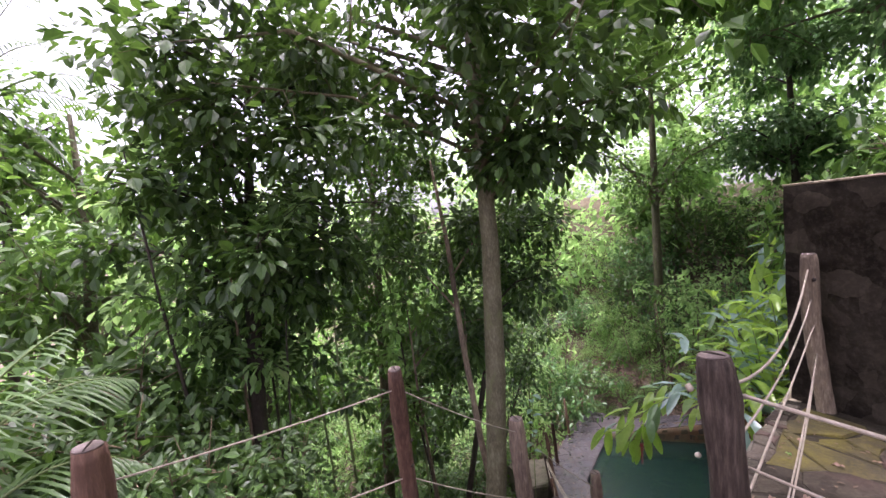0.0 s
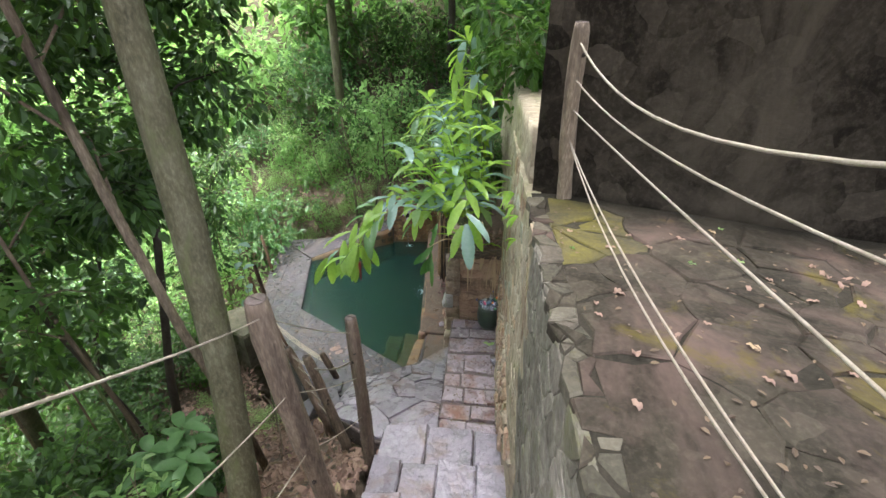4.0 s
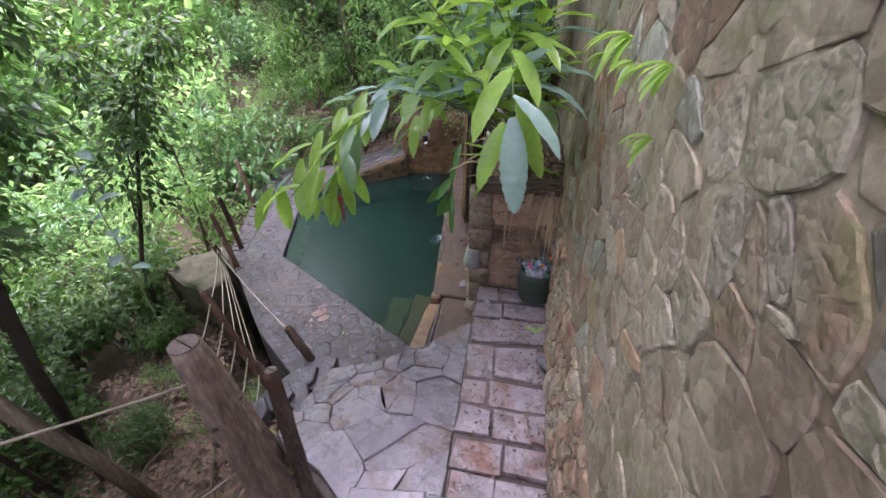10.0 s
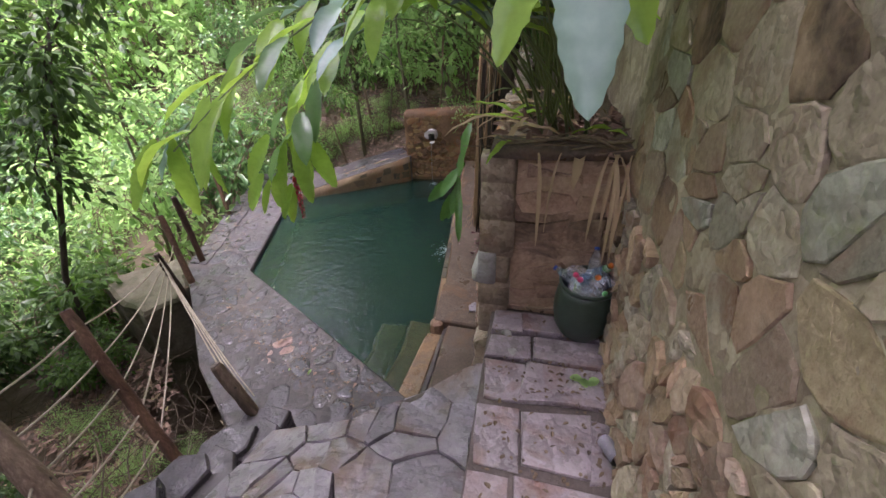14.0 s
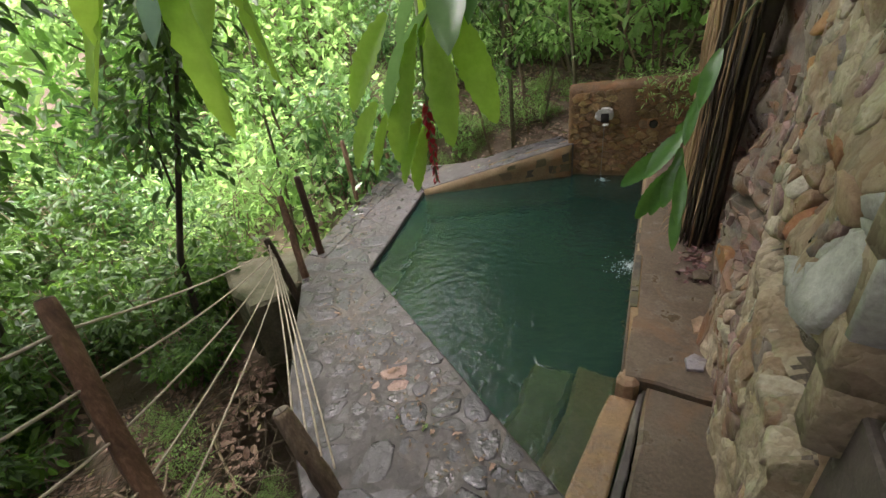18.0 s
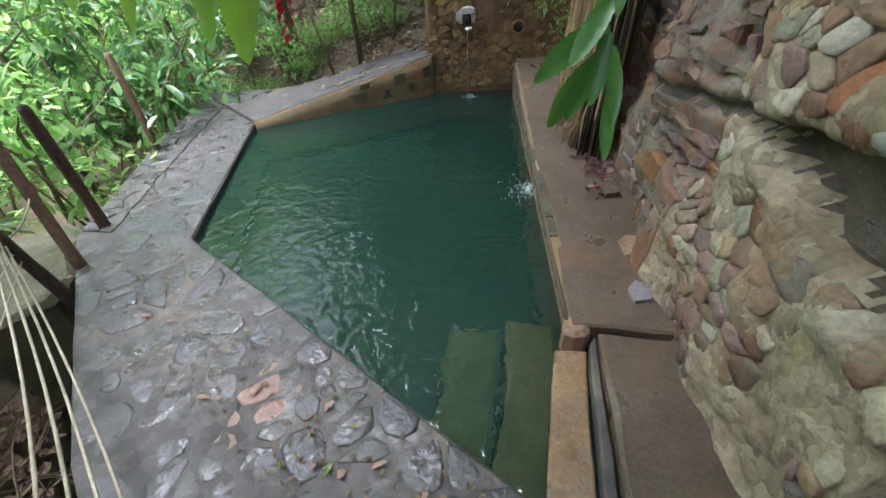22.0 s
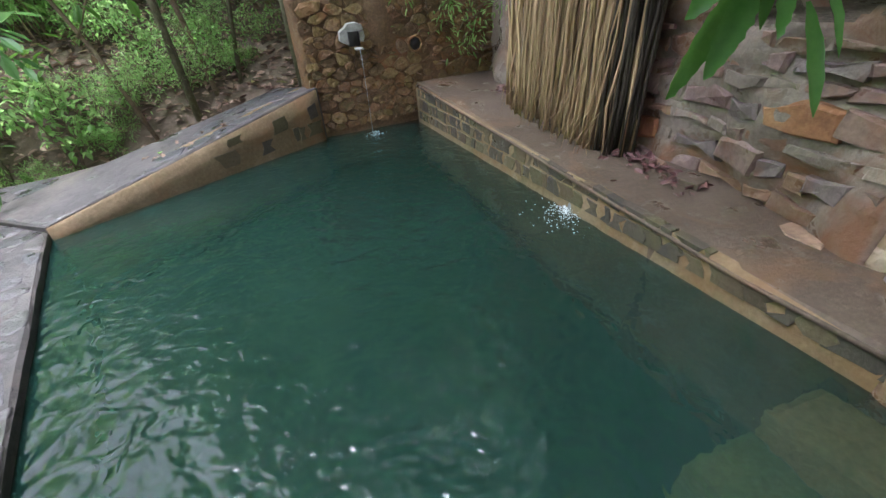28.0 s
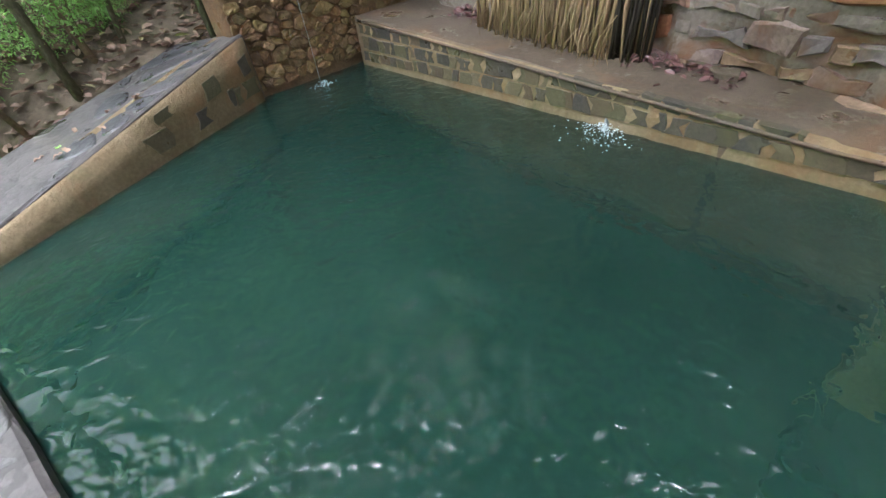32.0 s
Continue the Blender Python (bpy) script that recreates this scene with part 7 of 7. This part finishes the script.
# dry fronds over the pier
for i in range(10):
    V, F = [], []
    x = 3.05 + 0.6 * ra.random() if i > 4 else 3.6 + 0.1 * ra.random()
    leaf_long(V, F, Vector((x, -1.5, 2.14)), Vector((ra.uniform(-0.4, 0.4), -0.9, 0.2)).normalized(), Vector((0, 0, 1)), ra.uniform(0.3, 0.6), ra.uniform(0.012, 0.022), 3.6, 10, 0.7)
    tagged(part("dry_leaf", (V, F), M_DRY), "dry straw-coloured leaf hanging over the coping", "leaf", "dry leaves on the pier")

for i in range(26):
    V, F = [], []
    a = ra.uniform(2.2, 4.6)
    leaf_long(V, F, Vector((ra.uniform(3.05, 3.68), ra.uniform(-1.4, -0.4), 2.11 + ra.uniform(0, 0.1))), Vector((math.cos(a), math.sin(a), ra.uniform(0.1, 0.6))).normalized(), Vector((0, 0, 1)), ra.uniform(0.2, 0.45), ra.uniform(0.03, 0.06), ra.uniform(0.5, 1.6), 7, 0.4)
    tagged(part("dry_leaf" if i % 3 else "green_leaf", (V, F), M_DRY if i % 3 else M_GINGER), "long dry curled leaf on the pier top" if i % 3 else "long green leaf lying on the pier top", "leaf", "leaves on the pier top")
V, F = [], []
for i in range(420):
    p = Vector((ra.uniform(3.02, 3.7), ra.uniform(-1.5, -0.6), 2.085 + ra.uniform(0, 0.04)))
    leaf2(V, F, p, Vector((ra.uniform(-1, 1), ra.uniform(-1, 1), ra.uniform(-0.3, 0.4))).normalized(), (Vector((0, 0, 1)) + sph(ra) * 0.7).normalized(), ra.uniform(0.04, 0.12), ra.uniform(0.02, 0.045))
tagged(part("leaf_pile", (V, F), M_DEADLEAF, smooth=False), "brown dead leaves heaped on the pier top", "leaf litter", kind="stuff")
for i in range(26):
    a = ra.uniform(-0.5, 0.5) + (math.pi if i % 2 else 0)
    p = Vector((ra.uniform(3.05, 3.7), ra.uniform(-1.5, -1.32), 2.115 + ra.uniform(0, 0.05)))
    L = ra.uniform(0.15, 0.5)
    q = p + Vector((math.cos(a) * L, math.sin(a) * L * 0.4, ra.uniform(-0.02, 0.08)))
    r = ra.uniform(0.003, 0.008)
    tagged(part("twig", tube([p, p.lerp(q, 0.5) + Vector((0, 0, ra.uniform(-0.01, 0.03))), q], [r, r * 0.8, r * 0.4], 5, 0.1, seed=i), M_TWIG), "dry brown twig on top of the stone pier", "twig", "twigs on the pier")

# small ferns rooted in the joints of the tall wall
for i, (y, z, sz) in enumerate([(-2.62, 3.43, 0.16), (-3.2, 3.45, 0.12), (-3.2, 3.24, 0.1), (-2.75, 3.36, 0.12), (-2.3, 3.3, 0.13)]):
    rg = random.Random(800 + i)
    fern = thing("wall_fern", "small yellow-green fern growing from the wall", "fern", "ferns on the wall", (XW - 0.03, y, z))
    for k in range(7):
        V, F = [], []
        ang = rg.uniform(-1.3, 1.3)
        leaf_long(V, F, Vector((0, 0, 0)), Vector((-0.7, math.sin(ang), 0.5 * math.cos(ang))).normalized(), Vector((0, 0, 1)), sz * rg.uniform(0.8, 1.4), sz * 0.2, 1.6, 5, 0.1)
        part("frond", (V, F), M_GINGER, fern)
# broad-leaved plant beside the upper steps
for i, (x, y, z, h) in enumerate([(1.25, -4.5, 1.75, 0.5), (1.05, -4.62, 1.7, 0.42), (1.4, -4.7, 1.8, 0.38), (0.9, -2.85, 0.3, 2.55)]):
    rg = random.Random(860 + i)
    bush = thing("broad_leaf_plant", "young plant with broad blue-green leaves beside the steps" if i < 3 else "slender sapling with pale round leaves below the fence", "plant", "broad-leaved plants", (x, y, z - 0.15))
    top = Vector((0.06, 0.04, h + 0.15))
    part("stem", tube([Vector((0, 0, 0)), top * 0.5 + Vector((0.02, -0.02, 0)), top], [0.009, 0.007, 0.004], 5, 0.1, seed=i), M_STEM, bush)
    for k in range(15 if i < 3 else 9):
        a = k * 2.4
        V, F = [], []
        leaf_long(V, F, top * (1.0 - 0.035 * k), Vector((math.cos(a), math.sin(a), rg.uniform(0.15, 0.8))).normalized(), Vector((0, 0, 1)), rg.uniform(0.16, 0.25) * (1 if i < 3 else 0.6), rg.uniform(0.07, 0.1), rg.uniform(0.5, 1.1), 7, 0.08)
        part("leaf", (V, F), M_LEAFGREY if i < 3 else M_BLUELEAF, bush)
# leafy twig that hangs over the dark wall
twig = thing("overhanging_branch", "thin leafy twig hanging over the dark wall", "branch", at=(4.75, -3.5, 5.42))
ends = [Vector((0, -0.2, -0.1)), Vector((-0.02, -0.7, 0.02)), Vector((-0.1, -1.15, -0.1)), Vector((-0.2, -1.5, -0.4))]
part("twig", tube(ends, [0.008, 0.007, 0.005, 0.003], 5, 0.1, seed=2), M_TWIG, twig)
rg = random.Random(870)
for k in range(22):
    p = ends[1].lerp(ends[2], k / 11) if k < 11 else ends[2].lerp(ends[3], (k - 11) / 10)
    V, F = [], []
    leaf_long(V, F, p, Vector((rg.uniform(-1, 1), rg.uniform(-1, 0.2), rg.uniform(-0.9, 0.1))).normalized(), Vector((0, 0, 1)), rg.uniform(0.14, 0.24), rg.uniform(0.03, 0.05), 0.8, 6, 0.1)
    part("leaf", (V, F), M_GINGER, twig)
# ---- strangler roots ----
fig = thing("strangler_tree", "dark trunk veiled in hanging tan aerial roots", "tree", at=(2.8, 1.25, 0.1))
o = Vector((2.8, 1.25, 0.1))
part("trunk", tube([Vector(p) - o for p in [(2.78, 1.1, 0.05), (2.8, 1.12, 0.9), (2.88, 1.18, 1.8), (3.0, 1.4, 3.0), (3.1, 1.5, 4.5)]], [0.06, 0.06, 0.06, 0.08, 0.07], 14, 0.2, seed=3), M_DARKBARK, fig)
for i in range(280):
    y = ra.uniform(1.14, 2.15)
    x = 2.62 - 0.05 * math.sin((y - 1.15) * 3.1) + ra.uniform(-0.07, 0.1)
    top = Vector((x + ra.uniform(0.0, 0.12), y + ra.uniform(-0.08, 0.04), ra.uniform(1.5, 2.4)))
    foot = Vector((x, y, ledge_z(x, y)))
    r = ra.choice([0.0018, 0.0025, 0.003, 0.004, 0.006, 0.008, 0.012]) * ra.uniform(0.8, 1.2)
    sway = Vector((0, ra.uniform(-0.07, 0.07), 0))
    pts = [top.lerp(foot, k / 7) + sway * math.sin(math.pi * k / 7) + Vector((ra.uniform(-0.025, 0.015), ra.uniform(-0.016, 0.016), 0)) * (k > 0) for k in range(8)]
    part("root", tube([p - o for p in pts], [r * (1.05 - 0.05 * k) for k in range(8)], 5, 0.2, seed=i), M_ROOT, fig)
# near edge of the curtain: most roots take a dark colour for shade
for i in range(46):
    y = ra.uniform(0.97, 1.16)
    x = 2.68 + ra.uniform(-0.08, 0.12)
    top = Vector((x + ra.uniform(0.0, 0.1), y + ra.uniform(-0.03, 0.05), ra.uniform(1.6, 2.4)))
    foot = Vector((x, y, ledge_z(x, y)))
    pts = [top.lerp(foot, k / 6) + Vector((ra.uniform(-0.02, 0.02), ra.uniform(-0.02, 0.02), 0)) * (0 < k < 6) for k in range(7)]
    part("root", tube([p - o for p in pts], ra.uniform(0.004, 0.012), 5, 0.2, seed=i), M_ROOT if i % 4 == 0 else M_DARKBARK, fig, "" if i % 4 == 0 else "root coloured dark for shade")
# frayed rootlets at the foot
for i in range(60):
    y = ra.uniform(1.1, 2.2)
    p = Vector((2.58 + ra.uniform(-0.06, 0.06), y, ledge_z(2.6, y) + ra.uniform(0.05, 0.3)))
    q = Vector((p.x - ra.uniform(0.0, 0.12), y + ra.uniform(-0.1, 0.1), ledge_z(2.5, y) + 0.004))
    part("rootlet", tube([p - o, p.lerp(q, 0.5) - o + Vector((-0.02, 0, 0.01)), q - o], [0.0025, 0.002, 0.001], 4, 0.1, seed=i), M_ROOT, fig)
V, F = [], []
leaf_long(V, F, Vector((2.6, 1.08, 0.98)), Vector((-0.1, 0.05, -1)), Vector((-1, 0, 0)), 0.32, 0.07, 0.1, 6, 0.4)
part("bark_flake", (V, F), surface("pale_bark", [(0.25, (0.4, 0.24, 0.17)), (0.5, (0.52, 0.35, 0.27)), (0.75, (0.62, 0.45, 0.36))], 6, 50, (0.6, 0.9), 0.01), fig, "peeling pinkish bark flake")


# crumbs of leaf and twig on the rim and the wet flags
V, F = [], []
for i in range(1500):
    k = i % 5
    u = ra.random()
    if k == 0:
        x, y, z = -0.1 + 2.3 * u, -0.2 - 1.3 * u - ra.uniform(-0.08, 0.6) * (1 - 0.4 * u), 0.003
    elif k > 2:
        x, y, z = 3.85 + 3.2 * u, -6.6 + 2.9 * ra.random(), ZP + 0.006
        if y > -3.45 - 0.374 * (x - 3.62) - 0.1:
            continue
    elif k == 1:
        x, y, z = -0.55 - 0.65 * u + ra.uniform(-0.4, 0.25), 0.2 + 1.9 * u, 0.003
    else:
        x, y, z = ra.uniform(3.08, 3.68), ra.uniform(-3.4, -1.5), ZS + 0.012
    leaf2(V, F, Vector((x, y, z)), Vector((ra.uniform(-1, 1), ra.uniform(-1, 1), 0.1)).normalized(), Vector((0, 0, 1)), ra.uniform(0.015, 0.04), ra.uniform(0.008, 0.02))
tagged(part("leaf_crumbs", (V, F), M_CRUMB, smooth=False), "dark crumbs of leaf and twig on the stone", "leaf litter", kind="stuff")


# debris and loose stones on the ledge
V, F = [], []
for i in range(420):
    y = ra.uniform(0.5, 2.6)
    x = 2.8 - abs(ra.gauss(0, 0.1))
    leaf2(V, F, Vector((x, y, ledge_z(x, y) + ra.uniform(0, 0.02))), Vector((ra.uniform(-1, 1), ra.uniform(-1, 1), ra.uniform(-0.2, 0.4))).normalized(), (Vector((0, 0, 1)) + sph(ra) * 0.7).normalized(), ra.uniform(0.03, 0.07), ra.uniform(0.02, 0.04))
tagged(part("leaf_debris", (V, F), leaf_mat("rotten_leaf", (0.06, 0.025, 0.03), (0.2, 0.1, 0.09), gloss=0.35, back=0.05), smooth=False), "dark purple rotting leaves on the pool ledge", "leaf litter", kind="stuff")
for i in range(6):
    y = -0.3 + 0.4 * i + ra.uniform(-0.1, 0.1)
    x, w = 2.83 + ra.uniform(-0.05, 0.03), ra.uniform(0.05, 0.11)
    z = ledge_z(x, y)
    tagged(part("loose_stone", prism([(x - w * 0.6, y - w), (x + w * 0.5, y - w * 0.7), (x + w * 0.7, y + w * 0.6), (x - w * 0.2, y + w), (x - w * 0.8, y + w * 0.2)], z - 0.03, z + ra.uniform(0.01, 0.03), 0.006, 0.012, 500 + i), [M_SLATE, M_PIER, M_SILT, M_PIER][i % 4], smooth=False), "loose wet stone at the foot of the rock wall", "stone", "stones on the ledge")


# ---- palm fronds ----
def frond(base, tip, rise, n, L, seed):
    rg = random.Random(seed)
    a, c = Vector(base), Vector(tip)
    b = a.lerp(c, 0.5) + Vector((0, 0, rise))
    curve = [a * (1 - t) ** 2 + b * 2 * t * (1 - t) + c * t * t for t in [i / n for i in range(n + 1)]]
    ob = thing("palm_frond", "feathery yellow-green palm frond", "palm", "palm fronds", a)
    part("rib", tube([p - a for p in curve], [0.014 - 0.011 * i / n for i in range(n + 1)], 5), M_STEM, ob)
    V, F = [], []
    for i in range(3, n):
        d = (curve[i + 1] - curve[i]).normalized()
        s = d.cross(Vector((0, 0, 1))).normalized()
        for q in (-1, 1):
            leaf_long(V, F, curve[i] - a, (d * 0.6 + s * q + Vector((0, 0, 0.15))).normalized(), Vector((0, 0, 1)), L * math.sin(math.pi * (0.15 + 0.8 * i / n)) * rg.uniform(0.85, 1.1), 0.025, 0.9, 4)
    part("foliage", (V, F), M_PALM, ob)


for i, (b, t, r) in enumerate([((1.3, -8.3, 3.3), (0.9, -7.0, 4.3), 0.9), ((1.3, -8.3, 3.3), (1.05, -7.3, 4.75), 0.5), ((1.4, -8.2, 3.2), (1.25, -7.0, 3.85), 0.9), ((0.9, -8.6, 3.2), (0.2, -7.1, 4.2), 0.9), ((-3.3, -8.3, 6.7), (-3.5, -6.2, 7.4), 1.2), ((-3.3, -8.3, 6.7), (-3.5, -7.0, 6.1), 1.2), ((-3.3, -8.3, 6.7), (-2.7, -7.3, 8.6), 0.4), ((-3.3, -8.3, 6.7), (-3.4, -6.4, 6.7), 1.4), ((-3.3, -8.3, 6.7), (-2.4, -7.0, 7.6), 1.0)]):
    frond(b, t, r, 30, 0.5, 400 + i)
tree("palm", "distant slim palm trunk", [(-3.5, -8.4, -0.5), (-3.4, -8.4, 3), (-3.3, -8.3, 6.75)], [0.12, 0.1, 0.09], M_BARK, [], M_PALM, 61)
